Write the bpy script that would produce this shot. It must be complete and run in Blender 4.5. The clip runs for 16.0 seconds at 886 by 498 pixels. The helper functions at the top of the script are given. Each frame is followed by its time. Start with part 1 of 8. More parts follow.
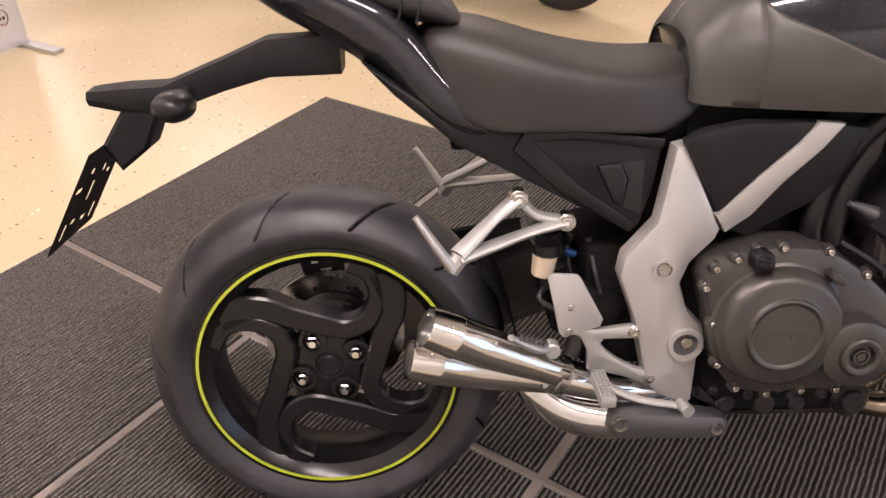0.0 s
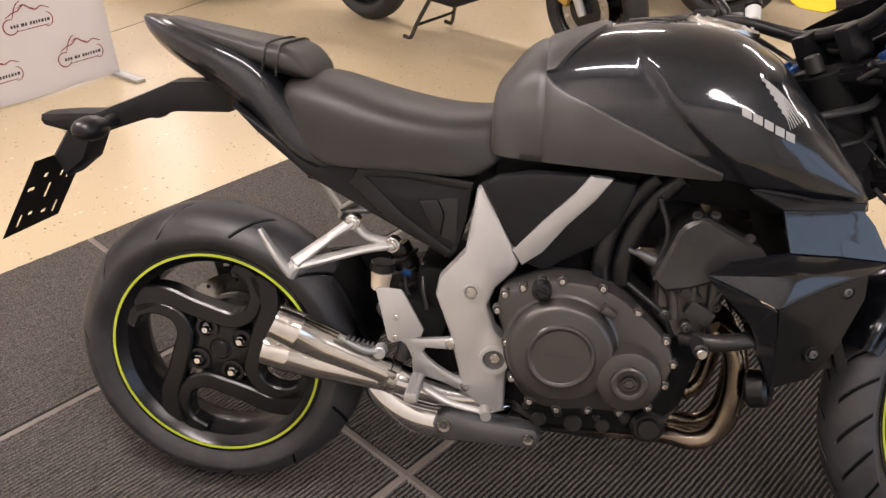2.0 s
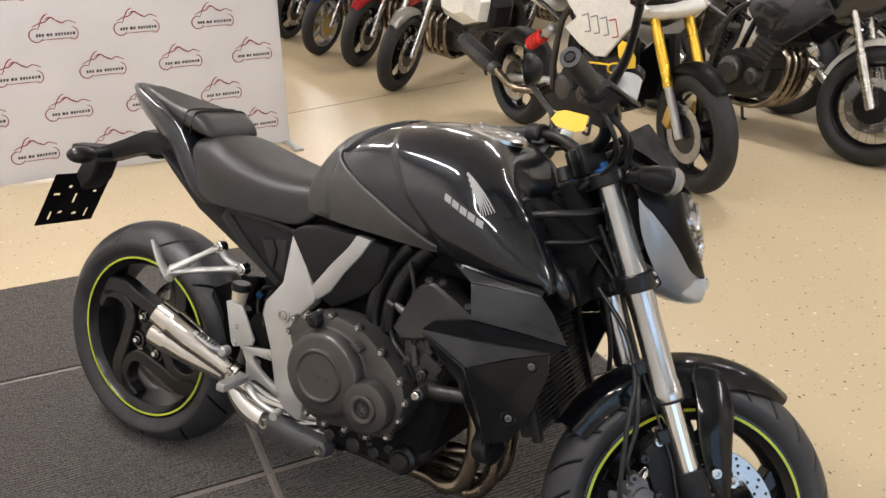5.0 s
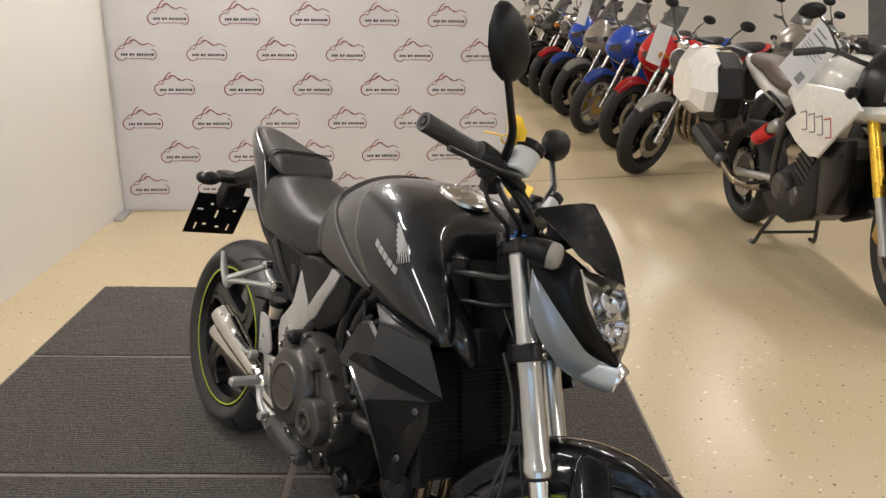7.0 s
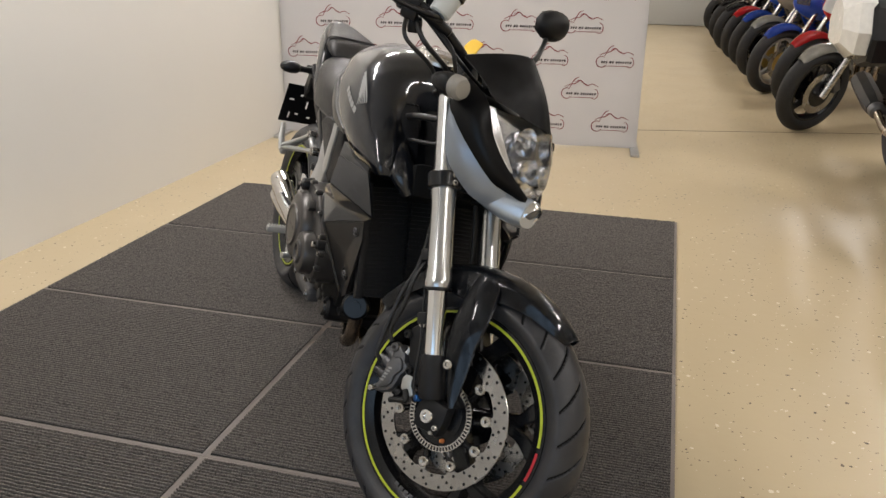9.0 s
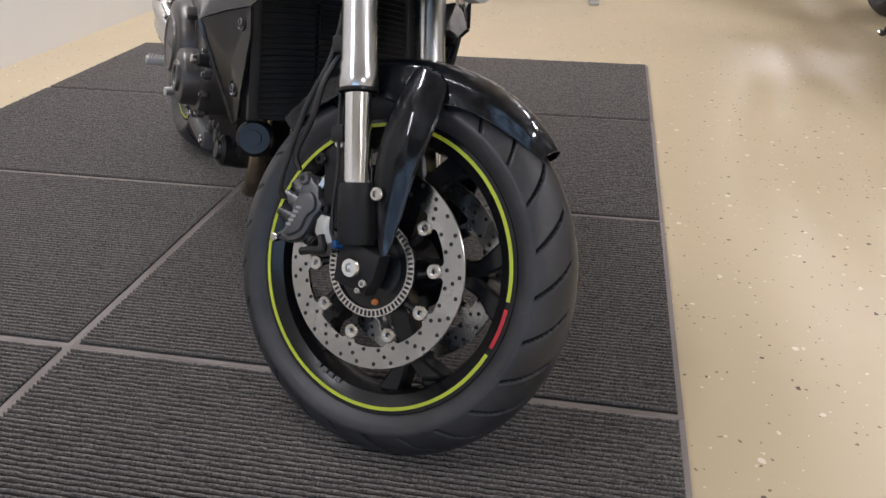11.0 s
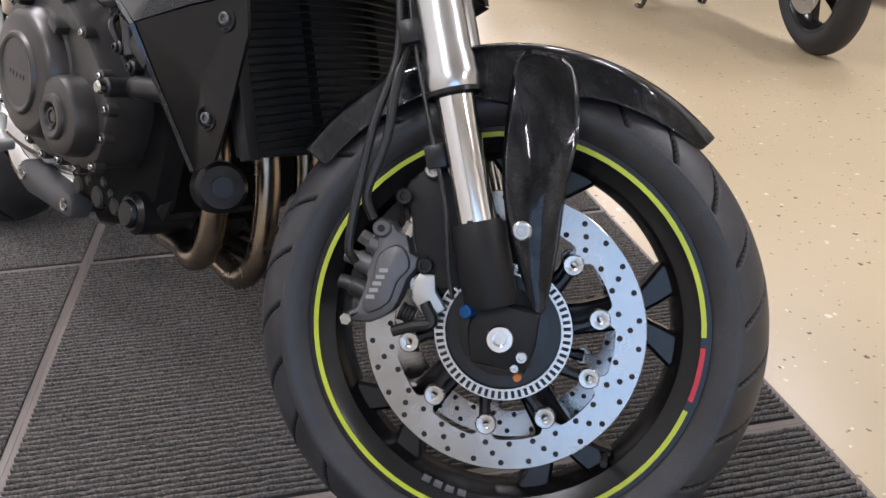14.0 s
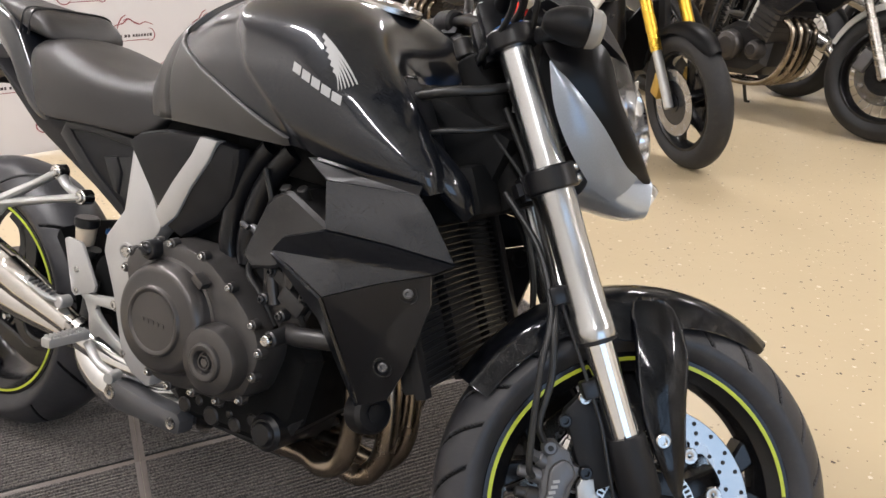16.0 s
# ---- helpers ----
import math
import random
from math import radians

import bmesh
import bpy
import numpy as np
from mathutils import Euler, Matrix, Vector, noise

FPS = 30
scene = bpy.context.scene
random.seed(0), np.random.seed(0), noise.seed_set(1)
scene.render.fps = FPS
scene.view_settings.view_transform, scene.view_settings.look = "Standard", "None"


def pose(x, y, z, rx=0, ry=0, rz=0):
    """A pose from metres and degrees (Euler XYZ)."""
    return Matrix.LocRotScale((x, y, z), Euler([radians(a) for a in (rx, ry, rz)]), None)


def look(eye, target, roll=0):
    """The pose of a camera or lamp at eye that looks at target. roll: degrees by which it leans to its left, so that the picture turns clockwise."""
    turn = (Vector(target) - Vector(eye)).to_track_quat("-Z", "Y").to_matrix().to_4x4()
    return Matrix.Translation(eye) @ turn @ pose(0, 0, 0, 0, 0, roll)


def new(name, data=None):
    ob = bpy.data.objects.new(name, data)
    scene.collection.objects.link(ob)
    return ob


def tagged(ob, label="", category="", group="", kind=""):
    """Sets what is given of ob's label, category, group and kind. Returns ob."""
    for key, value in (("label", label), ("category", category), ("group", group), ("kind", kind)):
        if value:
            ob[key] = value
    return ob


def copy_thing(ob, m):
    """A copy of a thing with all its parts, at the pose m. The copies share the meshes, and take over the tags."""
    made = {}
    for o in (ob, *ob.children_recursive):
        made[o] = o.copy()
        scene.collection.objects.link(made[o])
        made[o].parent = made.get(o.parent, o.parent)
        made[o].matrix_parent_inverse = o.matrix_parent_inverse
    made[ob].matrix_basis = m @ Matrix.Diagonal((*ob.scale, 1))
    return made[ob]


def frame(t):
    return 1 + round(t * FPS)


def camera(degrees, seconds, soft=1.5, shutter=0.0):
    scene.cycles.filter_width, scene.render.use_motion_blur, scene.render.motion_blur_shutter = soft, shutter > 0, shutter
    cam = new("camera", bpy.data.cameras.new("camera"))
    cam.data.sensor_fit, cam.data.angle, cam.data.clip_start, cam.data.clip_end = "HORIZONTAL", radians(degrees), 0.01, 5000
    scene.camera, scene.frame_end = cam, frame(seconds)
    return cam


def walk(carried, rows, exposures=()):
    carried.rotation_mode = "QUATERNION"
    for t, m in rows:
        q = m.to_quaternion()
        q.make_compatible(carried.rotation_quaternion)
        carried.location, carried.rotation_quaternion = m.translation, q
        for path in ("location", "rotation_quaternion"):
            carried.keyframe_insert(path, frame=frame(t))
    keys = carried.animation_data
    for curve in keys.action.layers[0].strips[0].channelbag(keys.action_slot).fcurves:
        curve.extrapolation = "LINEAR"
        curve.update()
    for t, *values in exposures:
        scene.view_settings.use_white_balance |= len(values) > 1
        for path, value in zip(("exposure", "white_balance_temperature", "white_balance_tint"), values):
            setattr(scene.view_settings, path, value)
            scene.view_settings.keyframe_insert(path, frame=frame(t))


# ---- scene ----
cam = camera(57.7, 16.0)
PATH = [
    (0, (0.414, -0.947, 1.285), (-0.515, 0.4, 0.136), -1.2),
    (0.5, (0.539, -0.913, 1.328), (-0.483, 0.394, 0.211), -1.5),
    (1, (0.632, -0.872, 1.355), (-0.448, 0.393, 0.244), -1.6),
    (1.5, (0.734, -0.846, 1.361), (-0.396, 0.387, 0.264), -1.4),
    (2, (0.932, -0.833, 1.377), (-0.262, 0.38, 0.327), -1.4),
    (2.5, (1.089, -0.804, 1.385), (-0.145, 0.394, 0.364), -1.1),
    (3, (1.228, -0.736, 1.382), (-0.051, 0.439, 0.39), -0.7),
    (3.5, (1.38, -0.65, 1.372), (0.023, 0.477, 0.429), -0.4),
    (3.7, (1.438, -0.614, 1.38), (0.047, 0.481, 0.45), -0.3),
    (5.8, (1.894, -0.025, 1.464), (0.097, 0.45, 0.725), -0.2),
    (6, (1.93, 0.055, 1.472), (0.108, 0.448, 0.748), 0.0),
    (6.5, (2.002, 0.241, 1.461), (0.134, 0.446, 0.777), 0.4),
    (7, (2.043, 0.413, 1.422), (0.147, 0.443, 0.786), 0.8),
    (7.5, (2.056, 0.607, 1.401), (0.166, 0.466, 0.761), 0.6),
    (8, (2.117, 0.758, 1.336), (0.248, 0.464, 0.687), 0.9),
    (8.5, (2.207, 0.908, 1.273), (0.364, 0.498, 0.613), 0.9),
    (9, (2.262, 1.027, 1.215), (0.452, 0.537, 0.519), 0.7),
    (9.5, (2.249, 1.094, 1.141), (0.473, 0.567, 0.389), 0.2),
    (10, (2.143, 1.11, 1.059), (0.389, 0.603, 0.243), 0.1),
    (10.2, (2.088, 1.094, 1.023), (0.341, 0.605, 0.18), -0.1),
    (12.3, (1.627, 0.695, 0.759), (-0.101, 0.667, -0.247), -0.7),
    (12.5, (1.6, 0.659, 0.748), (-0.127, 0.682, -0.26), -0.7),
    (13, (1.563, 0.591, 0.733), (-0.159, 0.73, -0.274), -0.8),
    (13.5, (1.569, 0.526, 0.75), (-0.164, 0.778, -0.218), -0.7),
    (14, (1.578, 0.439, 0.791), (-0.168, 0.788, -0.121), -0.9),
    (14.5, (1.572, 0.337, 0.839), (-0.193, 0.771, 0.004), -0.9),
    (15, (1.598, 0.227, 0.915), (-0.166, 0.756, 0.134), -0.9),
    (15.5, (1.62, 0.13, 0.994), (-0.124, 0.754, 0.238), -1.0),
    (16, (1.584, 0.029, 1.092), (-0.111, 0.773, 0.334), -1.1),
]
walk(cam, [(t, look(eye, target, roll)) for t, eye, target, roll in PATH],  ((0, 0.24, 6700, 25), (1.5, 0.14, 6600, 22), (3.5, 0.06, 6250, 17), (6, -0.14, 6150, 11), (7, -0.33, 6350, 11), (8.5, -0.38, 6300, 11), (10, -0.29, 6050, 11), (12.5, -0.02, 5400, 21), (13.5, 0.06, 5350, 18), (14.5, 0.18, 6150, 15), (16, 0.2, 6050, 14)))

# ---- world and light ----
world = bpy.data.worlds.new("world")
scene.world = world
world.use_nodes = True
world.node_tree.nodes["Background"].inputs[0].default_value = (0.9, 0.86, 0.8, 1)
world.node_tree.nodes["Background"].inputs[1].default_value = 0.018


def area_lamp(x, y, z, sx, sy, power, colour=(1, 0.94, 0.87)):
    d = bpy.data.lights.new("tube_light", "AREA")
    d.shape, d.size, d.size_y, d.energy, d.color = "RECTANGLE", sx, sy, power, colour
    ob = new("tube_light", d)
    ob.matrix_world = pose(x, y, z)
    return ob


CEIL = 3.0
TUBES = [(x, -0.7) for x in (-11.0, -8.0, -5.0, -2.4, 0.0, 2.3)] + [(x, 3.4) for x in (-11.0, -8.0, -5.0, -2.2, 0.6, 3.0)]
for tx, ty in TUBES:
    area_lamp(tx, ty, CEIL - 0.10, 1.3, 0.12, (56 if ty < 0 else 48) * (0.6 if (tx > 2 and ty < 0) else 1.0))

# cool daylight through the window in the east wall
day = bpy.data.lights.new("window_daylight", "AREA")
day.shape, day.size, day.size_y, day.energy, day.color = "RECTANGLE", 1.9, 2.4, 30, (0.58, 0.78, 1.0)
day_ob = new("window_daylight", day)
day_ob.matrix_world = pose(4.38, 0.5, 1.35, 0, 90, 0)

# ---- materials ----
MATS = {}


def material(name, colour, rough=0.5, metal=0.0, bump=0.0, bump_scale=200, vary=0.12, vary_scale=8, coat=0.0,
             rough_vary=0.1, spec=0.5, trans=0.0, ior=1.45, stretch=None, dirt=0.0):
    """A surface with colour drift and gloss drift at two scales and a fine relief."""
    if name in MATS:
        return MATS[name]
    m = bpy.data.materials.new(name)
    m.use_nodes = True
    nt = m.node_tree
    b = nt.nodes["Principled BSDF"]
    L = nt.links.new
    b.inputs["Metallic"].default_value = metal
    b.inputs["Coat Weight"].default_value = coat
    b.inputs["Coat Roughness"].default_value = 0.06
    b.inputs["Specular IOR Level"].default_value = spec
    b.inputs["Transmission Weight"].default_value = trans
    b.inputs["IOR"].default_value = ior
    tc = nt.nodes.new("ShaderNodeTexCoord")
    src = tc.outputs["Object"]
    if stretch:
        mp = nt.nodes.new("ShaderNodeMapping")
        mp.inputs["Scale"].default_value = stretch
        L(src, mp.inputs[0])
        src = mp.outputs[0]
    n1 = nt.nodes.new("ShaderNodeTexNoise")
    n1.inputs["Scale"].default_value = vary_scale
    n1.inputs["Detail"].default_value = 6
    L(src, n1.inputs["Vector"])
    n2 = nt.nodes.new("ShaderNodeTexNoise")
    n2.inputs["Scale"].default_value = bump_scale
    n2.inputs["Detail"].default_value = 3
    L(src, n2.inputs["Vector"])
    mix = nt.nodes.new("ShaderNodeMix")
    mix.data_type = "RGBA"
    c = Vector(colour)
    mix.inputs["A"].default_value = (*(c * (1 - vary)), 1)
    mix.inputs["B"].default_value = (*[min(1, v * (1 + vary)) for v in c], 1)
    ramp = nt.nodes.new("ShaderNodeMapRange")
    ramp.inputs["From Min"].default_value, ramp.inputs["From Max"].default_value = 0.3, 0.7
    L(n1.outputs["Fac"], ramp.inputs["Value"])
    L(ramp.outputs[0], mix.inputs["Factor"])
    out = mix.outputs["Result"]
    if dirt:
        n3 = nt.nodes.new("ShaderNodeTexNoise")
        n3.inputs["Scale"].default_value = 35
        n3.inputs["Detail"].default_value = 8
        n3.inputs["Roughness"].default_value = 0.75
        L(tc.outputs["Object"], n3.inputs["Vector"])
        r3 = nt.nodes.new("ShaderNodeMapRange")
        r3.inputs["From Min"].default_value, r3.inputs["From Max"].default_value = 0.52, 0.75
        r3.inputs["To Max"].default_value = dirt
        L(n3.outputs["Fac"], r3.inputs["Value"])
        mx = nt.nodes.new("ShaderNodeMix")
        mx.data_type = "RGBA"
        L(r3.outputs[0], mx.inputs["Factor"])
        L(out, mx.inputs["A"])
        mx.inputs["B"].default_value = (0.16, 0.14, 0.115, 1)
        out = mx.outputs["Result"]
    L(out, b.inputs["Base Color"])
    rr = nt.nodes.new("ShaderNodeMapRange")
    rr.inputs["From Min"].default_value, rr.inputs["From Max"].default_value = 0.3, 0.7
    rr.inputs["To Min"].default_value, rr.inputs["To Max"].default_value = max(0.02, rough * (1 - rough_vary)), min(1, rough * (1 + rough_vary))
    L(n1.outputs["Fac"], rr.inputs["Value"])
    L(rr.outputs[0], b.inputs["Roughness"])
    if bump:
        bp = nt.nodes.new("ShaderNodeBump")
        bp.inputs["Strength"].default_value = bump
        bp.inputs["Distance"].default_value = 0.002
        L(n2.outputs["Fac"], bp.inputs["Height"])
        L(bp.outputs[0], b.inputs["Normal"])
    MATS[name] = m
    return m


GLOSS = material("black_metallic_paint", (0.0085, 0.0098, 0.0130), 0.30, 0.3, vary=0.35, vary_scale=900, coat=1.0, spec=0.1)
MATTE = material("matte_grey_paint", (0.056, 0.054, 0.052), 0.40, 0.3, bump=0.05, bump_scale=900, vary=0.12, vary_scale=20)
PLASTIC = material("black_textured_plastic", (0.0085, 0.0085, 0.0095), 0.46, bump=0.15, bump_scale=900, vary=0.2, vary_scale=25, dirt=0.02, spec=0.28)
PLASTIC_G = material("satin_black_plastic", (0.007, 0.007, 0.008), 0.3, bump=0.05, bump_scale=600, vary=0.2, spec=0.4)
LEATHER = material("seat_vinyl", (0.020, 0.0185, 0.018), 0.42, bump=0.25, bump_scale=700, vary=0.15, vary_scale=12)
RUBBER = material("tyre_rubber", (0.028, 0.028, 0.031), 0.42, bump=0.2, bump_scale=420, vary=0.3, vary_scale=14, dirt=0.12, rough_vary=0.25)
# inner black parts, with the shade of their cavities put into the colour
INNER = material("shade_black_inner_parts", (0.006, 0.006, 0.006), 0.7, bump=0.2, bump_scale=200, vary=0.3, spec=0.12)
# the tread rubber darkened, groove shade put into its colour
GROOVE = material("shaded_groove_rubber", (0.006, 0.006, 0.006), 0.8, vary=0.1, spec=0.15)
BLACKWHEEL = material("black_wheel_paint", (0.009, 0.009, 0.010), 0.24, 0.2, bump=0.04, bump_scale=500, vary=0.2, dirt=0.03)
CASE = material("engine_case_paint", (0.074, 0.069, 0.066), 0.33, 0.6, bump=0.06, bump_scale=500, vary=0.15, dirt=0.06)
CASE2 = material("dark_engine_metal", (0.036, 0.035, 0.035), 0.38, 0.5, bump=0.12, bump_scale=160, vary=0.3, dirt=0.15)
ALU = material("silver_painted_aluminium", (0.44, 0.435, 0.425), 0.38, 0.5, bump=0.04, bump_scale=500, vary=0.06, vary_scale=10, dirt=0.07)
ALU2 = material("cast_aluminium", (0.45, 0.45, 0.44), 0.42, 0.7, bump=0.15, bump_scale=300, vary=0.1, vary_scale=15, dirt=0.1)
CHROME = material("chrome", (0.72, 0.72, 0.72), 0.12, 1.0, vary=0.06, vary_scale=15, dirt=0.03)
STEEL = material("brushed_steel", (0.47, 0.455, 0.43), 0.26, 1.0, bump=0.06, bump_scale=300, vary=0.12, vary_scale=20, stretch=(1, 1, 8), dirt=0.05)
POLISH = material("polished_steel", (0.62, 0.60, 0.57), 0.15, 1.0, vary=0.06, vary_scale=30, stretch=(1, 1, 6))
FORK = material("fork_tube_metal", (0.50, 0.505, 0.505), 0.24, 1.0, vary=0.05, vary_scale=20)
BRONZE = material("heat_tinted_header_steel", (0.27, 0.225, 0.175), 0.26, 1.0, vary=0.4, vary_scale=14, dirt=0.15)
DISC = material("brake_disc_steel", (0.37, 0.36, 0.35), 0.24, 1.0, bump=0.08, bump_scale=300, vary=0.16, vary_scale=18, rough_vary=0.4, dirt=0.06)
CALIPER = material("grey_caliper", (0.12, 0.12, 0.125), 0.42, 0.6, bump=0.1, bump_scale=400, vary=0.2, dirt=0.12)
YELLOW = material("fluorescent_rim_tape", (0.42, 0.48, 0.03), 0.4, vary=0.06)
RED = material("red_decal", (0.45, 0.02, 0.03), 0.4)
BLUE_BOLT = material("blue_anodised", (0.02, 0.09, 0.28), 0.35, 0.8)
ORANGE = material("orange_cap", (0.6, 0.2, 0.05), 0.5)
WHITEPLASTIC = material("milky_plastic", (0.62, 0.64, 0.63), 0.4, vary=0.05, trans=0.2)
CREAM = material("yellowed_reservoir", (0.6, 0.5, 0.38), 0.35, vary=0.08)
SILVERPAINT = material("silver_metallic_paint", (0.46, 0.51, 0.58), 0.32, 0.55, vary=0.05, vary_scale=500, coat=0.6)
TAG = material("yellow_tag", (0.8, 0.5, 0.02), 0.5, vary=0.04)
GLASS = material("clear_lens", (0.97, 0.98, 0.98), 0.005, trans=1.0, vary=0.01)
REFLECTOR = material("bright_reflector", (0.72, 0.73, 0.76), 0.14, 1.0, bump=0.12, bump_scale=150, vary=0.08)
MIRRORGLASS = material("mirror_glass", (0.8, 0.82, 0.84), 0.03, 1.0, vary=0.02)
LOGOSILVER = material("silver_emblem", (0.30, 0.30, 0.295), 0.55, 0.2, vary=0.04)
STICKER = material("white_sticker", (0.75, 0.74, 0.7), 0.5)
CABLE = material("black_cable", (0.012, 0.012, 0.012), 0.4, vary=0.1)
CLEARLENS = material("frosted_indicator_lens", (0.36, 0.34, 0.31), 0.18, trans=0.25, bump=0.3, bump_scale=160)
LENS = material("smoked_lens", (0.25, 0.25, 0.25), 0.1, trans=0.6, vary=0.05)
AMBER = material("amber_lens", (0.7, 0.25, 0.02), 0.15, trans=0.4)


# ---- mesh helpers ----
def part(name, bm, mat, parent=None, label="", m=None, sharp=32, sub=0):
    me = bpy.data.meshes.new(name)
    bmesh.ops.recalc_face_normals(bm, faces=bm.faces)
    bm.to_mesh(me)
    bm.free()
    for p in me.polygons:
        p.use_smooth = True
    me.set_sharp_from_angle(angle=radians(sharp if not sub else 80))
    me.materials.append(mat)
    ob = new(name, me)
    if sub:
        s = ob.modifiers.new("smooth", "SUBSURF")
        s.levels = s.render_levels = sub
    if parent:
        ob.parent = parent
        if m is not None:
            ob.matrix_basis = m
    elif m is not None:
        ob.matrix_world = m
    if label:
        ob["label"] = label
    return ob


def axes_to(p0, p1):
    d = (Vector(p1) - Vector(p0))
    q = d.to_track_quat("Z", "Y")
    return Matrix.Translation(Vector(p0)) @ q.to_matrix().to_4x4(), d.length


def cyl(bm, p0, p1, r0, r1=None, seg=24, caps=True, bev=0.0):
    """A round bar from p0 to p1, its rims broken by bev."""
    r1 = r0 if r1 is None else r1
    m, h = axes_to(p0, p1)
    prof = [(0, 0), (r0 - bev, 0), (r0, bev), (r1, h - bev), (r1 - bev, h), (0, h)] if bev else [(0, 0), (r0, 0), (r1, h), (0, h)]
    if not caps:
        prof = prof[1:-1]
    lathe(bm, prof, seg, m)


def lathe(bm, prof, seg=32, m=Matrix()):
    """Turns a profile of (radius, height) round z."""
    rings = []
    for r, h in prof:
        if r < 1e-6:
            rings.append([bm.verts.new(m @ Vector((0, 0, h)))])
        else:
            rings.append([bm.verts.new(m @ Vector((r * math.cos(2 * math.pi * i / seg), r * math.sin(2 * math.pi * i / seg), h))) for i in range(seg)])
    for a, b in zip(rings, rings[1:]):
        for i in range(seg):
            j = (i + 1) % seg
            if len(a) == 1 and len(b) == 1:
                continue
            if len(a) == 1:
                bm.faces.new((a[0], b[i], b[j]))
            elif len(b) == 1:
                bm.faces.new((a[i], a[j], b[0]))
            else:
                bm.faces.new((a[i], a[j], b[j], b[i]))


def curve_points(pts, n=8):
    """Points on a smooth line through pts."""
    pts = [Vector(p) for p in pts]
    if len(pts) < 3:
        return pts
    ext = [2 * pts[0] - pts[1]] + pts + [2 * pts[-1] - pts[-2]]
    out = []
    for i in range(1, len(ext) - 2):
        p0, p1, p2, p3 = ext[i - 1:i + 3]
        for k in range(n):
            t = k / n
            out.append(0.5 * ((2 * p1) + (p2 - p0) * t + (2 * p0 - 5 * p1 + 4 * p2 - p3) * t * t + (3 * p1 - p0 - 3 * p2 + p3) * t ** 3))
    out.append(pts[-1])
    return out


def tube(bm, pts, r, seg=12, n=8, squash=1.0, smooth=True):
    """A round pipe along a smooth line; r is a number or one for each point."""
    line = curve_points(pts, n) if smooth else [Vector(p) for p in pts]
    rs = [r] * len(line) if isinstance(r, (int, float)) else [float(v) for v in np.interp(np.linspace(0, len(r) - 1, len(line)), range(len(r)), r)]
    up = Vector((0, 0, 1))
    rings = []
    d0 = (line[1] - line[0]).normalized()
    side = d0.cross(up)
    side = (side if side.length > 0.1 else d0.cross(Vector((0, 1, 0)))).normalized()
    for i, p in enumerate(line):
        d = (line[min(i + 1, len(line) - 1)] - line[max(i - 1, 0)]).normalized()
        side = (side - d * side.dot(d)).normalized()
        u = d.cross(side)
        rings.append([bm.verts.new(p + rs[i] * (math.cos(2 * math.pi * k / seg) * side + squash * math.sin(2 * math.pi * k / seg) * u)) for k in range(seg)])
    for a, b in zip(rings, rings[1:]):
        for k in range(seg):
            bm.faces.new((a[k], a[(k + 1) % seg], b[(k + 1) % seg], b[k]))
    bm.faces.new(rings[0][::-1])
    bm.faces.new(rings[-1])


def box(bm, centre, size, rot=(0, 0, 0), bev=0.0):
    m = pose(*centre, *rot)
    r = bmesh.ops.create_cube(bm, size=1, matrix=m @ Matrix.Diagonal((*size, 1)))
    if bev:
        es = {e for v in r["verts"] for e in v.link_edges}
        bmesh.ops.bevel(bm, geom=list(es), offset=bev, segments=2, affect="EDGES", profile=0.6)


def plate(bm, outline, y0, y1, bev=0.004, m=Matrix(), smooth=0):
    """A plate with an outline of (x, z), from y0 to y1, its rim rounded."""
    pts = [Vector((x, 0, z)) for x, z in outline]
    if smooth:
        ext = pts + [pts[0]]
        pts = curve_points([pts[-1]] + ext + [pts[1]], smooth)[smooth:-smooth - 1]
    n = len(pts)
    area = sum(pts[i].x * pts[(i + 1) % n].z - pts[(i + 1) % n].x * pts[i].z for i in range(n))
    inward = []
    for i in range(n):
        a = (pts[i] - pts[i - 1]).normalized()
        b = (pts[(i + 1) % n] - pts[i]).normalized()
        na, nb = Vector((-a.z, 0, a.x)), Vector((-b.z, 0, b.x))
        s = (na + nb)
        s = s.normalized() if s.length > 1e-6 else na
        k = min(2.0, 1 / max(0.4, s.dot(na)))
        inward.append(s * k * (1 if area > 0 else -1))
    s = 1 if y1 > y0 else -1
    bev = min(bev, abs(y1 - y0) * 0.45)
    layers = [(y0, bev), (y0 + s * bev, 0), (y1 - s * bev, 0), (y1 - s * bev * 0.3, bev * 0.3), (y1, bev)]
    rings = [[bm.verts.new(m @ (pts[i] + inward[i] * o + Vector((0, y, 0)))) for i in range(n)] for y, o in layers]
    for a, b in zip(rings, rings[1:]):
        for i in range(n):
            bm.faces.new((a[i], a[(i + 1) % n], b[(i + 1) % n], b[i]))
    bm.faces.new(rings[0][::-1])
    bm.faces.new(rings[-1])


def loft(bm, rings, closed=False, cap=True):
    """A skin over rings of points of equal number."""
    vs = [[bm.verts.new(Vector(p)) for p in ring] for ring in rings]
    for a, b in zip(vs, vs[1:]):
        n = len(a)
        for i in range(n if closed else n - 1):
            bm.faces.new((a[i], a[(i + 1) % n], b[(i + 1) % n], b[i]))
    if cap and closed:
        bm.faces.new(vs[0][::-1])
        bm.faces.new(vs[-1])
    return vs


def mirrored(half):
    """A half section from the top middle to the bottom edge, as a closed ring over both sides."""
    left = [(x, -y, z) for x, y, z in half]
    return half + left[::-1][:-1] if abs(half[0][1]) < 1e-6 and abs(half[-1][1]) > 1e-6 else half + left[::-1][1:-1]


def bm_new():
    return bmesh.new()


def thing(name, m, label, category, group=""):
    ob = new(name)
    ob.matrix_world = m
    return tagged(ob, label, category, group)


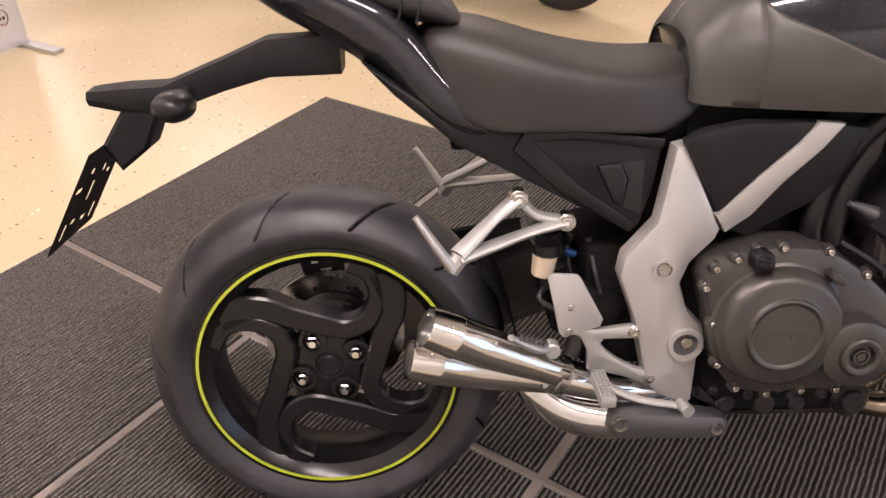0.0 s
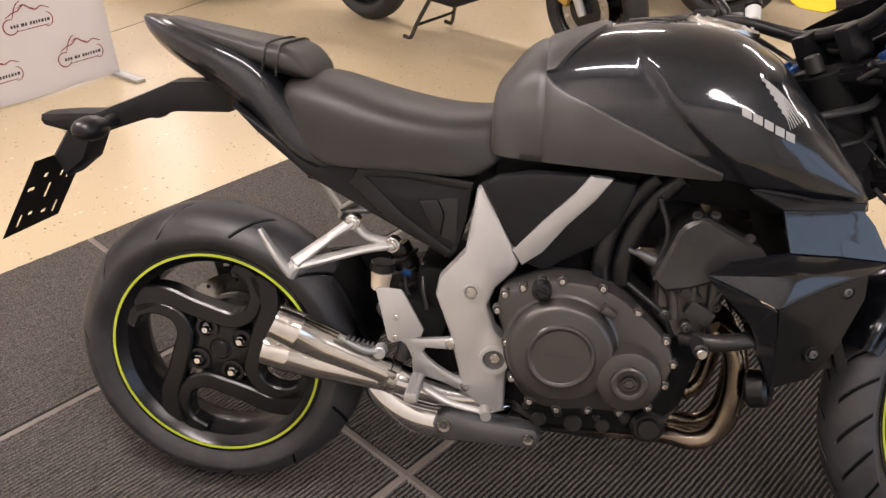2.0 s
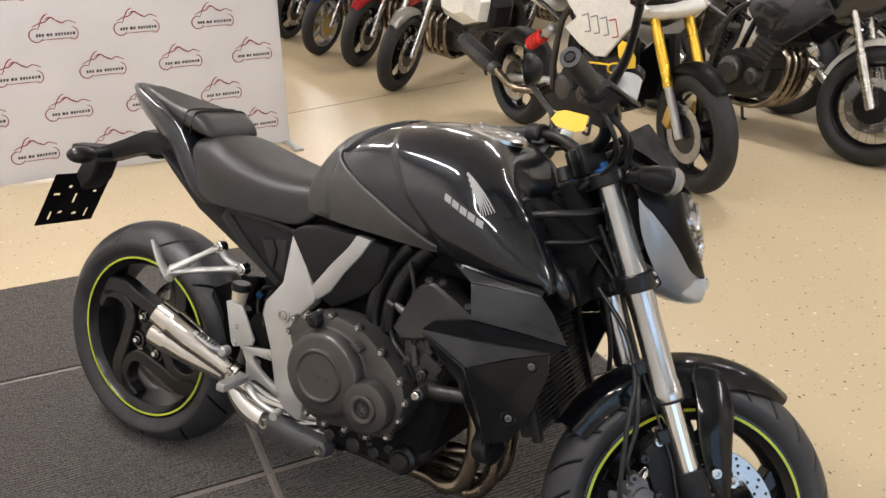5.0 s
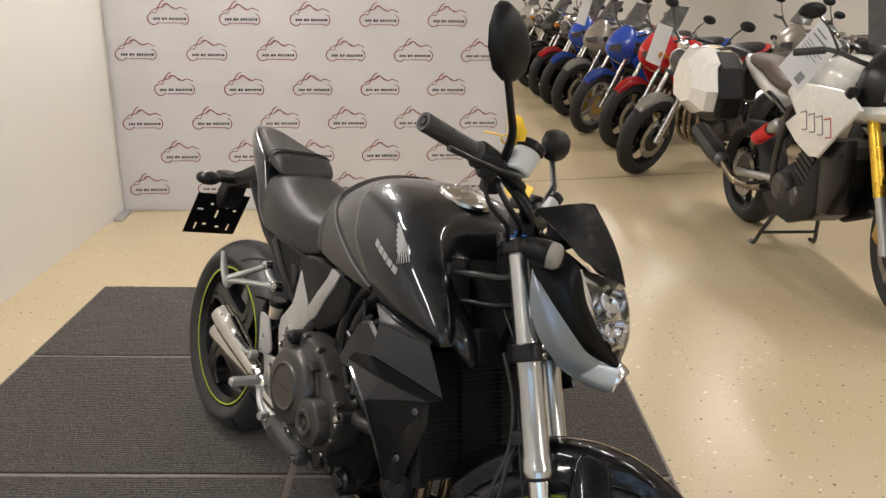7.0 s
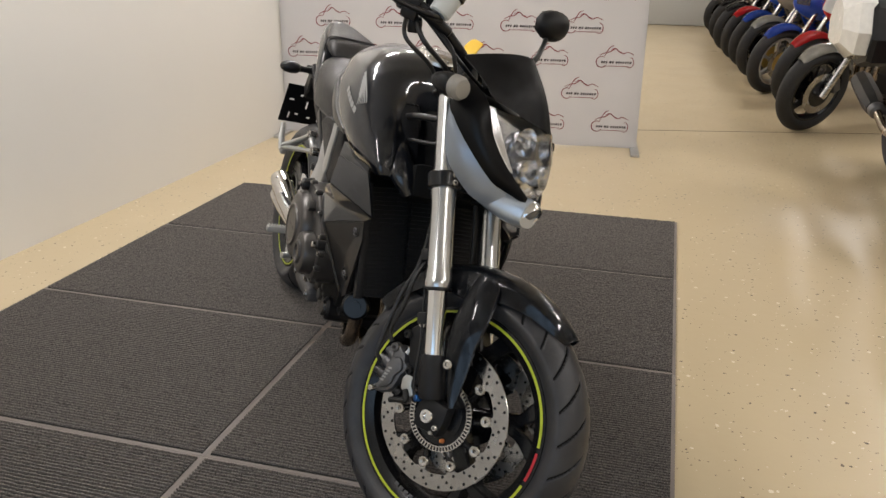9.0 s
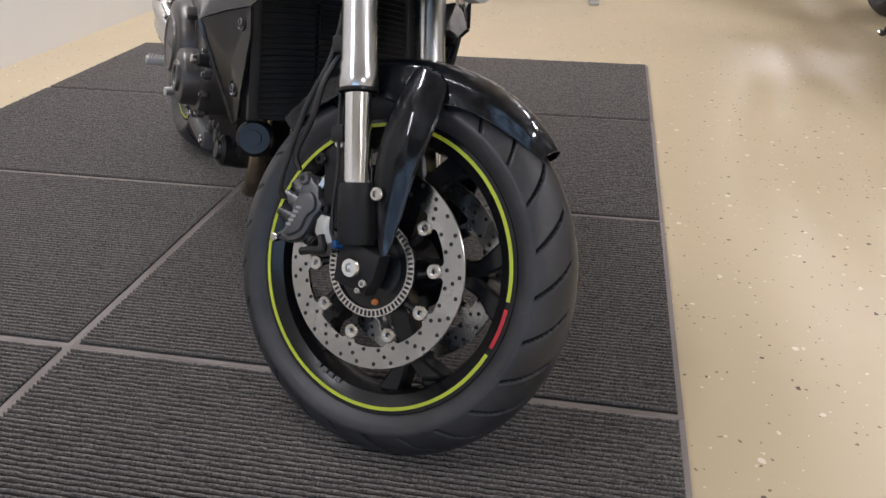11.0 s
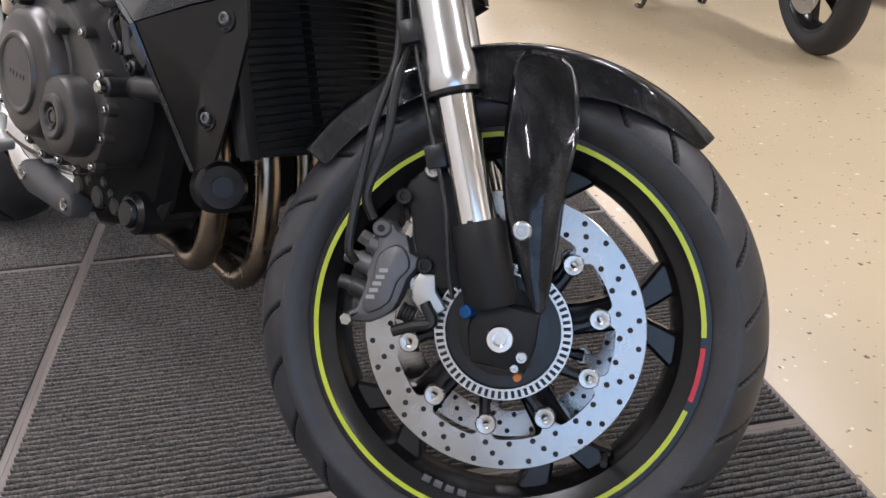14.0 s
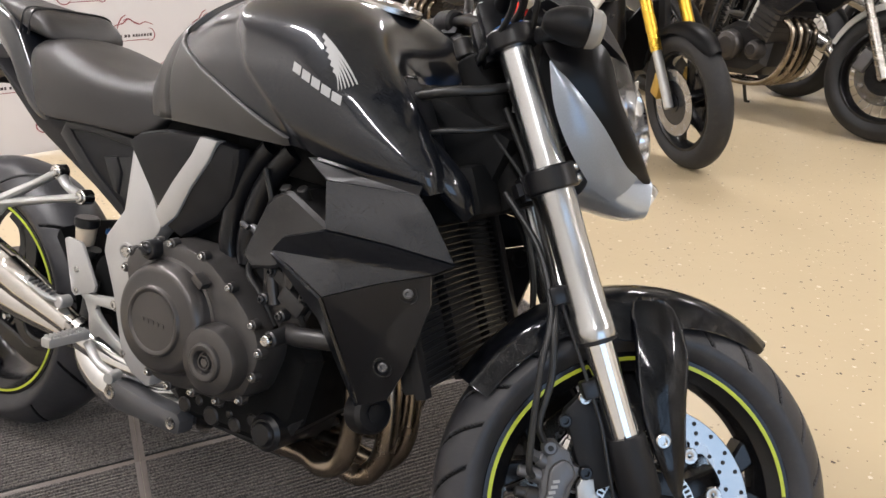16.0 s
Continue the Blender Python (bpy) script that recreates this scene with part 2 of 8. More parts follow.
# ---- room ----
def room_material(name, base, rough, flakes=False, stain=0.08):
    m = bpy.data.materials.new(name)
    m.use_nodes = True
    nt = m.node_tree
    b = nt.nodes["Principled BSDF"]
    L = nt.links.new
    tc = nt.nodes.new("ShaderNodeTexCoord")
    n1 = nt.nodes.new("ShaderNodeTexNoise")
    n1.inputs["Scale"].default_value, n1.inputs["Detail"].default_value = 1.3, 8
    L(tc.outputs["Object"], n1.inputs["Vector"])
    mix = nt.nodes.new("ShaderNodeMix")
    mix.data_type = "RGBA"
    c = Vector(base)
    mix.inputs["A"].default_value, mix.inputs["B"].default_value = (*(c * (1 - stain)), 1), (*(c * (1 + stain)), 1)
    L(n1.outputs["Fac"], mix.inputs["Factor"])
    out = mix.outputs["Result"]
    if flakes:
        for scale, lim, col, seed in ((24, 0.075, (0.10, 0.07, 0.045), 0.0), (15, 0.065, (0.70, 0.63, 0.52), 5.3), (37, 0.075, (0.2, 0.15, 0.1), 9.1), (31, 0.07, (0.66, 0.58, 0.46), 2.7)):
            mp = nt.nodes.new("ShaderNodeMapping")
            mp.inputs["Location"].default_value = (seed, seed * 1.7, 0.3)
            L(tc.outputs["Object"], mp.inputs[0])
            wob = nt.nodes.new("ShaderNodeTexNoise")
            wob.inputs["Scale"].default_value = 90
            L(tc.outputs["Object"], wob.inputs["Vector"])
            add = nt.nodes.new("ShaderNodeVectorMath")
            add.operation = "MULTIPLY_ADD"
            L(wob.outputs["Color"], add.inputs[0])
            add.inputs[1].default_value = (0.012, 0.012, 0.0)
            L(mp.outputs[0], add.inputs[2])
            vo = nt.nodes.new("ShaderNodeTexVoronoi")
            vo.voronoi_dimensions = "2D"
            vo.inputs["Scale"].default_value = scale
            L(add.outputs[0], vo.inputs["Vector"])
            # only some cells carry a flake, and each of its own size
            sep = nt.nodes.new("ShaderNodeSeparateColor")
            L(vo.outputs["Color"], sep.inputs[0])
            size = nt.nodes.new("ShaderNodeMapRange")
            size.inputs["From Min"].default_value, size.inputs["From Max"].default_value = 0.74, 1.0
            size.inputs["To Min"].default_value, size.inputs["To Max"].default_value = 0.0, lim * 1.6
            L(sep.outputs[0], size.inputs["Value"])
            lt = nt.nodes.new("ShaderNodeMath")
            lt.operation = "LESS_THAN"
            L(vo.outputs["Distance"], lt.inputs[0])
            L(size.outputs[0], lt.inputs[1])
            mx = nt.nodes.new("ShaderNodeMix")
            mx.data_type = "RGBA"
            L(lt.outputs[0], mx.inputs["Factor"])
            L(out, mx.inputs["A"])
            mx.inputs["B"].default_value = (*col, 1)
            out = mx.outputs["Result"]
    L(out, b.inputs["Base Color"])
    rr = nt.nodes.new("ShaderNodeMapRange")
    rr.inputs["To Min"].default_value, rr.inputs["To Max"].default_value = rough * 0.75, rough * 1.25
    n2 = nt.nodes.new("ShaderNodeTexNoise")
    n2.inputs["Scale"].default_value, n2.inputs["Detail"].default_value = 3.5, 6
    L(tc.outputs["Object"], n2.inputs["Vector"])
    L(n2.outputs["Fac"], rr.inputs["Value"])
    L(rr.outputs[0], b.inputs["Roughness"])
    n3 = nt.nodes.new("ShaderNodeTexNoise")
    n3.inputs["Scale"].default_value, n3.inputs["Detail"].default_value = 14, 4
    L(tc.outputs["Object"], n3.inputs["Vector"])
    bp = nt.nodes.new("ShaderNodeBump")
    bp.inputs["Strength"].default_value, bp.inputs["Distance"].default_value = 0.25, 0.003
    L(n3.outputs["Fac"], bp.inputs["Height"])
    L(bp.outputs[0], b.inputs["Normal"])
    return m


FLOOR = room_material("speckled_epoxy", (0.505, 0.412, 0.262), 0.31, True)
WALL = room_material("white_wall_paint", (0.74, 0.72, 0.68), 0.6, stain=0.03)
CEILING = room_material("ceiling_paint", (0.7, 0.69, 0.66), 0.8, stain=0.03)
GREYWALL = room_material("grey_wall_paint", (0.42, 0.42, 0.40), 0.6, stain=0.04)
X0, X1, Y0, Y1 = -13.3, 4.2, -1.53, 6.2


def slab(name, lo, hi, mat, label, category):
    bm = bm_new()
    box(bm, [(a + b) / 2 for a, b in zip(lo, hi)], [b - a for a, b in zip(lo, hi)])
    ob = part(name, bm, mat)
    return tagged(ob, label, category, kind="structure")


slab("floor", (X0 - 0.2, Y0 - 0.2, -0.2), (X1 + 0.2, Y1 + 0.2, 0), FLOOR, "beige epoxy floor with dark and pale flakes", "floor")
slab("wall_south", (X0 - 0.2, Y0 - 0.2, 0), (X1 + 0.2, Y0, CEIL), WALL, "plain white painted showroom wall", "wall")
slab("wall_north", (X0 - 0.2, Y1, 0), (X1 + 0.2, Y1 + 0.2, CEIL), WALL, "plain white painted showroom wall", "wall")
slab("wall_west", (X0 - 0.2, Y0, 0), (X0, Y1, CEIL), WALL, "plain pale far wall of the showroom", "wall")
WY0, WY1, WZ0, WZ1 = -0.75, 1.75, 0.35, 2.35
slab("wall_east", (X1, Y0, 0), (X1 + 0.2, WY0, CEIL), WALL, "white painted wall beside the daylight window", "wall")
slab("wall_east", (X1, WY1, 0), (X1 + 0.2, Y1, CEIL), WALL, "white painted wall beside the daylight window", "wall")
slab("wall_east", (X1, WY0, 0), (X1 + 0.2, WY1, WZ0), WALL, "white painted wall under the daylight window", "wall")
slab("wall_east", (X1, WY0, WZ1), (X1 + 0.2, WY1, CEIL), WALL, "white painted wall over the daylight window", "wall")
slab("ceiling", (X0 - 0.2, Y0 - 0.2, CEIL), (X1 + 0.2, Y1 + 0.2, CEIL + 0.2), CEILING, "plain white ceiling with tube lights", "ceiling")
# daylight window behind the walk
frame_paint = material("window_frame_paint", (0.7, 0.7, 0.69), 0.4)
bm = bm_new()
box(bm, (X1 + 0.1, (WY0 + WY1) / 2, WZ0 + 0.025), (0.12, WY1 - WY0 - 0.002, 0.05), bev=0.004)
window = tagged(part("window_1", bm, frame_paint), "wide daylight window with a pale painted frame", "window", kind="structure")
for c, size in (((X1 + 0.1, (WY0 + WY1) / 2, WZ1 - 0.025), (0.12, WY1 - WY0 - 0.002, 0.05)), ((X1 + 0.1, WY0 + 0.026, (WZ0 + WZ1) / 2), (0.12, 0.05, WZ1 - WZ0 - 0.104)),
                ((X1 + 0.1, WY1 - 0.026, (WZ0 + WZ1) / 2), (0.12, 0.05, WZ1 - WZ0 - 0.104)), ((X1 + 0.1, (WY0 + WY1) / 2, (WZ0 + WZ1) / 2), (0.10, 0.06, WZ1 - WZ0 - 0.104))):
    bm = bm_new()
    box(bm, c, size, bev=0.004)
    part("window_frame", bm, frame_paint, window)
# light fittings round the lamps
fit_mat = material("lamp_housing", (0.7, 0.7, 0.68), 0.5)
first_fit = None
for tx, ty in TUBES:
    if first_fit is None:
        first_fit = thing("ceiling_light", pose(tx, ty, CEIL), "long white tube light fitting under the ceiling", "ceiling light", "tube lights")
        bm = bm_new()
        box(bm, (0, 0, -0.03), (1.4, 0.2, 0.06), bev=0.006)
        part("housing", bm, fit_mat, first_fit)
    else:
        copy_thing(first_fit, pose(tx, ty, CEIL))

# ---- ribbed entrance mats under the motorcycle ----
MATRIB = material("ribbed_carpet", (0.128, 0.115, 0.106), 0.95, bump=1.0, bump_scale=520, vary=0.75, vary_scale=260, dirt=0.35)
MATDARK = material("rib_gap_shade", (0.007, 0.0065, 0.006), 0.95, bump=0.4, bump_scale=300)
MATEDGE = material("rubber_mat_edge", (0.17, 0.145, 0.130), 0.45, bump=0.2, bump_scale=300, vary=0.2, vary_scale=6, dirt=0.2)


def floor_mat(xa, xb, ya, yb):
    t = thing("floor_mat", pose(0, 0, 0), "dark grey ribbed carpet mat with flat rubber border", "floor mat", "mats under the motorcycle")
    bm = bm_new()
    box(bm, ((xa + xb) / 2, (ya + yb) / 2, 0.00425), (xb - xa - 0.0004, yb - ya - 0.0004, 0.0085), bev=0.0008)
    part("rubber_backing", bm, MATEDGE, t)
    e = 0.011
    # near-black sheet over the backing paints the shade between the ribs
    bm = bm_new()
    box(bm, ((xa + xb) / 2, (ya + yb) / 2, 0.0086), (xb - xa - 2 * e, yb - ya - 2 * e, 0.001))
    part("rib_gap_shade", bm, MATDARK, t)
    bm = bm_new()
    n = int((xb - xa - 2 * e) / 0.0112)
    step = (xb - xa - 2 * e) / n
    for i in range(n):
        x = xa + e + i * step
        prof = [(x, 0.0088), (x + step * 0.04, 0.0128), (x + step * 0.13, 0.0152), (x + step * 0.29, 0.0152), (x + step * 0.38, 0.0128), (x + step * 0.42, 0.0088)]
        wob = random.Random(i)
        rings = []
        for y in np.linspace(ya + e, yb - e, 90):
            dx, dz = wob.uniform(-0.0009, 0.0009), wob.uniform(-0.0012, 0.0008)
            rings.append([(px + dx, y, z + (dz if z > 0.01 else 0)) for px, z in prof])
        loft(bm, rings)
    tagged(part("ribbed_carpet", bm, MATRIB, t, sharp=180), kind="stuff")
    return t


MX = (-1.56, -0.81, -0.02, 0.757, 1.55)
for a, b in zip(MX, MX[1:]):
    floor_mat(a, b, -1.145, 0.0)
    floor_mat(a, b, 0.0, 1.15)

# ---- the black motorcycle on the mats ----
BIKE = pose(-0.3153, -0.2479, 0.0125) @ pose(0, 0, 0, 0, 0, 36.104) @ pose(0, 0, 0, -13.193) @ pose(0, 0, 0, 0, 0.773)
moto = thing("motorcycle", BIKE, "black naked sport motorcycle leaning on ribbed mats, front wheel turned", "motorcycle")
HEAD = Vector((1.543, 0, 0))
AXIS = Vector((-math.sin(radians(25)), 0, math.cos(radians(25))))
STEER = Matrix.Translation(HEAD) @ Matrix.Rotation(radians(34.26), 4, AXIS) @ Matrix.Translation(-HEAD)


def grid_mesh(name, verts, n_round, n_across, mat, parent, label="", m=None):
    """A closed ring of n_round strips, each of n_across points."""
    faces = []
    for i in range(n_round):
        a, b = i * n_across, ((i + 1) % n_round) * n_across
        faces += [(a + j, b + j, b + j + 1, a + j + 1) for j in range(n_across - 1)]
    me = bpy.data.meshes.new(name)
    me.from_pydata([tuple(v) for v in verts], [], faces)
    for p in me.polygons:
        p.use_smooth = True
    me.materials.append(mat)
    ob = new(name, me)
    ob.parent = parent
    if m is not None:
        ob.matrix_basis = m
    if label:
        ob["label"] = label
    return ob


def tyre_mesh(name, parent, centre, r_out, half, r_bead, half_bead, mat, grooves, n_round=900, label="", m=None, fine=56):
    """A tyre turned round y, with its tread grooves sunk in; grooves(angle, s) gives 0..1 for s from -1 to 1 over the tread."""
    h = r_out - r_bead
    prof = [(r_bead - 0.004, -half_bead + 0.004, 9), (r_bead, -half_bead, 9), (r_bead + 0.16 * h, -half * 0.9, 9), (r_bead + 0.33 * h, -half, 9)]
    for k in range(fine + 1):
        s = -1 + 2 * k / fine
        a = s * 1.13
        y = half * 0.99 * math.sin(a) / math.sin(1.13)
        rr = r_out - (h * 0.57) * (1 - math.cos(a)) / (1 - math.cos(1.13))
        prof.append((rr, y, s))
    prof += [(r, -y, 9) for r, y, _ in prof[3::-1]]
    verts = []
    for i in range(n_round):
        th = 2 * math.pi * i / n_round
        c, sn = math.cos(th), math.sin(th)
        for r, y, s in prof:
            d = 0.006 * grooves(th, s) if s < 5 else 0
            verts.append((centre[0] + (r - d) * c, centre[1] + y, centre[2] + (r - d) * sn))
    ob = grid_mesh(name, verts, n_round, len(prof), mat, parent, label, m)
    # faces inside a groove get the darker rubber that paints their shade
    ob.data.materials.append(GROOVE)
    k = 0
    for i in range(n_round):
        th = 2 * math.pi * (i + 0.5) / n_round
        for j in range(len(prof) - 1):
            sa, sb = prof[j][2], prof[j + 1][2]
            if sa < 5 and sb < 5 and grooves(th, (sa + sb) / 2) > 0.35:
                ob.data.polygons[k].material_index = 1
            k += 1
    return ob


def groove_lines(count, lean, lo, hi, width, offset=0.5):
    """Swept tread grooves, count a side, running from lo to hi over the tread."""
    step = 2 * math.pi / count

    def f(th, s):
        side = 0 if s < 0 else 1
        a = abs(s)
        if not lo < a < hi:
            return 0.0
        x = (th + side * offset * step - lean * (a - lo) ** 0.85) % step
        x = min(x, step - x)
        fade = min(1, (a - lo) / 0.08, (hi - a) / 0.03)
        return max(0.0, min(1.0, (width - x) / (width * 0.3))) * max(0, fade)
    return f


def ring(bm, centre, y0, y1, r_in, r_out, seg=72, axis_y=True):
    """A flat ring round y with a square section."""
    vs = []
    for i in range(seg):
        c, s = math.cos(2 * math.pi * i / seg), math.sin(2 * math.pi * i / seg)
        vs.append([bm.verts.new((centre[0] + r * c, centre[1] + y, centre[2] + r * s)) for r, y in ((r_in, y0), (r_out, y0), (r_out, y1), (r_in, y1))])
    for i in range(seg):
        a, b = vs[i], vs[(i + 1) % seg]
        for k in range(4):
            bm.faces.new((a[k], a[(k + 1) % 4], b[(k + 1) % 4], b[k]))


def turned(bm, centre, prof, seg=72):
    """Turns a profile of (radius, y) round the y axis through centre."""
    lathe(bm, prof, seg, Matrix.Translation(centre) @ Matrix.Rotation(radians(-90), 4, "X"))


def bolt(bm, p, d, r=0.007, h=0.005):
    """A round-headed socket bolt at p, facing along d."""
    m, _ = axes_to(p, Vector(p) + Vector(d))
    lathe(bm, [(0, 0), (r, 0), (r, h * 0.7), (r * 0.82, h), (r * 0.5, h), (r * 0.45, h * 0.35), (0, h * 0.35)], 14, m)


def rotated(pts, a, cx, cz):
    c, s = math.cos(a), math.sin(a)
    return [(cx + x * c - z * s, cz + x * s + z * c) for x, z in pts]


def blade(bm, line, widths, y0, y1, n=7):
    """A flat curved arm along a line of (x, z), y0 at its face and y1 at its back."""
    pts = curve_points([(x, 0, z) for x, z in line], n)
    ws = np.interp(np.linspace(0, len(widths) - 1, len(pts)), range(len(widths)), widths)
    rings = []
    for i, p in enumerate(pts):
        d = (pts[min(i + 1, len(pts) - 1)] - pts[max(i - 1, 0)]).normalized()
        nrm = Vector((-d.z, 0, d.x)) * float(ws[i])
        f = 0.004
        e = nrm.normalized() * f
        rings.append([p + nrm - e + Vector((0, y0, 0)), p + nrm + Vector((0, y0 + f, 0)), p + nrm + Vector((0, y1, 0)),
                      p - nrm + Vector((0, y1, 0)), p - nrm + Vector((0, y0 + f, 0)), p - nrm + e + Vector((0, y0, 0))])
    loft(bm, rings, closed=True)


# -- rear wheel
RC = (0.0, 0.0, 0.315)
rear_wheel = part("rear_wheel", (lambda b: (turned(b, RC, [(0.2285, -0.064), (0.2265, -0.068), (0.215, -0.068), (0.211, -0.062), (0.198, -0.05), (0.19, -0.02), (0.188, 0.02), (0.197, 0.05), (0.211, 0.064), (0.2265, 0.068), (0.2285, 0.064), (0.215, 0.05), (0.205, 0.0), (0.215, -0.05), (0.2285, -0.064)], 96), b)[1])(bm_new()), BLACKWHEEL, moto, "black rear wheel rim")
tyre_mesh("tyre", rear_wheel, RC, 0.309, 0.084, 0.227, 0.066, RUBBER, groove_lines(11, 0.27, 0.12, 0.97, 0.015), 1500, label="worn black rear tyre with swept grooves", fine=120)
bm = bm_new()
ring(bm, RC, -0.0695, -0.0675, 0.2150, 0.2200, 96)
part("rim_tape", bm, YELLOW, rear_wheel, "fluorescent yellow rim stripe")
ARM = [(0.203, 150), (0.160, 134), (0.113, 121), (0.083, 98), (0.079, 64), (0.114, 51), (0.156, 56), (0.186, 65), (0.200, 76)]
for k in range(4):
    bm = bm_new()
    a0 = radians(90 * k)
    blade(bm, [(RC[0] + r * math.cos(radians(t) + a0), RC[2] + r * math.sin(radians(t) + a0)) for r, t in ARM], [0.030, 0.021, 0.0195, 0.0190, 0.0175, 0.0155, 0.0145, 0.0145, 0.019], -0.052, -0.014)
    part("spoke", bm, BLACKWHEEL, rear_wheel)
bm = bm_new()
turned(bm, RC, [(0, -0.036), (0.022, -0.036), (0.024, -0.038), (0.03, -0.038), (0.05, -0.037), (0.066, -0.032), (0.074, -0.02), (0.08, 0.0), (0.08, 0.05), (0, 0.05)], 48)
part("hub", bm, BLACKWHEEL, rear_wheel)
bm = bm_new()
turned(bm, RC, [(0, -0.0425), (0.016, -0.0425), (0.018, -0.040), (0.018, -0.036), (0, -0.036)], 32)
part("hub_cap", bm, PLASTIC_G, rear_wheel)
for k in range(4):
    a = radians(118 + 90 * k)
    p = (RC[0] + 0.053 * math.cos(a), 0, RC[2] + 0.053 * math.sin(a))
    bm = bm_new()
    ring(bm, (p[0], 0, p[2]), -0.043, -0.03, 0.0175, 0.024, 24)
    part("bolt_well", bm, BLACKWHEEL, rear_wheel)
    bm = bm_new()
    cyl(bm, (p[0], -0.034, p[2]), (p[0], -0.0475, p[2]), 0.0105, 0.0105, 6, bev=0.001)
    cyl(bm, (p[0], -0.0475, p[2]), (p[0], -0.0545, p[2]), 0.0085, 0.006, 14)
    part("wheel_nut", bm, CHROME, rear_wheel)
# rear brake disc and swing arm beyond the wheel
bm = bm_new()
ring(bm, RC, 0.072, 0.077, 0.085, 0.128, 72)
rear_disc = part("rear_disc", bm, DISC, moto)
hole_mat = material("dark_hole", (0.01, 0.01, 0.01), 0.7)
for k in range(20):
    bm = bm_new()
    a = 2 * math.pi * k / 20
    r = 0.098 + 0.016 * (k % 2)
    cyl(bm, (RC[0] + r * math.cos(a), 0.0712, RC[2] + r * math.sin(a)), (RC[0] + r * math.cos(a), 0.0722, RC[2] + r * math.sin(a)), 0.0045, seg=10)
    part("disc_hole", bm, hole_mat, rear_disc)
bm = bm_new()
plate(bm, [(0.55, 0.50), (0.56, 0.40), (0.40, 0.34), (0.20, 0.27), (0.06, 0.25), (-0.07, 0.26), (-0.075, 0.37), (0.04, 0.40), (0.20, 0.42), (0.40, 0.50)], 0.085, 0.15, 0.015)
part("swing_arm", bm, CASE, moto, "dark single-sided swing arm")
bm = bm_new()
box(bm, (0.43, 0.0, 0.43), (0.10, 0.22, 0.10), (0, 20, 0), 0.02)
box(bm, (0.50, 0.0, 0.44), (0.16, 0.19, 0.22), (0, 0, 0), 0.02)
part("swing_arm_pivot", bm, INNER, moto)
bm = bm_new()  # wheel hugger close over the tyre
rows = []
for k in range(13):
    a = radians(4 + 34 * k / 12)
    r = 0.326
    rows.append([(r * math.cos(a) * 1.0, -0.092, 0.315 + (r - 0.030) * math.sin(a)), (r * math.cos(a), -0.085, 0.315 + r * math.sin(a)), (r * math.cos(a), 0.0, 0.315 + (r + 0.012) * math.sin(a)), (r * math.cos(a), 0.085, 0.315 + r * math.sin(a)), (r * math.cos(a), 0.1, 0.315 + (r - 0.030) * math.sin(a))])
loft(bm, rows)
bmesh.ops.solidify(bm, geom=bm.faces[:], thickness=0.003)
part("hugger", bm, PLASTIC, moto)
bm = bm_new()  # chain case with its notice, beyond the spokes
plate(bm, [(-0.06, 0.46), (0.16, 0.50), (0.34, 0.53), (0.35, 0.47), (0.10, 0.43), (-0.05, 0.42)], 0.088, 0.10, 0.004)
guard = part("chain_guard", bm, PLASTIC, moto)
bm = bm_new()
for i, (u, v, w, h) in enumerate([(-0.03, 0.455, 0.012, 0.006), (-0.012, 0.459, 0.014, 0.003), (0.006, 0.463, 0.014, 0.003), (0.03, 0.468, 0.018, 0.006), (-0.01, 0.44, 0.02, 0.004), (0.03, 0.446, 0.012, 0.01)]):
    box(bm, (u, 0.0872, v), (w, 0.001, h), (0, -9, 0))
part("notice_bars", bm, STICKER, guard)

# -- frame and body panels, mirrored where both sides carry them
SIDES = (-1, 1)


def sided(name, outline, y_in, y_out, mat, bev=0.006, label="", smooth=0, sides=SIDES, parent=None):
    obs = []
    for s in sides:
        bm = bm_new()
        plate(bm, outline, s * y_in, s * y_out, bev, smooth=smooth)
        obs.append(part(name, bm, mat, parent or moto, label))
    return obs


FRAME = [(0.533, 0.716), (0.549, 0.72), (0.612, 0.588), (0.606, 0.572), (0.572, 0.535), (0.560, 0.500), (0.575, 0.455), (0.604, 0.425), (0.610, 0.402), (0.600, 0.378), (0.598, 0.29), (0.585, 0.284), (0.545, 0.300), (0.520, 0.325), (0.492, 0.44), (0.464, 0.515), (0.470, 0.548), (0.515, 0.601), (0.523, 0.65)]
frames = sided("frame_plate", FRAME, 0.105, 0.148, ALU, 0.009, "silver painted cast frame plate")
for fr in frames[:1]:
    bm = bm_new()
    ring(bm, (0.530, 0, 0.527), -0.1535, -0.147, 0.0125, 0.0165, 24)
    part("bolt_ring", bm, ALU, fr)
    bm = bm_new()
    cyl(bm, (0.530, -0.147, 0.527), (0.530, -0.153, 0.527), 0.011, seg=6, bev=0.001)
    part("frame_bolt", bm, STEEL, fr)
    bm = bm_new()
    ring(bm, (0.576, 0, 0.397), -0.1545, -0.13, 0.0205, 0.0275, 40)
    part("pivot_ring", bm, ALU, fr)
    bm = bm_new()
    cyl(bm, (0.576, -0.14, 0.397), (0.576, -0.1485, 0.397), 0.0206, seg=32)
    part("pivot_well", bm, CALIPER, fr)
    bm = bm_new()
    cyl(bm, (0.578, -0.146, 0.400), (0.578, -0.1525, 0.400), 0.010, seg=6, bev=0.001)
    part("pivot_nut", bm, STEEL, fr)
INSERT = [(0.540, 0.728), (0.57, 0.745), (0.625, 0.756), (0.72, 0.757), (0.800, 0.746), (0.797, 0.72), (0.776, 0.662), (0.742, 0.625), (0.700, 0.60), (0.655, 0.573), (0.615, 0.588)]
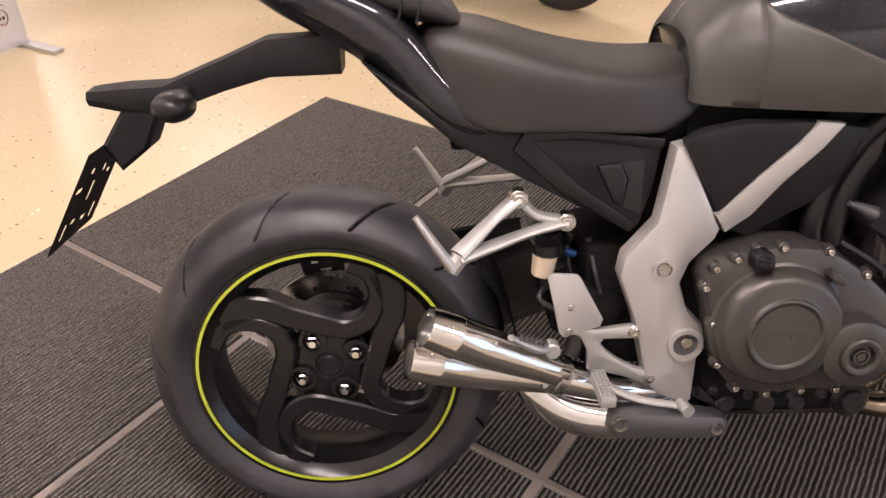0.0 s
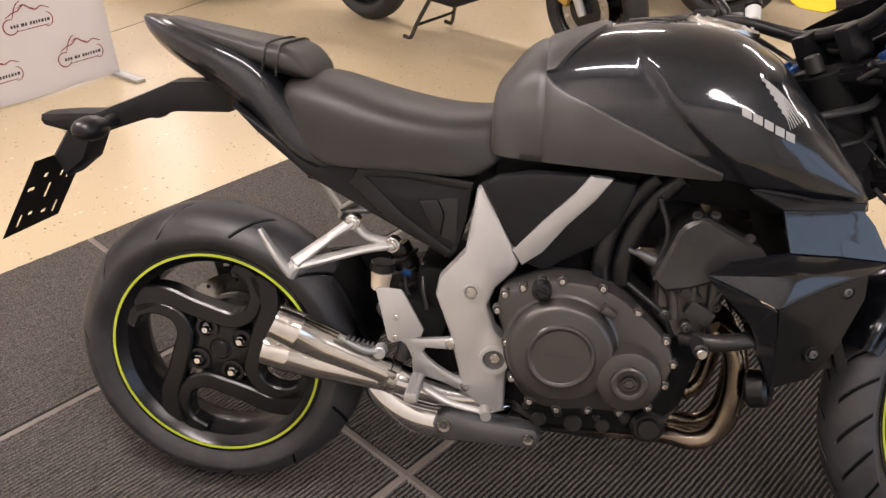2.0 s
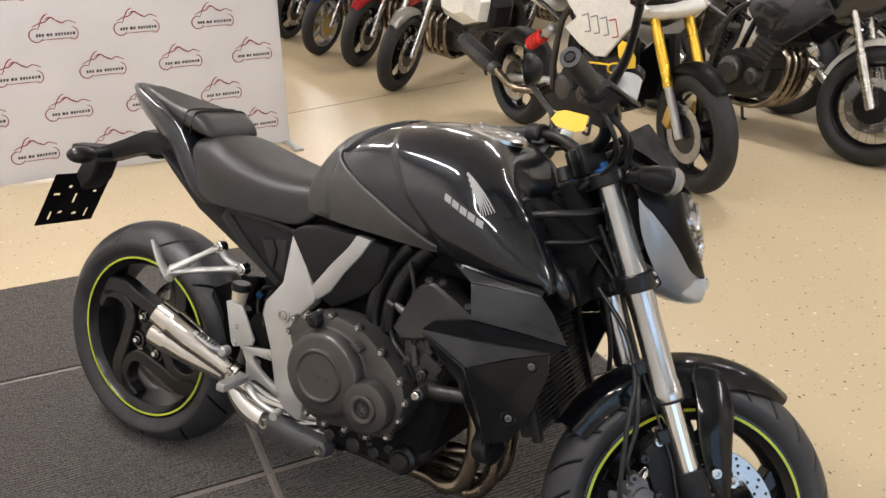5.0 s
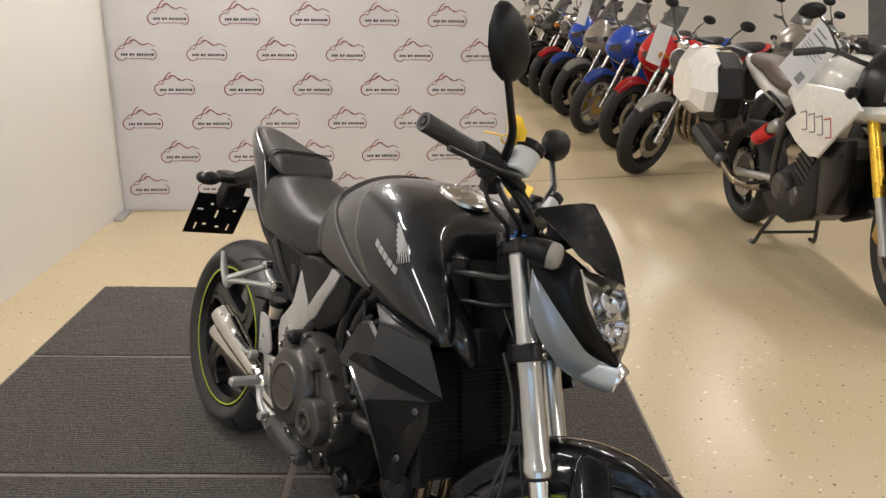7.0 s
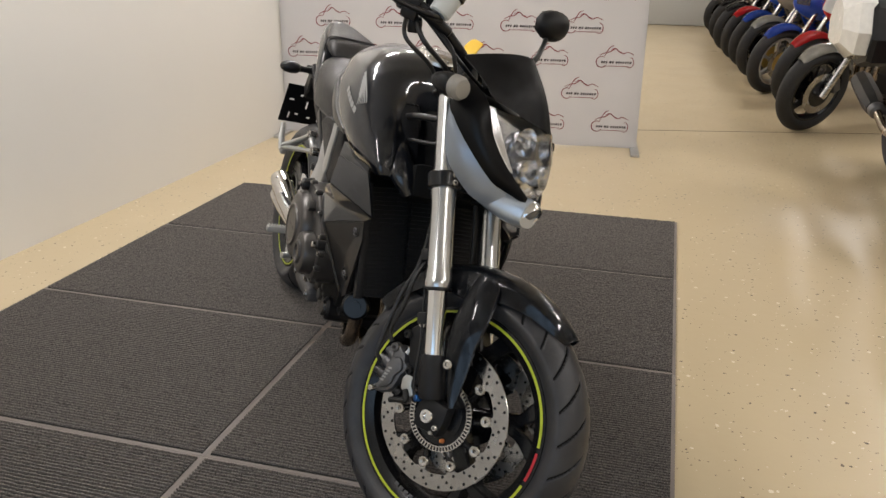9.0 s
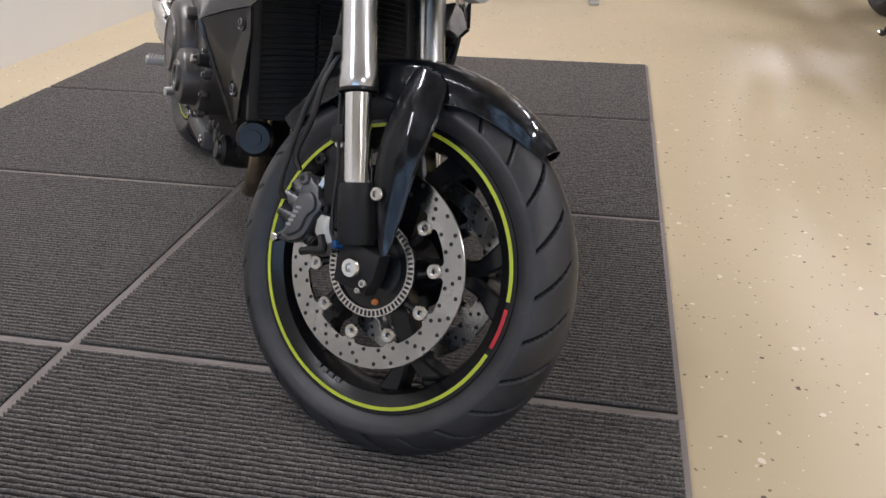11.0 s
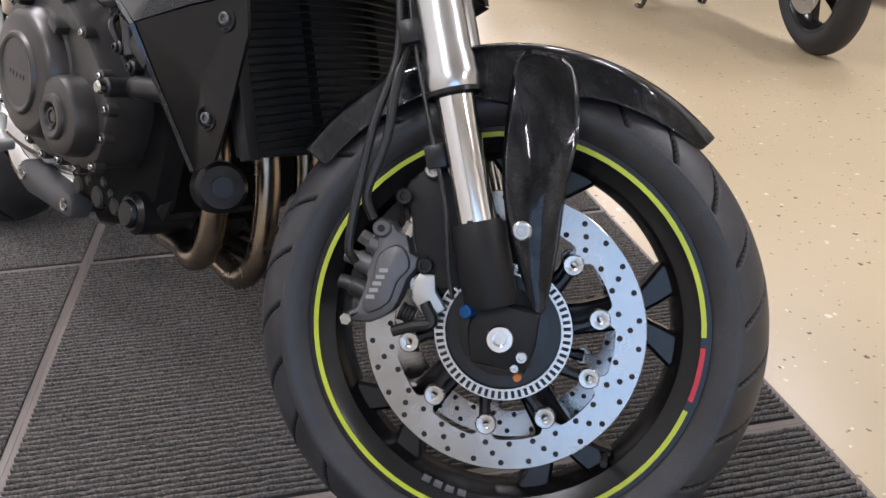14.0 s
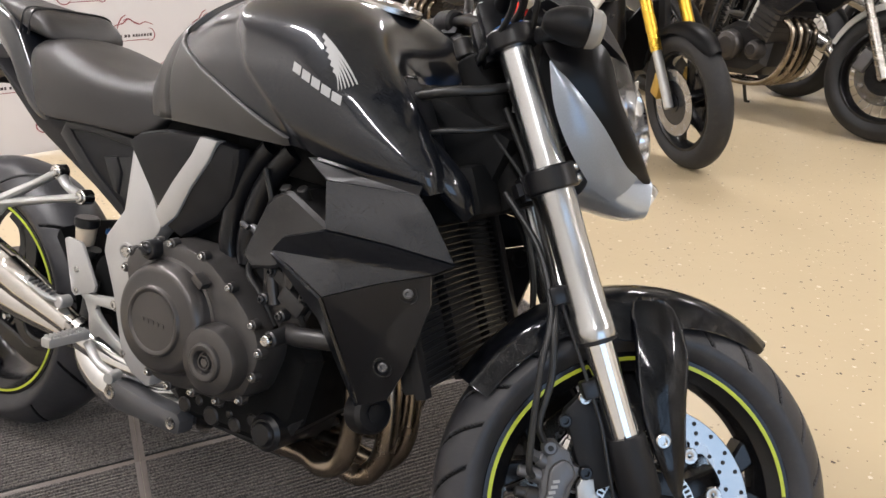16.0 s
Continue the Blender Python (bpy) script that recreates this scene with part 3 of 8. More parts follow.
flared = sided("side_panel", INSERT, 0.11, 0.146, PLASTIC, 0.012, "black textured triangular side panel")
flared += sided("frame_stripe", [(0.722, 0.756), (0.760, 0.753), (0.735, 0.715), (0.690, 0.665), (0.652, 0.612), (0.617, 0.585), (0.600, 0.612), (0.650, 0.672), (0.700, 0.725)], 0.13, 0.1515, ALU, 0.003, "silver diagonal frame spar")
for ob in flared:
    for v in ob.data.vertices:
        if abs(v.co.y) > 0.12:
            v.co.y += math.copysign(max(0.0, v.co.z - 0.60) * 0.16, v.co.y)
SUB = [(0.085, 0.838), (0.20, 0.762), (0.318, 0.733), (0.40, 0.732), (0.524, 0.718), (0.515, 0.65), (0.498, 0.588), (0.484, 0.574), (0.36, 0.64), (0.22, 0.715), (0.13, 0.79)]
subs = sided("tail_side_panel", SUB, 0.07, 0.116, PLASTIC, 0.008, "matte black panel under the seat")
sided("panel_frame", [(0.318, 0.738), (0.40, 0.738), (0.525, 0.722), (0.522, 0.706), (0.40, 0.722), (0.33, 0.722), (0.40, 0.655), (0.49, 0.592), (0.478, 0.578), (0.37, 0.645), (0.30, 0.71)], 0.10, 0.121, PLASTIC_G, 0.004, parent=None)
sided("panel_pocket", [(0.462, 0.686), (0.498, 0.692), (0.497, 0.605), (0.468, 0.618), (0.475, 0.66)], 0.08, 0.1175, hole_mat, 0.001)
sided("pocket_lip", [(0.425, 0.684), (0.462, 0.688), (0.474, 0.66), (0.468, 0.618), (0.455, 0.622)], 0.08, 0.1225, PLASTIC_G, 0.006)


def halves(stations):
    """Rings over both sides from stations of x and half sections of (y, z)."""
    out = []
    for x, sec in stations:
        half = [(x, y, z) for y, z in sec]
        out.append(mirrored(half))
    return out


def tight(sec, k=0.16):
    """A half section whose bends are drawn together, for firmer edges."""
    out = [sec[0]]
    for a, p, b in zip(sec, sec[1:], sec[2:]):
        out += [tuple(p[i] + (a[i] - p[i]) * k for i in (0, 1)), tuple(p[i] + (b[i] - p[i]) * k for i in (0, 1))]
    return out + [sec[-1]]


def lofted(name, stations, mat, label="", sub=2, parent=None, m=None):
    bm = bm_new()
    loft(bm, halves(stations), closed=True)
    return part(name, bm, mat, parent or moto, label, m=m, sub=sub)


lofted("tail_cowl", [(x, tight(sec, 0.10)) for x, sec in [
    (-0.118, [(0, 0.984), (0.012, 0.982), (0.016, 0.976), (0.010, 0.966)]),
    (-0.10, [(0, 0.986), (0.030, 0.983), (0.036, 0.972), (0.024, 0.936)]),
    (-0.045, [(0, 0.974), (0.058, 0.968), (0.068, 0.950), (0.052, 0.892)]),
    (0.05, [(0, 0.948), (0.086, 0.938), (0.098, 0.915), (0.082, 0.848)]),
    (0.125, [(0, 0.93), (0.096, 0.915), (0.112, 0.865), (0.095, 0.79)]),
    (0.17, [(0, 0.88), (0.108, 0.865), (0.122, 0.80), (0.105, 0.735)]),
    (0.225, [(0, 0.80), (0.115, 0.795), (0.126, 0.75), (0.11, 0.705)]),
    (0.30, [(0, 0.745), (0.112, 0.742), (0.120, 0.725), (0.10, 0.70)]),
]], GLOSS, "glossy black pointed tail cowl")
lofted("rider_seat", [(x, tight(sec, 0.2)[:-1] + [(sec[-1][0], sec[-1][1] + 0.016), (sec[-1][0] + 0.001, sec[-1][1]), (sec[-1][0] - 0.012, sec[-1][1] - 0.003)]) for x, sec in [
    (0.165, [(0, 0.875), (0.06, 0.872), (0.085, 0.86), (0.085, 0.83)]),
    (0.185, [(0, 0.893), (0.075, 0.887), (0.108, 0.862), (0.108, 0.80)]),
    (0.24, [(0, 0.898), (0.085, 0.89), (0.127, 0.850), (0.128, 0.738)]),
    (0.31, [(0, 0.874), (0.095, 0.868), (0.140, 0.835), (0.138, 0.737)]),
    (0.40, [(0, 0.846), (0.095, 0.845), (0.143, 0.818), (0.140, 0.738)]),
    (0.48, [(0, 0.835), (0.085, 0.834), (0.132, 0.81), (0.134, 0.732)]),
    (0.535, [(0, 0.838), (0.072, 0.836), (0.115, 0.815), (0.124, 0.730)]),
    (0.582, [(0, 0.845), (0.06, 0.84), (0.098, 0.815), (0.108, 0.772)]),
    (0.592, [(0, 0.83), (0.05, 0.825), (0.08, 0.805), (0.09, 0.775)]),
]], LEATHER, "black vinyl rider seat")
seat2 = lofted("pillion_seat", [(x, tight(sec, 0.12)) for x, sec in [
    (-0.07, [(0, 0.984), (0.018, 0.983), (0.028, 0.977), (0.024, 0.962)]),
    (-0.04, [(0, 0.978), (0.036, 0.977), (0.046, 0.971), (0.045, 0.950)]),
    (0.06, [(0, 0.958), (0.060, 0.957), (0.072, 0.948), (0.074, 0.918)]),
    (0.140, [(0, 0.944), (0.076, 0.943), (0.092, 0.932), (0.096, 0.890)]),
    (0.147, [(0, 0.945), (0.078, 0.944), (0.095, 0.934), (0.098, 0.885)]),
    (0.174, [(0, 0.943), (0.079, 0.942), (0.096, 0.929), (0.101, 0.880)]),
    (0.206, [(0, 0.928), (0.072, 0.926), (0.091, 0.914), (0.099, 0.876)]),
    (0.232, [(0, 0.894), (0.060, 0.891), (0.080, 0.884), (0.086, 0.870)]),
]], LEATHER, "black vinyl pillion seat with a raised front pad")
for dx in (0.0, 0.026):
    bm = bm_new()
    tube(bm, [(x + dx, y, z - dx * 0.06) for x, y, z in ((0.138, -0.095, 0.890), (0.144, -0.094, 0.922), (0.145, -0.078, 0.9425), (0.145, 0, 0.9455), (0.145, 0.078, 0.9425), (0.144, 0.094, 0.922), (0.138, 0.095, 0.890))], 0.0022, 8)
    part("seam", bm, PLASTIC_G, seat2)

bm = bm_new()
box(bm, (0.44, 0, 0.745), (0.46, 0.17, 0.09), (0, 0, 0), 0.01)
box(bm, (0.74, 0, 0.745), (0.36, 0.20, 0.06), (0, 0, 0), 0.01)
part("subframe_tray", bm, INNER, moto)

# tank: one skin, of which the rear and the lower flanks carry a matte shell
TANK = [
    (0.553, [(0, 0.868), (0.05, 0.865), (0.085, 0.853), (0.104, 0.832), (0.112, 0.815), (0.114, 0.795), (0.112, 0.776)]),
    (0.575, [(0, 0.900), (0.06, 0.893), (0.102, 0.874), (0.124, 0.845), (0.132, 0.825), (0.134, 0.80), (0.130, 0.772)]),
    (0.62, [(0, 0.948), (0.075, 0.938), (0.122, 0.910), (0.146, 0.870), (0.154, 0.845), (0.156, 0.81), (0.150, 0.772)]),
    (0.70, [(0, 0.980), (0.09, 0.970), (0.146, 0.936), (0.172, 0.885), (0.180, 0.855), (0.180, 0.815), (0.170, 0.772)]),
    (0.78, [(0, 0.998), (0.10, 0.988), (0.162, 0.950), (0.189, 0.895), (0.197, 0.860), (0.196, 0.815), (0.185, 0.772)]),
    (0.86, [(0, 1.002), (0.11, 0.991), (0.172, 0.952), (0.202, 0.895), (0.210, 0.858), (0.208, 0.812), (0.194, 0.770)]),
    (0.94, [(0, 0.992), (0.115, 0.982), (0.178, 0.944), (0.208, 0.888), (0.215, 0.848), (0.212, 0.803), (0.196, 0.766)]),
    (0.985, [(0, 0.968), (0.112, 0.964), (0.176, 0.930), (0.207, 0.875), (0.215, 0.835), (0.211, 0.790), (0.194, 0.752)]),
    (1.015, [(0, 0.925), (0.110, 0.942), (0.168, 0.915), (0.202, 0.862), (0.212, 0.822), (0.208, 0.780), (0.192, 0.744)]),
    (1.045, [(0, 0.845), (0.105, 0.895), (0.150, 0.898), (0.190, 0.856), (0.207, 0.810), (0.204, 0.770), (0.190, 0.738)]),
    (1.085, [(0, 0.790), (0.105, 0.835), (0.142, 0.857), (0.178, 0.830), (0.197, 0.792), (0.196, 0.760), (0.184, 0.731)]),
    (1.120, [(0, 0.750), (0.11, 0.790), (0.140, 0.810), (0.170, 0.798), (0.186, 0.773), (0.187, 0.750), (0.178, 0.727)]),
    (1.147, [(0, 0.730), (0.12, 0.752), (0.140, 0.768), (0.160, 0.768), (0.174, 0.757), (0.177, 0.742), (0.172, 0.726)]),
    (1.156, [(0, 0.728), (0.13, 0.742), (0.145, 0.750), (0.156, 0.750), (0.165, 0.745), (0.168, 0.738), (0.166, 0.730)]),
]
TX = [st[0] for st in TANK]


def spline(p0, p1, p2, p3, u):
    return 0.5 * (2 * p1 + (p2 - p0) * u + (2 * p0 - 5 * p1 + 4 * p2 - p3) * u * u + (3 * p1 - p0 - 3 * p2 + p3) * u ** 3)


CREASE_X = (0.955, 0.918, 0.838, 0.780, 0.745)


def tank_control(j, i):
    j = max(0, min(len(TANK) - 1, j))
    sec = TANK[j][1]
    if i < 0:
        return Vector((TANK[j][0], sec[-i][0], sec[-i][1]))
    i = min(6, i)
    return Vector((TANK[j][0], -sec[i][0], sec[i][1]))


def tank_uv(w, t):
    """A point of the tank's right flank: w runs over the stations, t from the top middle (0) to the bottom edge (6)."""
    j, i = min(len(TANK) - 2, int(w)), min(5, int(t))
    cols = [spline(*[tank_control(jj, ii) for ii in (i - 1, i, i + 1, i + 2)], t - i) for jj in (j - 1, j, j + 1, j + 2)]
    p = spline(*cols, w - j)
    # crease where the front flank stands proud of the rear one
    xc = float(np.interp(p.z, [0.76, 0.80, 0.87, 0.95, 1.0], CREASE_X))
    d = p.x - xc
    k = max(0.0, min(1.0, d / 0.012)) * max(0.0, min(1.0, (0.24 - d) / 0.24)) * max(0.0, min(1.0, (t - 1.0) / 1.2))
    return p + Vector((0, -0.008 * k, 0.003 * k))


def tank_w(x):
    j = max(0, min(len(TX) - 2, sum(1 for v in TX if v <= x) - 1))
    lo, hi = j, j + 1
    for _ in range(22):
        mid = (lo + hi) / 2
        if tank_uv(mid, 3).x < x:
            lo = mid
        else:
            hi = mid
    return (lo + hi) / 2


def tank_t(x, z, lo=0.4, hi=6.0):
    w = tank_w(x)
    for _ in range(22):
        mid = (lo + hi) / 2
        if tank_uv(w, mid).z > z:
            lo = mid
        else:
            hi = mid
    return (lo + hi) / 2


def tank_skin(x, t, lift=0.0, s=-1):
    w = tank_w(x)
    p = tank_uv(w, t)
    n = (tank_uv(min(w + 0.05, len(TANK) - 1.001), t) - tank_uv(max(0, w - 0.05), t)).cross(tank_uv(w, min(t + 0.05, 6)) - tank_uv(w, max(0, t - 0.05)))
    n = n.normalized() if n.length > 1e-12 else Vector((0, -1, 0))
    if n.dot(Vector((0, p.y, p.z - 0.80))) < 0:
        n = -n
    p = p + n * lift
    return Vector((p.x, p.y * -s, p.z))


bm = bm_new()
rows = []
for w in np.linspace(0, len(TANK) - 1, 170):
    half = [tank_uv(float(w), float(t)) for t in np.linspace(0, 6, 55)]
    rows.append(half + [Vector((p.x, -p.y, p.z)) for p in half[:0:-1]])
loft(bm, rows, closed=True)
tank = part("fuel_tank", bm, GLOSS, moto, "glossy black metallic fuel tank", sharp=50)


def cover_low(x):
    return float(np.interp(x, [0.640, 0.652, 0.668, 0.70, 0.80, 0.88, 0.925], [0.915, 0.903, 0.894, 0.880, 0.836, 0.799, 0.779]))


def cover_sheet(bm, xs, t_a, t_b, s, nt=12):
    """A raised sheet on the tank between t_a(x) and t_b(x), its rims turned down."""
    rows = []
    for i, x in enumerate(xs):
        a, b = t_a(x), t_b(x)
        end = i in (0, len(xs) - 1)
        row = []
        for k, u in enumerate([0, 0, 0.015, 0.05] + list(np.linspace(0.12, 0.92, nt)) + [0.97, 1]):
            rim = k < 1 or u >= 1
            lift = -0.006 if rim else 0.003 if (u < 0.01 or end) else 0.0055 if u < 0.02 else 0.0065
            row.append(tank_skin(float(x), a + (b - a) * u, lift, s))
        rows.append(row)
    loft(bm, rows)


for s in SIDES:
    bm = bm_new()
    cover_sheet(bm, np.linspace(0.5535, 0.6405, 15), lambda x: 0.0, lambda x: 6.0, s, 24)
    cover_sheet(bm, np.linspace(0.6400, 0.925, 40), lambda x: min(5.9, tank_t(x, cover_low(x))), lambda x: 6.0, s)
    cover_sheet(bm, np.linspace(0.6400, 0.745, 18), lambda x: 0.0, lambda x: float(np.interp(x, [0.640, 0.655, 0.68, 0.71, 0.745], [tank_t(0.64, 0.915), 2.15, 1.55, 1.0, 0.5])), s)
    part("tank_side_cover", bm, MATTE, moto, "matte dark grey tank side cover", sharp=70)
bm = bm_new()
turned_m = pose(0.935, 0, 0.990) @ pose(0, 0, 0, 0, 12)
lathe(bm, [(0, 0.012), (0.03, 0.012), (0.036, 0.010), (0.058, 0.008), (0.062, 0.004), (0.063, -0.004)], 40, turned_m)
cap = part("filler_cap", bm, STEEL, moto, "round brushed metal fuel filler cap")
for k in range(6):
    bm = bm_new()
    a = k * math.pi / 3
    bolt(bm, turned_m @ Vector((0.047 * math.cos(a), 0.047 * math.sin(a), 0.009)), (0.2, 0, 1), 0.004, 0.003)
    part("cap_screw", bm, CHROME, cap)
# wing emblem and its bar of lettering, plain shapes laid on the flank
for s in SIDES:
    bm = bm_new()
    for k in range(6):
        xa, za = 0.964 + 0.0065 * k, 0.926 - 0.0092 * k
        xb, zb = 1.032 - 0.0040 * k, 0.864 - 0.0022 * k
        up, dn = [], []
        for u in np.linspace(0, 1, 9):
            x = xa + (xb - xa) * u
            z = za + (zb - za) * u + 0.006 * math.sin(math.pi * u)
            h = 0.0029 * (1 - 0.5 * u)
            up.append(bm.verts.new(tank_skin(x, tank_t(x, z + h), 0.0012, s)))
            dn.append(bm.verts.new(tank_skin(x, tank_t(x, z - h), 0.0012, s)))
        for i in range(8):
            bm.faces.new((up[i], up[i + 1], dn[i + 1], dn[i]))
    part("wing_emblem", bm, LOGOSILVER, tank, "silver wing-shaped emblem")
    for k in range(5):
        bm = bm_new()
        x0 = 0.936 + 0.0172 * k
        z0 = 0.886 - 0.0085 * k
        quad = [bm.verts.new(tank_skin(x, tank_t(x, z), 0.0020, s)) for x, z in ((x0, z0), (x0 + 0.0145, z0 - 0.0062), (x0 + 0.0155, z0 - 0.0190), (x0 + 0.0010, z0 - 0.0128))]
        bm.faces.new(quad)
        part("emblem_bar", bm, LOGOSILVER, tank)

# -- engine
bm = bm_new()
plate(bm, [(0.57, 0.52), (0.62, 0.56), (0.80, 0.58), (0.90, 0.50), (0.95, 0.42), (0.92, 0.30), (0.86, 0.24), (0.66, 0.24), (0.60, 0.30)], -0.125, 0.125, 0.02)
box(bm, (0.66, 0, 0.60), (0.22, 0.20, 0.20), (0, 0, 0), 0.02)
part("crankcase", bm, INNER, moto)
ECASE = [(0.624, 0.540), (0.655, 0.553), (0.690, 0.557), (0.76, 0.549), (0.822, 0.510), (0.874, 0.460), (0.890, 0.417), (0.880, 0.375), (0.856, 0.330), (0.807, 0.315), (0.751, 0.314), (0.696, 0.310), (0.647, 0.322), (0.613, 0.365), (0.600, 0.435), (0.582, 0.495), (0.594, 0.526)]
bm = bm_new()
plate(bm, ECASE, -0.085, -0.165, 0.010, smooth=3)
case = part("engine_cover", bm, CASE, moto, "dark grey bolted engine side cover", m=pose(-0.002, -0.030, 0.020))
bm = bm_new()
turned(bm, (0.696, 0, 0.432), [(0.0, -0.2015), (0.049, -0.2015), (0.051, -0.2035), (0.055, -0.2045), (0.0575, -0.2035), (0.060, -0.199), (0.064, -0.1975), (0.080, -0.1965), (0.086, -0.1945), (0.0905, -0.190), (0.095, -0.176), (0.0965, -0.168), (0.101, -0.1655), (0.101, -0.160)], 80)
clutch = part("clutch_cover", bm, CASE, case)
bm = bm_new()
for k in range(5):
    box(bm, (0.672 + 0.0115 * k, -0.2018, 0.432 - 0.0008 * k), (0.008, 0.0012, 0.007), (0, 3, 0))
part("embossed_bars", bm, CASE, clutch)
bm = bm_new()
turned(bm, (0.814, 0, 0.393), [(0.0, -0.199), (0.012, -0.199), (0.014, -0.197), (0.017, -0.197), (0.020, -0.2055), (0.0225, -0.207), (0.028, -0.207), (0.031, -0.205), (0.0325, -0.200), (0.036, -0.1995), (0.050, -0.198), (0.0535, -0.196), (0.0565, -0.190), (0.0575, -0.16)], 64)
cov2 = part("timing_cover", bm, CASE, case)
bm = bm_new()
ring(bm, (0.814, 0, 0.393), -0.2035, -0.1985, 0.010, 0.0125, 32)
part("cover_plug", bm, CASE, cov2)
bm = bm_new()
cyl(bm, (0.814, -0.197, 0.393), (0.814, -0.2025, 0.393), 0.0075, seg=6)
part("cover_hex", bm, CASE, cov2)
for x, z in ECASE[::1]:
    cx, cz = 0.74, 0.437
    d = Vector((x - cx, 0, z - cz))
    e = d.normalized() * -0.001
    bm = bm_new()
    px, pz = x + e.x, z + e.z
    cyl(bm, (px, -0.150, pz), (px, -0.1650, pz), 0.0095, 0.0085, 16, bev=0.001)
    part("bolt_boss", bm, CASE, case)
    bm = bm_new()
    bolt(bm, (px, -0.1655, pz), (0, -1, 0), 0.0052, 0.004)
    part("cover_bolt", bm, STEEL, case)
bm = bm_new()
turned(bm, (0.657, 0, 0.541), [(0, -0.188), (0.008, -0.188), (0.010, -0.185), (0.0145, -0.184), (0.017, -0.18), (0.017, -0.16)], 20)
box(bm, (0.657, -0.190, 0.541), (0.022, 0.006, 0.005), (0, 20, 0), 0.001)
part("oil_filler", bm, PLASTIC_G, case)
bm = bm_new()
box(bm, (0.772, -0.175, 0.512), (0.026, 0.02, 0.014), (0, 35, 0), 0.003)
part("cable_lug", bm, CASE, case)
# sump and lower engine
bm = bm_new()
plate(bm, [(0.61, 0.31), (0.92, 0.31), (0.90, 0.275), (0.86, 0.262), (0.82, 0.262), (0.784, 0.252), (0.74, 0.250), (0.692, 0.248), (0.652, 0.254), (0.615, 0.275)], -0.118, 0.118, 0.008)
plate(bm, [(0.64, 0.27), (0.88, 0.27), (0.86, 0.205), (0.70, 0.20), (0.65, 0.23)], -0.065, 0.065, 0.015)
part("sump", bm, CASE2, moto)
for x, z, r in ((0.665, 0.268, 0.015), (0.70, 0.285, 0.009), (0.73, 0.265, 0.018), (0.772, 0.282, 0.008), (0.785, 0.265, 0.014), (0.825, 0.285, 0.012), (0.64, 0.295, 0.008), (0.75, 0.295, 0.009)):
    bm = bm_new()
    cyl(bm, (x, -0.08, z), (x, -0.128, z), r * 1.2, r, 18, bev=0.003)
    part("engine_boss", bm, CASE2, moto)
bm = bm_new()
cyl(bm, (0.866, -0.05, 0.275), (0.866, -0.145, 0.280), 0.034, 0.032, 32, bev=0.007)
cyl(bm, (0.866, -0.144, 0.280), (0.866, -0.152, 0.281), 0.022, 0.020, 12, bev=0.002)
part("oil_filter", bm, PLASTIC_G, moto, "black round oil filter housing")
# cylinders, leaning forward
bm = bm_new()
plate(bm, [(0.852, 0.500), (0.848, 0.575), (0.872, 0.600), (0.955, 0.612), (0.975, 0.560), (0.955, 0.515), (0.930, 0.45), (0.89, 0.46)], -0.138, 0.138, 0.006)
cyls = part("cylinder_block", bm, CASE, moto, m=pose(0, -0.018, 0.010))
bm = bm_new()
plate(bm, [(0.838, 0.588), (0.872, 0.672), (0.882, 0.684), (0.905, 0.697), (0.918, 0.697), (1.010, 0.650), (1.016, 0.640), (1.012, 0.618), (0.960, 0.598), (0.900, 0.576), (0.858, 0.568)], -0.192, 0.192, 0.006)
for v in bm.verts:
    if abs(v.co.y) > 0.10:
        v.co.y -= math.copysign(max(0.0, v.co.z - 0.60) * 0.12, v.co.y)
headc = part("cylinder_head_cover", bm, CASE2, moto, "dark grey cylinder head cover", sharp=25)
for x, y, z in ((0.900, -0.172, 0.690), (0.930, -0.170, 0.692), (0.990, -0.168, 0.655)):
    bm = bm_new()
    cyl(bm, (x, y + 0.02, z - 0.02), (x, y, z + 0.012), 0.011, 0.009, 16, bev=0.002)
    part("cover_bolt", bm, CASE2, headc)
for k in range(3):
    bm = bm_new()
    cyl(bm, (0.885 + 0.030 * k, -0.142, 0.500 + 0.012 * k), (0.872 + 0.036 * k, -0.146, 0.568 + 0.010 * k), 0.009, seg=14, bev=0.002)
    part("cylinder_rib", bm, CASE, cyls)
for x, z in ((0.882, 0.556), (0.868, 0.508), (0.950, 0.530), (0.905, 0.488), (0.955, 0.566)):
    bm = bm_new()
    cyl(bm, (x, -0.11, z), (x, -0.154, z), 0.011, 0.010, 16, bev=0.002)
    bolt(bm, (x, -0.154, z), (0, -1, 0), 0.0065, 0.005)
    part("cylinder_boss", bm, CASE2, cyls)
for c, size in (((0.925, -0.140, 0.515), (0.050, 0.03, 0.030)), ((0.905, -0.142, 0.545), (0.040, 0.02, 0.022)), ((0.890, -0.163, 0.628), (0.006, 0.004, 0.055)), ((0.872, -0.160, 0.630), (0.006, 0.004, 0.055))):
    bm = bm_new()
    box(bm, c, size, (0, 30, 0), min(size) * 0.2)
    part("cast_rib", bm, CASE2, cyls)
# intake pipes and throttle
for dy, dx, rr in ((-0.132, 0.0, 0.017), (-0.124, 0.040, 0.020)):
    bm = bm_new()
    tube(bm, [(0.835 + dx, dy, 0.752), (0.800 + dx, dy, 0.715), (0.768 + dx, dy, 0.66), (0.755 + dx * 0.9, dy, 0.595), (0.760 + dx * 0.8, dy, 0.555)], [rr, rr, rr, rr, rr * 0.9], 18)
    part("intake_pipe", bm, PLASTIC_G, moto)
bm = bm_new()
cyl(bm, (0.810, -0.14, 0.621), (0.850, -0.14, 0.603), 0.006, 0.013, 16)
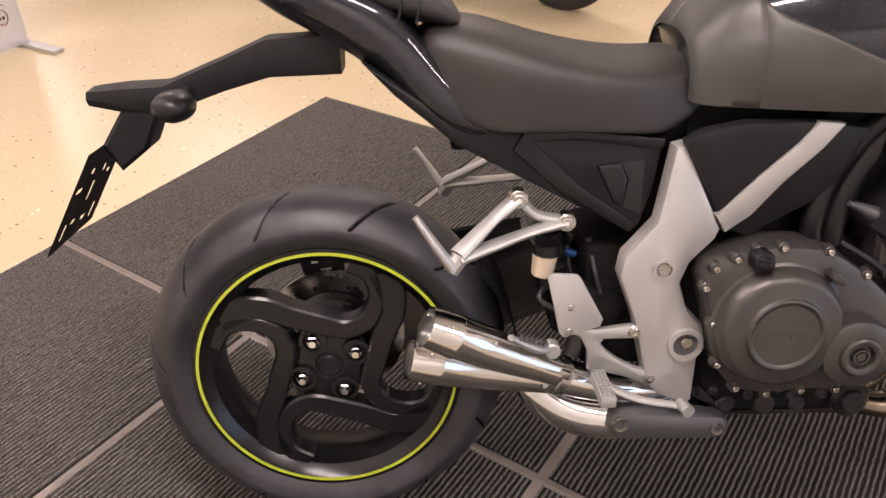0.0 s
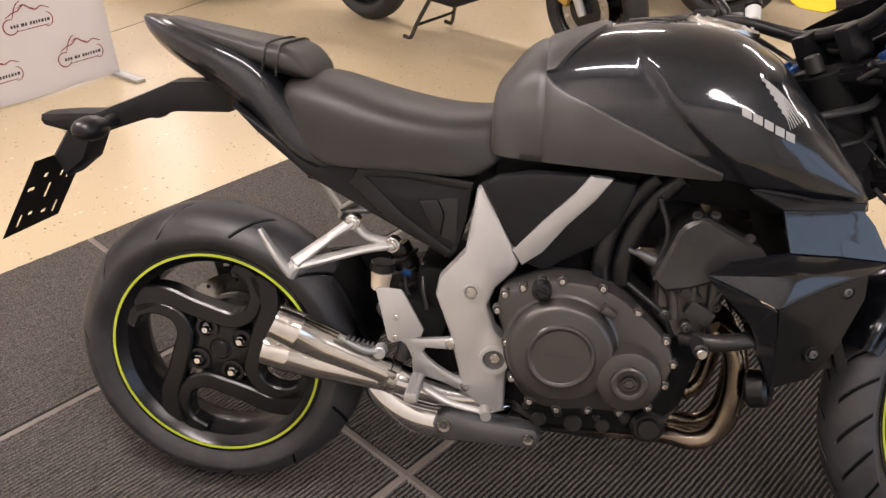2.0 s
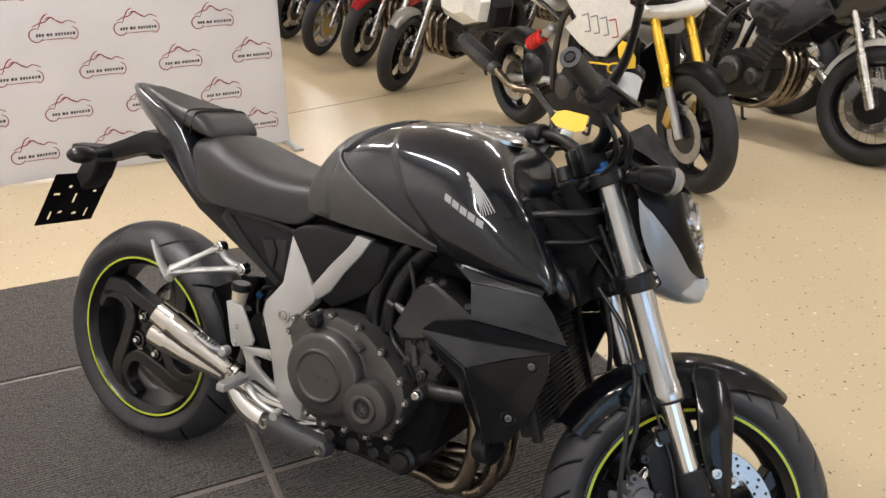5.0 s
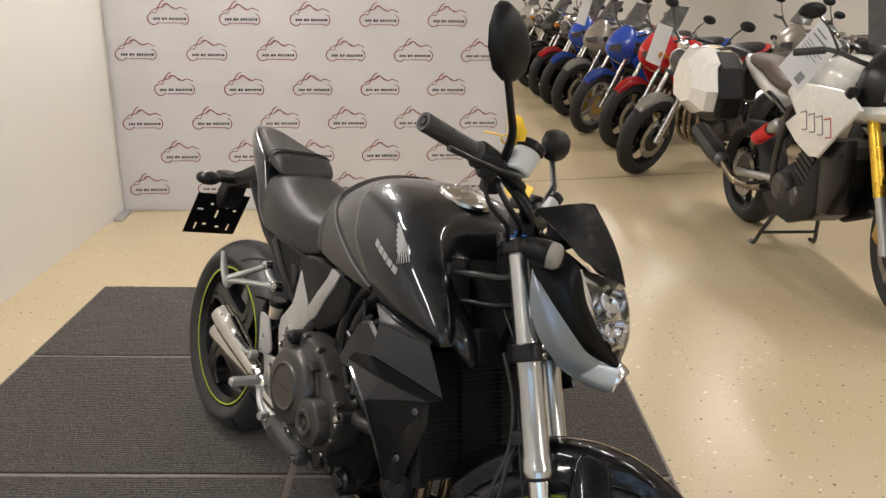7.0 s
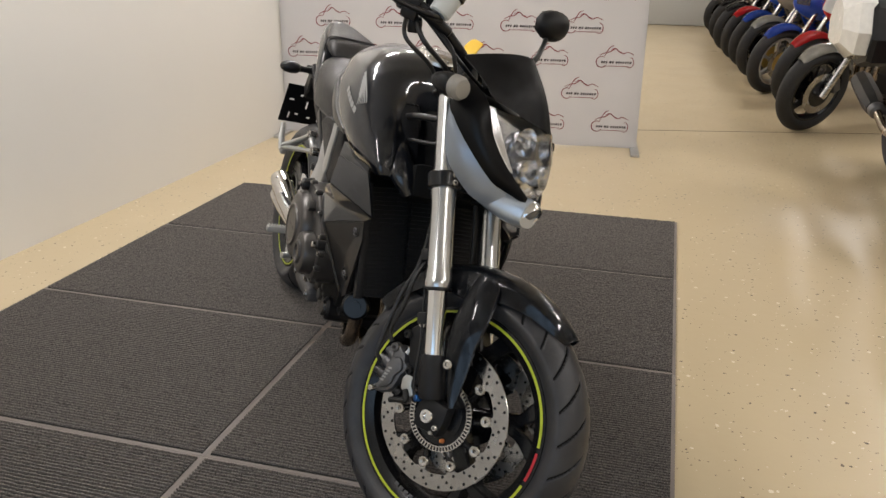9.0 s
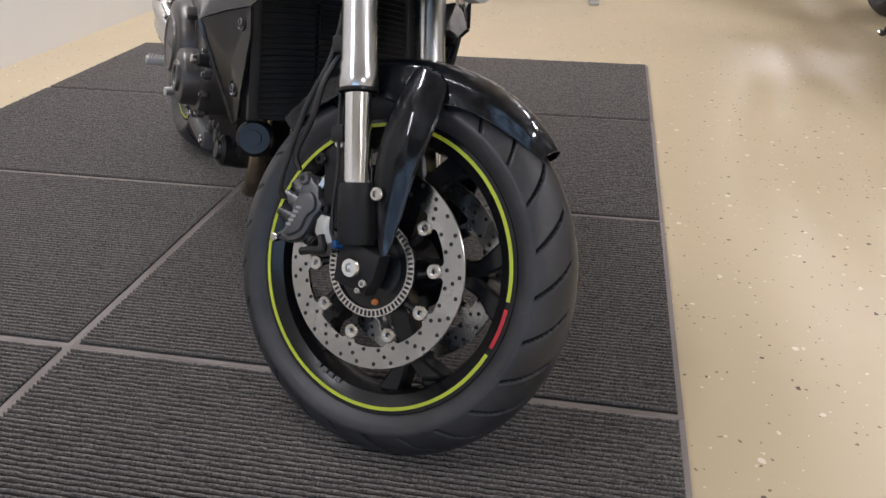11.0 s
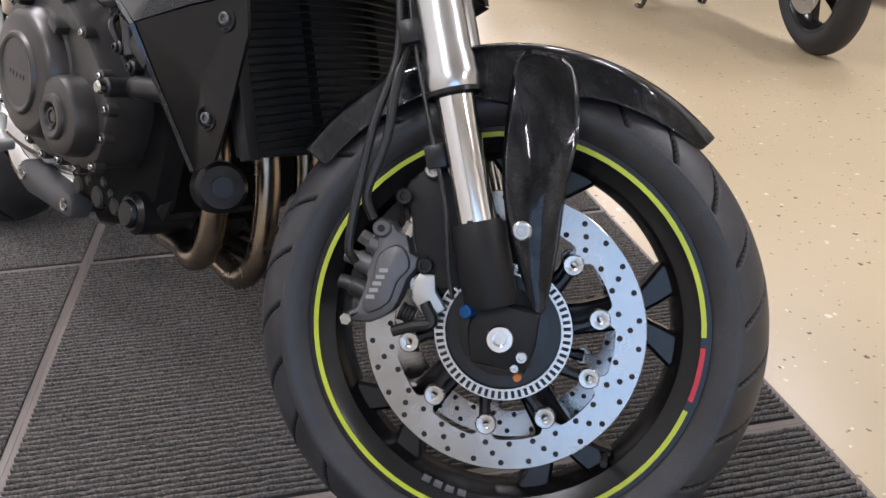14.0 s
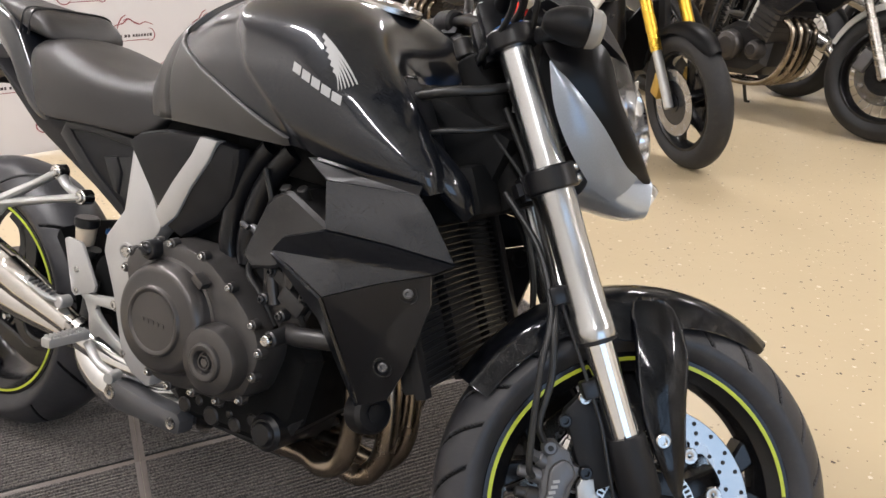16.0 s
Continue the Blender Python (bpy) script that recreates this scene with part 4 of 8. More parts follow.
cyl(bm, (0.797, -0.15, 0.627), (0.812, -0.15, 0.620), 0.0045, seg=10)
part("throttle_valve", bm, CALIPER, moto)
bm = bm_new()
box(bm, (0.90, 0, 0.735), (0.30, 0.25, 0.06), (0, 5, 0), 0.015)
box(bm, (0.84, 0, 0.67), (0.16, 0.20, 0.12), (0, 0, 0), 0.02)
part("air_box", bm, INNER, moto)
for pts in ([(0.84, -0.15, 0.72), (0.86, -0.152, 0.66), (0.85, -0.155, 0.60), (0.87, -0.15, 0.54)], [(0.99, -0.165, 0.60), (0.955, -0.17, 0.565), (0.94, -0.165, 0.51), (0.96, -0.15, 0.46)], [(0.80, -0.13, 0.56), (0.83, -0.16, 0.545), (0.862, -0.165, 0.52), (0.885, -0.155, 0.475)]):
    bm = bm_new()
    tube(bm, pts, 0.005, 10)
    part("engine_hose", bm, CABLE, moto)
bm = bm_new()
tube(bm, [(0.905, -0.15, 0.470), (0.955, -0.185, 0.480), (1.03, -0.17, 0.487)], 0.015, 14)
cyl(bm, (0.926, -0.13, 0.475), (0.926, -0.218, 0.475), 0.014, 0.013, 20, bev=0.003)
part("water_pipe", bm, CASE2, moto)
bm = bm_new()
cyl(bm, (0.926, -0.218, 0.475), (0.926, -0.228, 0.475), 0.009, seg=14, bev=0.002)
part("engine_mount_bolt", bm, STEEL, moto)

# -- exhaust
for k, y in enumerate((-0.10, -0.035, 0.035, 0.10)):
    bm = bm_new()
    e = 0.03 if abs(y) < 0.05 else 0.0
    tube(bm, [(0.965, y, 0.47), (1.005 + e * 0.5, y * 1.02, 0.43), (1.016 + e * 0.8, y * 1.02, 0.36), (1.008 + e, y, 0.292 - e * 0.6), (0.990 + e, y * 0.98, 0.252 - e * 0.8), (0.955 + e, y * 0.95, 0.234 - e), (0.90 + e * 0.6, y * 0.75, 0.232 - e * 0.7), (0.78, y * 0.45, 0.215)], 0.0185, 18)
    part("header_pipe", bm, BRONZE, moto, "heat-tinted exhaust header pipe")
bm = bm_new()
tube(bm, [(0.80, 0.02, 0.20), (0.66, 0.0, 0.215), (0.58, -0.03, 0.225)], [0.045, 0.040, 0.036], 20)
part("collector", bm, CASE2, moto)
bm = bm_new()
tube(bm, [(0.66, -0.06, 0.226), (0.54, -0.085, 0.226), (0.45, -0.09, 0.232), (0.39, -0.085, 0.252), (0.352, -0.075, 0.285), (0.36, -0.06, 0.325)], [0.038, 0.040, 0.040, 0.038, 0.036, 0.03], 22)
part("exhaust_bend", bm, CHROME, moto, "polished silver exhaust bend")
bm = bm_new()
plate(bm, [(0.462, 0.238), (0.474, 0.218), (0.50, 0.209), (0.655, 0.207), (0.668, 0.215), (0.670, 0.238), (0.660, 0.252), (0.57, 0.258), (0.49, 0.268), (0.470, 0.262)], -0.095, -0.140, 0.012)
muf = part("heat_shield", bm, CALIPER, moto, "grey brushed exhaust heat shield")
for x, z, r in ((0.486, 0.244, 0.0125), (0.648, 0.230, 0.010)):
    bm = bm_new()
    turned(bm, (x, 0, z), [(0, -0.139), (r * 0.4, -0.139), (r * 0.5, -0.143), (r, -0.1435), (r * 1.1, -0.141), (r * 1.1, -0.13)], 24)
    part("shield_bolt", bm, STEEL, muf)
for k, (p0, p1, yy) in enumerate((((0.168, -0.170, 0.450), (0.375, -0.138, 0.348), 0.0365), ((0.140, -0.158, 0.388), (0.37, -0.122, 0.322), 0.0345))):
    p0, p1 = Vector(p0), Vector(p1)
    m, h = axes_to(p0, p1)
    bm = bm_new()
    r = yy
    lathe(bm, [(r * 0.82, 0.05), (r * 0.84, 0.0), (r * 0.90, -0.001), (r * 0.93, 0.004), (r, 0.045), (r * 1.01, 0.046), (r * 1.01, 0.05), (r * 0.98, 0.052), (r * 0.93, h * 0.45), (r * 0.68, h * 0.9), (r * 0.66, h)], 40, m)
    pipe = part("exhaust_can", bm, POLISH, moto, "brushed steel tapered exhaust tip")
    bm = bm_new()
    lathe(bm, [(0, 0.016), (r * 0.83, 0.014)], 32, m)
    part("exhaust_mouth", bm, CALIPER, pipe)
    for a in (0.3, 2.4, 4.5):
        bm = bm_new()
        q = m @ Vector((r * math.cos(a), r * math.sin(a), 0.026))
        bolt(bm, q - 0.002 * (m.to_3x3() @ Vector((math.cos(a), math.sin(a), 0))), m.to_3x3() @ Vector((math.cos(a), math.sin(a), 0)), 0.004, 0.004)
        part("rivet", bm, CHROME, pipe)
bm = bm_new()
tube(bm, [(0.36, -0.128, 0.342), (0.42, -0.120, 0.318), (0.48, -0.11, 0.298), (0.55, -0.09, 0.285), (0.60, -0.06, 0.27)], [0.031, 0.029, 0.027, 0.026, 0.026], 20)
part("exhaust_link_pipe", bm, CHROME, moto)
bm = bm_new()
m, h = axes_to((0.372, -0.130, 0.340), (0.392, -0.127, 0.331))
lathe(bm, [(0.030, 0), (0.034, 0.002), (0.034, 0.018), (0.030, 0.02)], 28, m)
box(bm, (0.385, -0.155, 0.352), (0.02, 0.012, 0.016), (0, 25, 0), 0.003)
part("exhaust_clamp", bm, STEEL, moto)

# -- foot rests on both sides; the right side carries the brake pedal
for s in SIDES:
    bm = bm_new()
    y = s * 0.125
    tube(bm, [(0.309, y, 0.638), (0.27, s * 0.145, 0.612), (0.215, s * 0.185, 0.572)], [0.016, 0.013, 0.018], 12, squash=0.6)
    tube(bm, [(0.382, y, 0.600), (0.32, s * 0.142, 0.588), (0.215, s * 0.185, 0.566)], [0.016, 0.012, 0.016], 12, squash=0.6)
    tube(bm, [(0.309, y, 0.638), (0.335, y, 0.612), (0.382, y, 0.600)], [0.012, 0.010, 0.012], 12, squash=0.8)
    tube(bm, [(0.220, s * 0.182, 0.570), (0.205, s * 0.187, 0.548)], [0.014, 0.012], 10)
    br = part("pillion_bracket", bm, ALU2, moto, "cast aluminium pillion foot rest bracket")
    for p in ((0.309, 0.638), (0.382, 0.600)):
        bm = bm_new()
        cyl(bm, (p[0], s * 0.112, p[1]), (p[0], s * 0.137, p[1]), 0.0145, seg=20, bev=0.002)
        bolt(bm, (p[0], s * 0.137, p[1]), (0, s, 0), 0.0095, 0.004)
        part("bracket_bolt", bm, STEEL, br)
    bm = bm_new()
    tube(bm, [(0.207, s * 0.190, 0.556), (0.183, s * 0.193, 0.592), (0.156, s * 0.190, 0.634)], [0.012, 0.011, 0.0075], 12, squash=0.7)
    part("pillion_peg", bm, ALU2, br, "folded aluminium pillion peg")
    bm = bm_new()  # heel plate and rider bracket
    plate(bm, [(0.354, 0.518), (0.362, 0.522), (0.400, 0.519), (0.406, 0.513), (0.444, 0.443), (0.440, 0.430), (0.384, 0.412), (0.376, 0.420)], s * 0.138, s * 0.146, 0.002)
    hp = part("heel_plate", bm, ALU, moto, "silver heel guard plate")
    for x, z in ((0.392, 0.465), (0.391, 0.424)):
        bm = bm_new()
        bolt(bm, (x, s * 0.146, z), (0, s, 0), 0.0058, 0.003)
        part("plate_screw", bm, STEEL, hp)
    bm = bm_new()
    plate(bm, [(0.398, 0.428), (0.440, 0.424), (0.492, 0.430), (0.506, 0.424), (0.507, 0.412), (0.497, 0.406), (0.448, 0.406), (0.443, 0.398), (0.452, 0.386), (0.470, 0.371), (0.500, 0.353), (0.532, 0.345), (0.539, 0.334), (0.533, 0.322), (0.520, 0.322), (0.480, 0.338), (0.452, 0.346), (0.436, 0.340), (0.424, 0.352), (0.422, 0.385), (0.410, 0.410), (0.396, 0.418)], s * 0.130, s * 0.144, 0.004)
    rb = part("rider_bracket", bm, ALU2, moto, "cast aluminium rider foot rest bracket")
    for p in ((0.496, 0.418), (0.527, 0.334)):
        bm = bm_new()
        cyl(bm, (p[0], s * 0.125, p[1]), (p[0], s * 0.146, p[1]), 0.0115, seg=18, bev=0.002)
        bolt(bm, (p[0], s * 0.145, p[1]), (0, s, 0), 0.008, 0.003)
        part("bracket_bolt", bm, STEEL, rb)
    bm = bm_new()
    box(bm, (0.437, s * 0.200, 0.352), (0.024, 0.085, 0.018), (0, 0, 0), 0.004)
    for k in range(9):
        for j in (-0.007, 0.0, 0.007):
            box(bm, (0.437 + j, s * (0.167 + 0.0085 * k), 0.3625), (0.004, 0.0045, 0.005))
    part("rider_peg", bm, ALU2, rb, "knurled aluminium rider foot peg")
bm = bm_new()
tube(bm, [(0.445, -0.158, 0.335), (0.50, -0.180, 0.318), (0.562, -0.192, 0.312)], [0.010, 0.008, 0.008], 12, squash=0.7)
tube(bm, [(0.564, -0.188, 0.315), (0.570, -0.214, 0.314)], [0.010, 0.010], 12)
part("brake_pedal", bm, ALU2, moto, "aluminium rear brake pedal")
bm = bm_new()
cyl(bm, (0.352, -0.10, 0.500), (0.357, -0.10, 0.538), 0.017, 0.020, 24, bev=0.003)
resr = part("brake_reservoir", bm, CREAM, moto, "cream brake fluid reservoir with black lid")
bm = bm_new()
cyl(bm, (0.357, -0.10, 0.537), (0.359, -0.10, 0.556), 0.0235, 0.0235, 24, bev=0.003)
part("lid", bm, PLASTIC_G, resr)
bm = bm_new()
cyl(bm, (0.360, -0.088, 0.475), (0.366, -0.088, 0.492), 0.008, 0.014, 16)
tube(bm, [(0.36, -0.09, 0.476), (0.35, -0.10, 0.462), (0.365, -0.115, 0.452), (0.40, -0.12, 0.44), (0.41, -0.125, 0.40)], 0.005, 10)
part("reservoir_hose", bm, CABLE, moto)
bm = bm_new()
cyl(bm, (0.415, -0.128, 0.445), (0.40, -0.128, 0.372), 0.013, 0.014, 18, bev=0.003)
part("rear_brake_cylinder", bm, CASE2, moto)
bm = bm_new()
tube(bm, [(0.395, -0.075, 0.54), (0.40, -0.085, 0.50), (0.42, -0.09, 0.46), (0.43, -0.10, 0.42)], 0.004, 10)
tube(bm, [(0.43, -0.07, 0.55), (0.435, -0.10, 0.51), (0.445, -0.11, 0.47)], 0.005, 10)
part("brake_hose", bm, CABLE, moto)
bm = bm_new()
box(bm, (0.40, -0.08, 0.53), (0.018, 0.012, 0.012), (0, 20, 0), 0.003)
part("blue_connector", bm, BLUE_BOLT, moto)
bm = bm_new()
cyl(bm, (0.37, 0.0, 0.56), (0.47, 0.0, 0.36), 0.022, seg=20)
shock = part("rear_shock", bm, CASE2, moto)
for k in range(7):
    bm = bm_new()
    m, h = axes_to((0.375 + 0.012 * k, 0, 0.54 - 0.024 * k), (0.381 + 0.012 * k, 0, 0.528 - 0.024 * k))
    lathe(bm, [(0.026, 0), (0.034, 0.003), (0.034, 0.008), (0.026, 0.011)], 24, m)
    part("spring_coil", bm, CASE2, shock)

bm = bm_new()
tube(bm, [(0.366, -0.150, 0.398), (0.335, -0.168, 0.408), (0.295, -0.185, 0.436)], [0.010, 0.014, 0.008], 14, squash=0.6)
cyl(bm, (0.364, -0.14, 0.397), (0.364, -0.166, 0.398), 0.0125, seg=20, bev=0.002)
peg = part("folded_peg", bm, ALU2, moto, "ribbed aluminium foot peg beside the heel plate")
for k in range(6):
    bm = bm_new()
    box(bm, (0.349 - 0.008 * k, -0.166 - 0.0035 * k, 0.412 + 0.004 * k), (0.004, 0.010, 0.016), (0, 40, 0), 0.001)
    part("peg_rib", bm, CALIPER, peg)

# -- radiator, shrouds
def facets(name, verts, faces, mat, thick=0.004, label="", bulge=0.005, parent=None, m=None, flip=True):
    """A folded panel from corner points, each face slightly domed, mirrored to the other side when flip is set."""
    for s in (SIDES if flip else (-1,)):
        bm = bm_new()
        pts = [Vector((x, y * -s, z)) for x, y, z in verts]
        for f in faces:
            rim = []
            for i in range(len(f)):
                a, b = pts[f[i]], pts[f[(i + 1) % len(f)]]
                rim += [a.lerp(b, k / 5) for k in range(5)]
            c = sum((pts[i] for i in f), Vector()) / len(f)
            n = Vector()
            for i in range(len(f)):
                n += (pts[f[i]] - c).cross(pts[f[(i + 1) % len(f)]] - c)
            n.normalize()
            if n.y * s < 0:
                n = -n
            rings = [[bm.verts.new(c + (p - c) * r + n * bulge * (1 - r * r)) for p in rim] for r in (1, 0.93, 0.8, 0.6, 0.35)]
            for ra, rb in zip(rings, rings[1:]):
                for i in range(len(rim)):
                    j = (i + 1) % len(rim)
                    bm.faces.new((ra[i], ra[j], rb[j], rb[i]))
            mid = bm.verts.new(c + n * bulge)
            for i in range(len(rim)):
                bm.faces.new((rings[-1][i], rings[-1][(i + 1) % len(rim)], mid))
        bmesh.ops.remove_doubles(bm, verts=bm.verts[:], dist=0.0004)
        bmesh.ops.recalc_face_normals(bm, faces=bm.faces)
        bmesh.ops.solidify(bm, geom=bm.faces[:], thickness=thick)
        part(name, bm, mat, parent or moto, label, m=m, sharp=24)


facets("shroud_strip", [(0.968, -0.209, 0.756), (1.050, -0.214, 0.748), (1.150, -0.1945, 0.740), (1.147, -0.195, 0.729), (1.018, -0.228, 0.732)],
       [(0, 1, 2, 3, 4)], PLASTIC_G, 0.005, "satin black strip under the tank", 0.001)
facets("upper_shroud", [(1.018, -0.229, 0.731), (1.147, -0.1955, 0.729), (1.168, -0.194, 0.706), (1.206, -0.186, 0.645), (1.118, -0.2195, 0.660), (1.033, -0.243, 0.668)],
       [(0, 1, 2, 3, 4, 5)], GLOSS, 0.006, "glossy black upper radiator shroud", 0.003)
facets("radiator_shroud", [(0.922, -0.220, 0.614), (0.948, -0.228, 0.638), (1.031, -0.2435, 0.664), (1.118, -0.220, 0.657), (1.207, -0.1855, 0.642), (1.176, -0.190, 0.624), (1.104, -0.213, 0.600), (1.032, -0.2375, 0.570), (0.975, -0.229, 0.594)],
       [(0, 1, 2, 3, 4, 5, 6, 7, 8)], GLOSS, 0.006, "faceted glossy black radiator side shroud", 0.004)
facets("shroud_edge", [(0.924, -0.219, 0.612), (0.975, -0.2285, 0.592), (1.031, -0.237, 0.568), (1.048, -0.204, 0.484), (1.064, -0.169, 0.397), (1.00, -0.150, 0.52)],
       [(0, 1, 2, 3, 4, 5)], GLOSS, 0.005, "glossy black rear edge of the shroud", 0.001)
facets("shroud_lower_panel", [(1.033, -0.2365, 0.569), (1.104, -0.212, 0.598), (1.175, -0.1895, 0.622), (1.178, -0.186, 0.580), (1.148, -0.184, 0.480), (1.118, -0.177, 0.424), (1.065, -0.1685, 0.397), (1.049, -0.203, 0.484)],
       [(0, 1, 2, 3, 4, 5, 6, 7)], PLASTIC_G, 0.005, "satin black lower shroud panel", 0.001)
for s in SIDES:
    for x, y, z in ((1.146, 0.194, 0.592), (1.113, 0.188, 0.475)):
        bm = bm_new()
        ringm, _ = axes_to((x, s * y, z), (x + 0.25, s * (y + 1), z))
        lathe(bm, [(0.0, -0.002), (0.010, -0.002), (0.0125, 0.002), (0.0145, 0.002), (0.017, -0.008)], 20, ringm)
        cup = part("bolt_cup", bm, PLASTIC_G, moto)
        bm = bm_new()
        bolt(bm, (x, s * y, z), (0.25, s, 0), 0.0072, 0.004)
        part("shroud_bolt", bm, CALIPER, cup)
RADM = pose(1.115, 0, 0.560) @ pose(0, 0, 0, 0, -20)
bm = bm_new()
box(bm, (-0.012, 0, 0), (0.03, 0.32, 0.26), bev=0.006)
rad = part("radiator", bm, hole_mat, moto, "black radiator core behind fine guard bars", m=RADM)
for k in range(26):
    bm = bm_new()
    z = -0.125 + 0.010 * k
    tube(bm, [(0.010, -0.16, z), (0.020, -0.08, z + 0.006), (0.023, 0, z + 0.008), (0.020, 0.08, z + 0.006), (0.010, 0.16, z)], 0.0018, 6, n=3)
    part("guard_bar", bm, PLASTIC_G, rad)
for y in (-0.165, -0.055, 0.055, 0.165):
    bm = bm_new()
    box(bm, (0.012, y, 0), (0.018, 0.018 if abs(y) > 0.1 else 0.004, 0.27), bev=0.002)
    part("guard_upright", bm, PLASTIC, rad)
bm = bm_new()
cyl(bm, (1.037, -0.116, 0.365), (1.072, -0.131, 0.375), 0.036, 0.034, 32, bev=0.006)
cyl(bm, (1.072, -0.131, 0.375), (1.076, -0.133, 0.376), 0.014, seg=20)
part("horn", bm, PLASTIC_G, moto, "round black horn under the radiator")

# -- steering head and front frame
bm = bm_new()
cyl(bm, HEAD + AXIS * 0.78, HEAD + AXIS * 1.02, 0.036, 0.034, 28, bev=0.004)
box(bm, (1.10, 0, 0.80), (0.20, 0.11, 0.10), (0, 20, 0), 0.02)
box(bm, (1.14, 0, 0.72), (0.10, 0.20, 0.08), (0, -20, 0), 0.02)
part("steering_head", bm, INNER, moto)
for s in SIDES:
    bm = bm_new()
    plate(bm, [(1.00, 0.88), (1.05, 0.885), (1.085, 0.85), (1.12, 0.775), (1.10, 0.75), (1.04, 0.79)], s * 0.07, s * 0.125, 0.008)
    gr = part("intake_grille", bm, PLASTIC, moto, "black ribbed air intake beside the tank")
    for k in range(9):
        bm = bm_new()
        box(bm, (1.052 + 0.0068 * k, s * 0.100, 0.882 - 0.0125 * k), (0.006, 0.05, 0.004), (0, 28, 0), 0.001)
        part("grille_rib", bm, PLASTIC_G, gr)
    for z, rr in ((0.868, 0.0075), (0.812, 0.0045)):
        bm = bm_new()
        tube(bm, [(1.07, s * 0.105, z - 0.012), (1.12, s * 0.100, z), (1.17, s * 0.070, z + 0.008), (1.20, s * 0.03, z + 0.02)], rr, 12)
        part("head_hose", bm, CABLE, moto)
    bm = bm_new()
    tube(bm, [(1.02, s * 0.11, 0.815), (1.09, s * 0.125, 0.79), (1.15, s * 0.115, 0.74), (1.17, s * 0.09, 0.70)], [0.028, 0.034, 0.032, 0.022], 16, squash=0.7)
    part("frame_spar", bm, GLOSS, moto)

# -- tail light arm, number plate holder and rear indicators
bm = bm_new()
loft(bm, halves([
    (0.05, [(0, 0.872), (0.04, 0.868), (0.045, 0.84), (0.035, 0.81)]),
    (-0.06, [(0, 0.866), (0.036, 0.862), (0.042, 0.83), (0.03, 0.806)]),
    (-0.13, [(0, 0.836), (0.034, 0.832), (0.038, 0.805), (0.03, 0.786)]),
    (-0.22, [(0, 0.800), (0.038, 0.796), (0.045, 0.775), (0.036, 0.755)]),
    (-0.29, [(0, 0.796), (0.040, 0.793), (0.046, 0.776), (0.036, 0.760)]),
    (-0.335, [(0, 0.792), (0.034, 0.789), (0.038, 0.778), (0.03, 0.768)]),
]), closed=True)
part("tail_arm", bm, PLASTIC, moto, "matte black number plate arm", sharp=50)
bm = bm_new()
plate(bm, [(-0.225, 0.765), (-0.285, 0.765), (-0.325, 0.705), (-0.30, 0.665), (-0.255, 0.70)], -0.035, 0.035, 0.006)
part("plate_arm", bm, PLASTIC, moto)
bm = bm_new()
d0, d1 = Vector((-0.322, 0, 0.708)), Vector((-0.415, 0, 0.545))
up = (d0 - d1).normalized()
nrm = Vector((0, 1, 0)).cross(up)
pm = Matrix(((up.x, 0, nrm.x, (d0.x + d1.x) / 2), (up.y, 1, nrm.y, 0), (up.z, 0, nrm.z, (d0.z + d1.z) / 2), (0, 0, 0, 1)))
SLOTS = ((-0.06, -0.06, 0.03, 0.006), (-0.06, 0.06, 0.03, 0.006), (0.02, -0.065, 0.008, 0.02), (0.02, 0.06, 0.008, 0.012), (0.0, 0.0, 0.035, 0.007), (-0.05, -0.03, 0.008, 0.012), (0.045, -0.03, 0.01, 0.01), (-0.06, 0.02, 0.008, 0.014), (0.035, 0.03, 0.012, 0.008))
us = sorted({-0.094, 0.094} | {u + e * a / 2 for u, v, a, b in SLOTS for e in SIDES})
vs = sorted({-0.095, 0.095} | {v + e * b / 2 for u, v, a, b in SLOTS for e in SIDES})
corner = {}
for ua, ub in zip(us, us[1:]):
    for va, vb in zip(vs, vs[1:]):
        uc, vc = (ua + ub) / 2, (va + vb) / 2
        if any(abs(uc - u) < a / 2 and abs(vc - v) < b / 2 for u, v, a, b in SLOTS):
            continue
        quad = []
        for p in ((ua, va), (ub, va), (ub, vb), (ua, vb)):
            if p not in corner:
                corner[p] = bm.verts.new(pm @ Vector((p[0], p[1], 0)))
            quad.append(corner[p])
        bm.faces.new(quad)
bmesh.ops.solidify(bm, geom=bm.faces[:], thickness=0.005)
part("plate_holder", bm, PLASTIC, moto, "empty slotted black number plate holder")
for s in SIDES:
    bm = bm_new()
    tube(bm, [(-0.185, s * 0.03, 0.785), (-0.18, s * 0.075, 0.785), (-0.178, s * 0.10, 0.785)], [0.014, 0.011, 0.012], 14)
    st = part("indicator_stalk", bm, PLASTIC, moto)
    bm = bm_new()
    loft(bm, [[(-0.178 + a * 0.032 * k, s * yy, 0.785 + b * 0.024 * k) for a, b in [(math.cos(t), math.sin(t)) for t in np.linspace(0, 2 * math.pi, 14, endpoint=False)]] for yy, k in ((0.092, 0.35), (0.10, 0.8), (0.12, 1.0), (0.145, 0.95), (0.163, 0.62), (0.168, 0.2))], closed=True)
    part("rear_indicator", bm, PLASTIC_G, st, "black rear indicator", sub=1)

# -- steered front end; built straight ahead, then turned about the steering axis
def spart(name, bm, mat, parent=None, label="", sharp=32, sub=0):
    """A part of the front end, under moto or under one of its parts."""
    if parent is None:
        return part(name, bm, mat, moto, label, m=STEER, sharp=sharp, sub=sub)
    return part(name, bm, mat, parent, label, sharp=sharp, sub=sub)


FC = Vector((1.444, 0, 0.300))


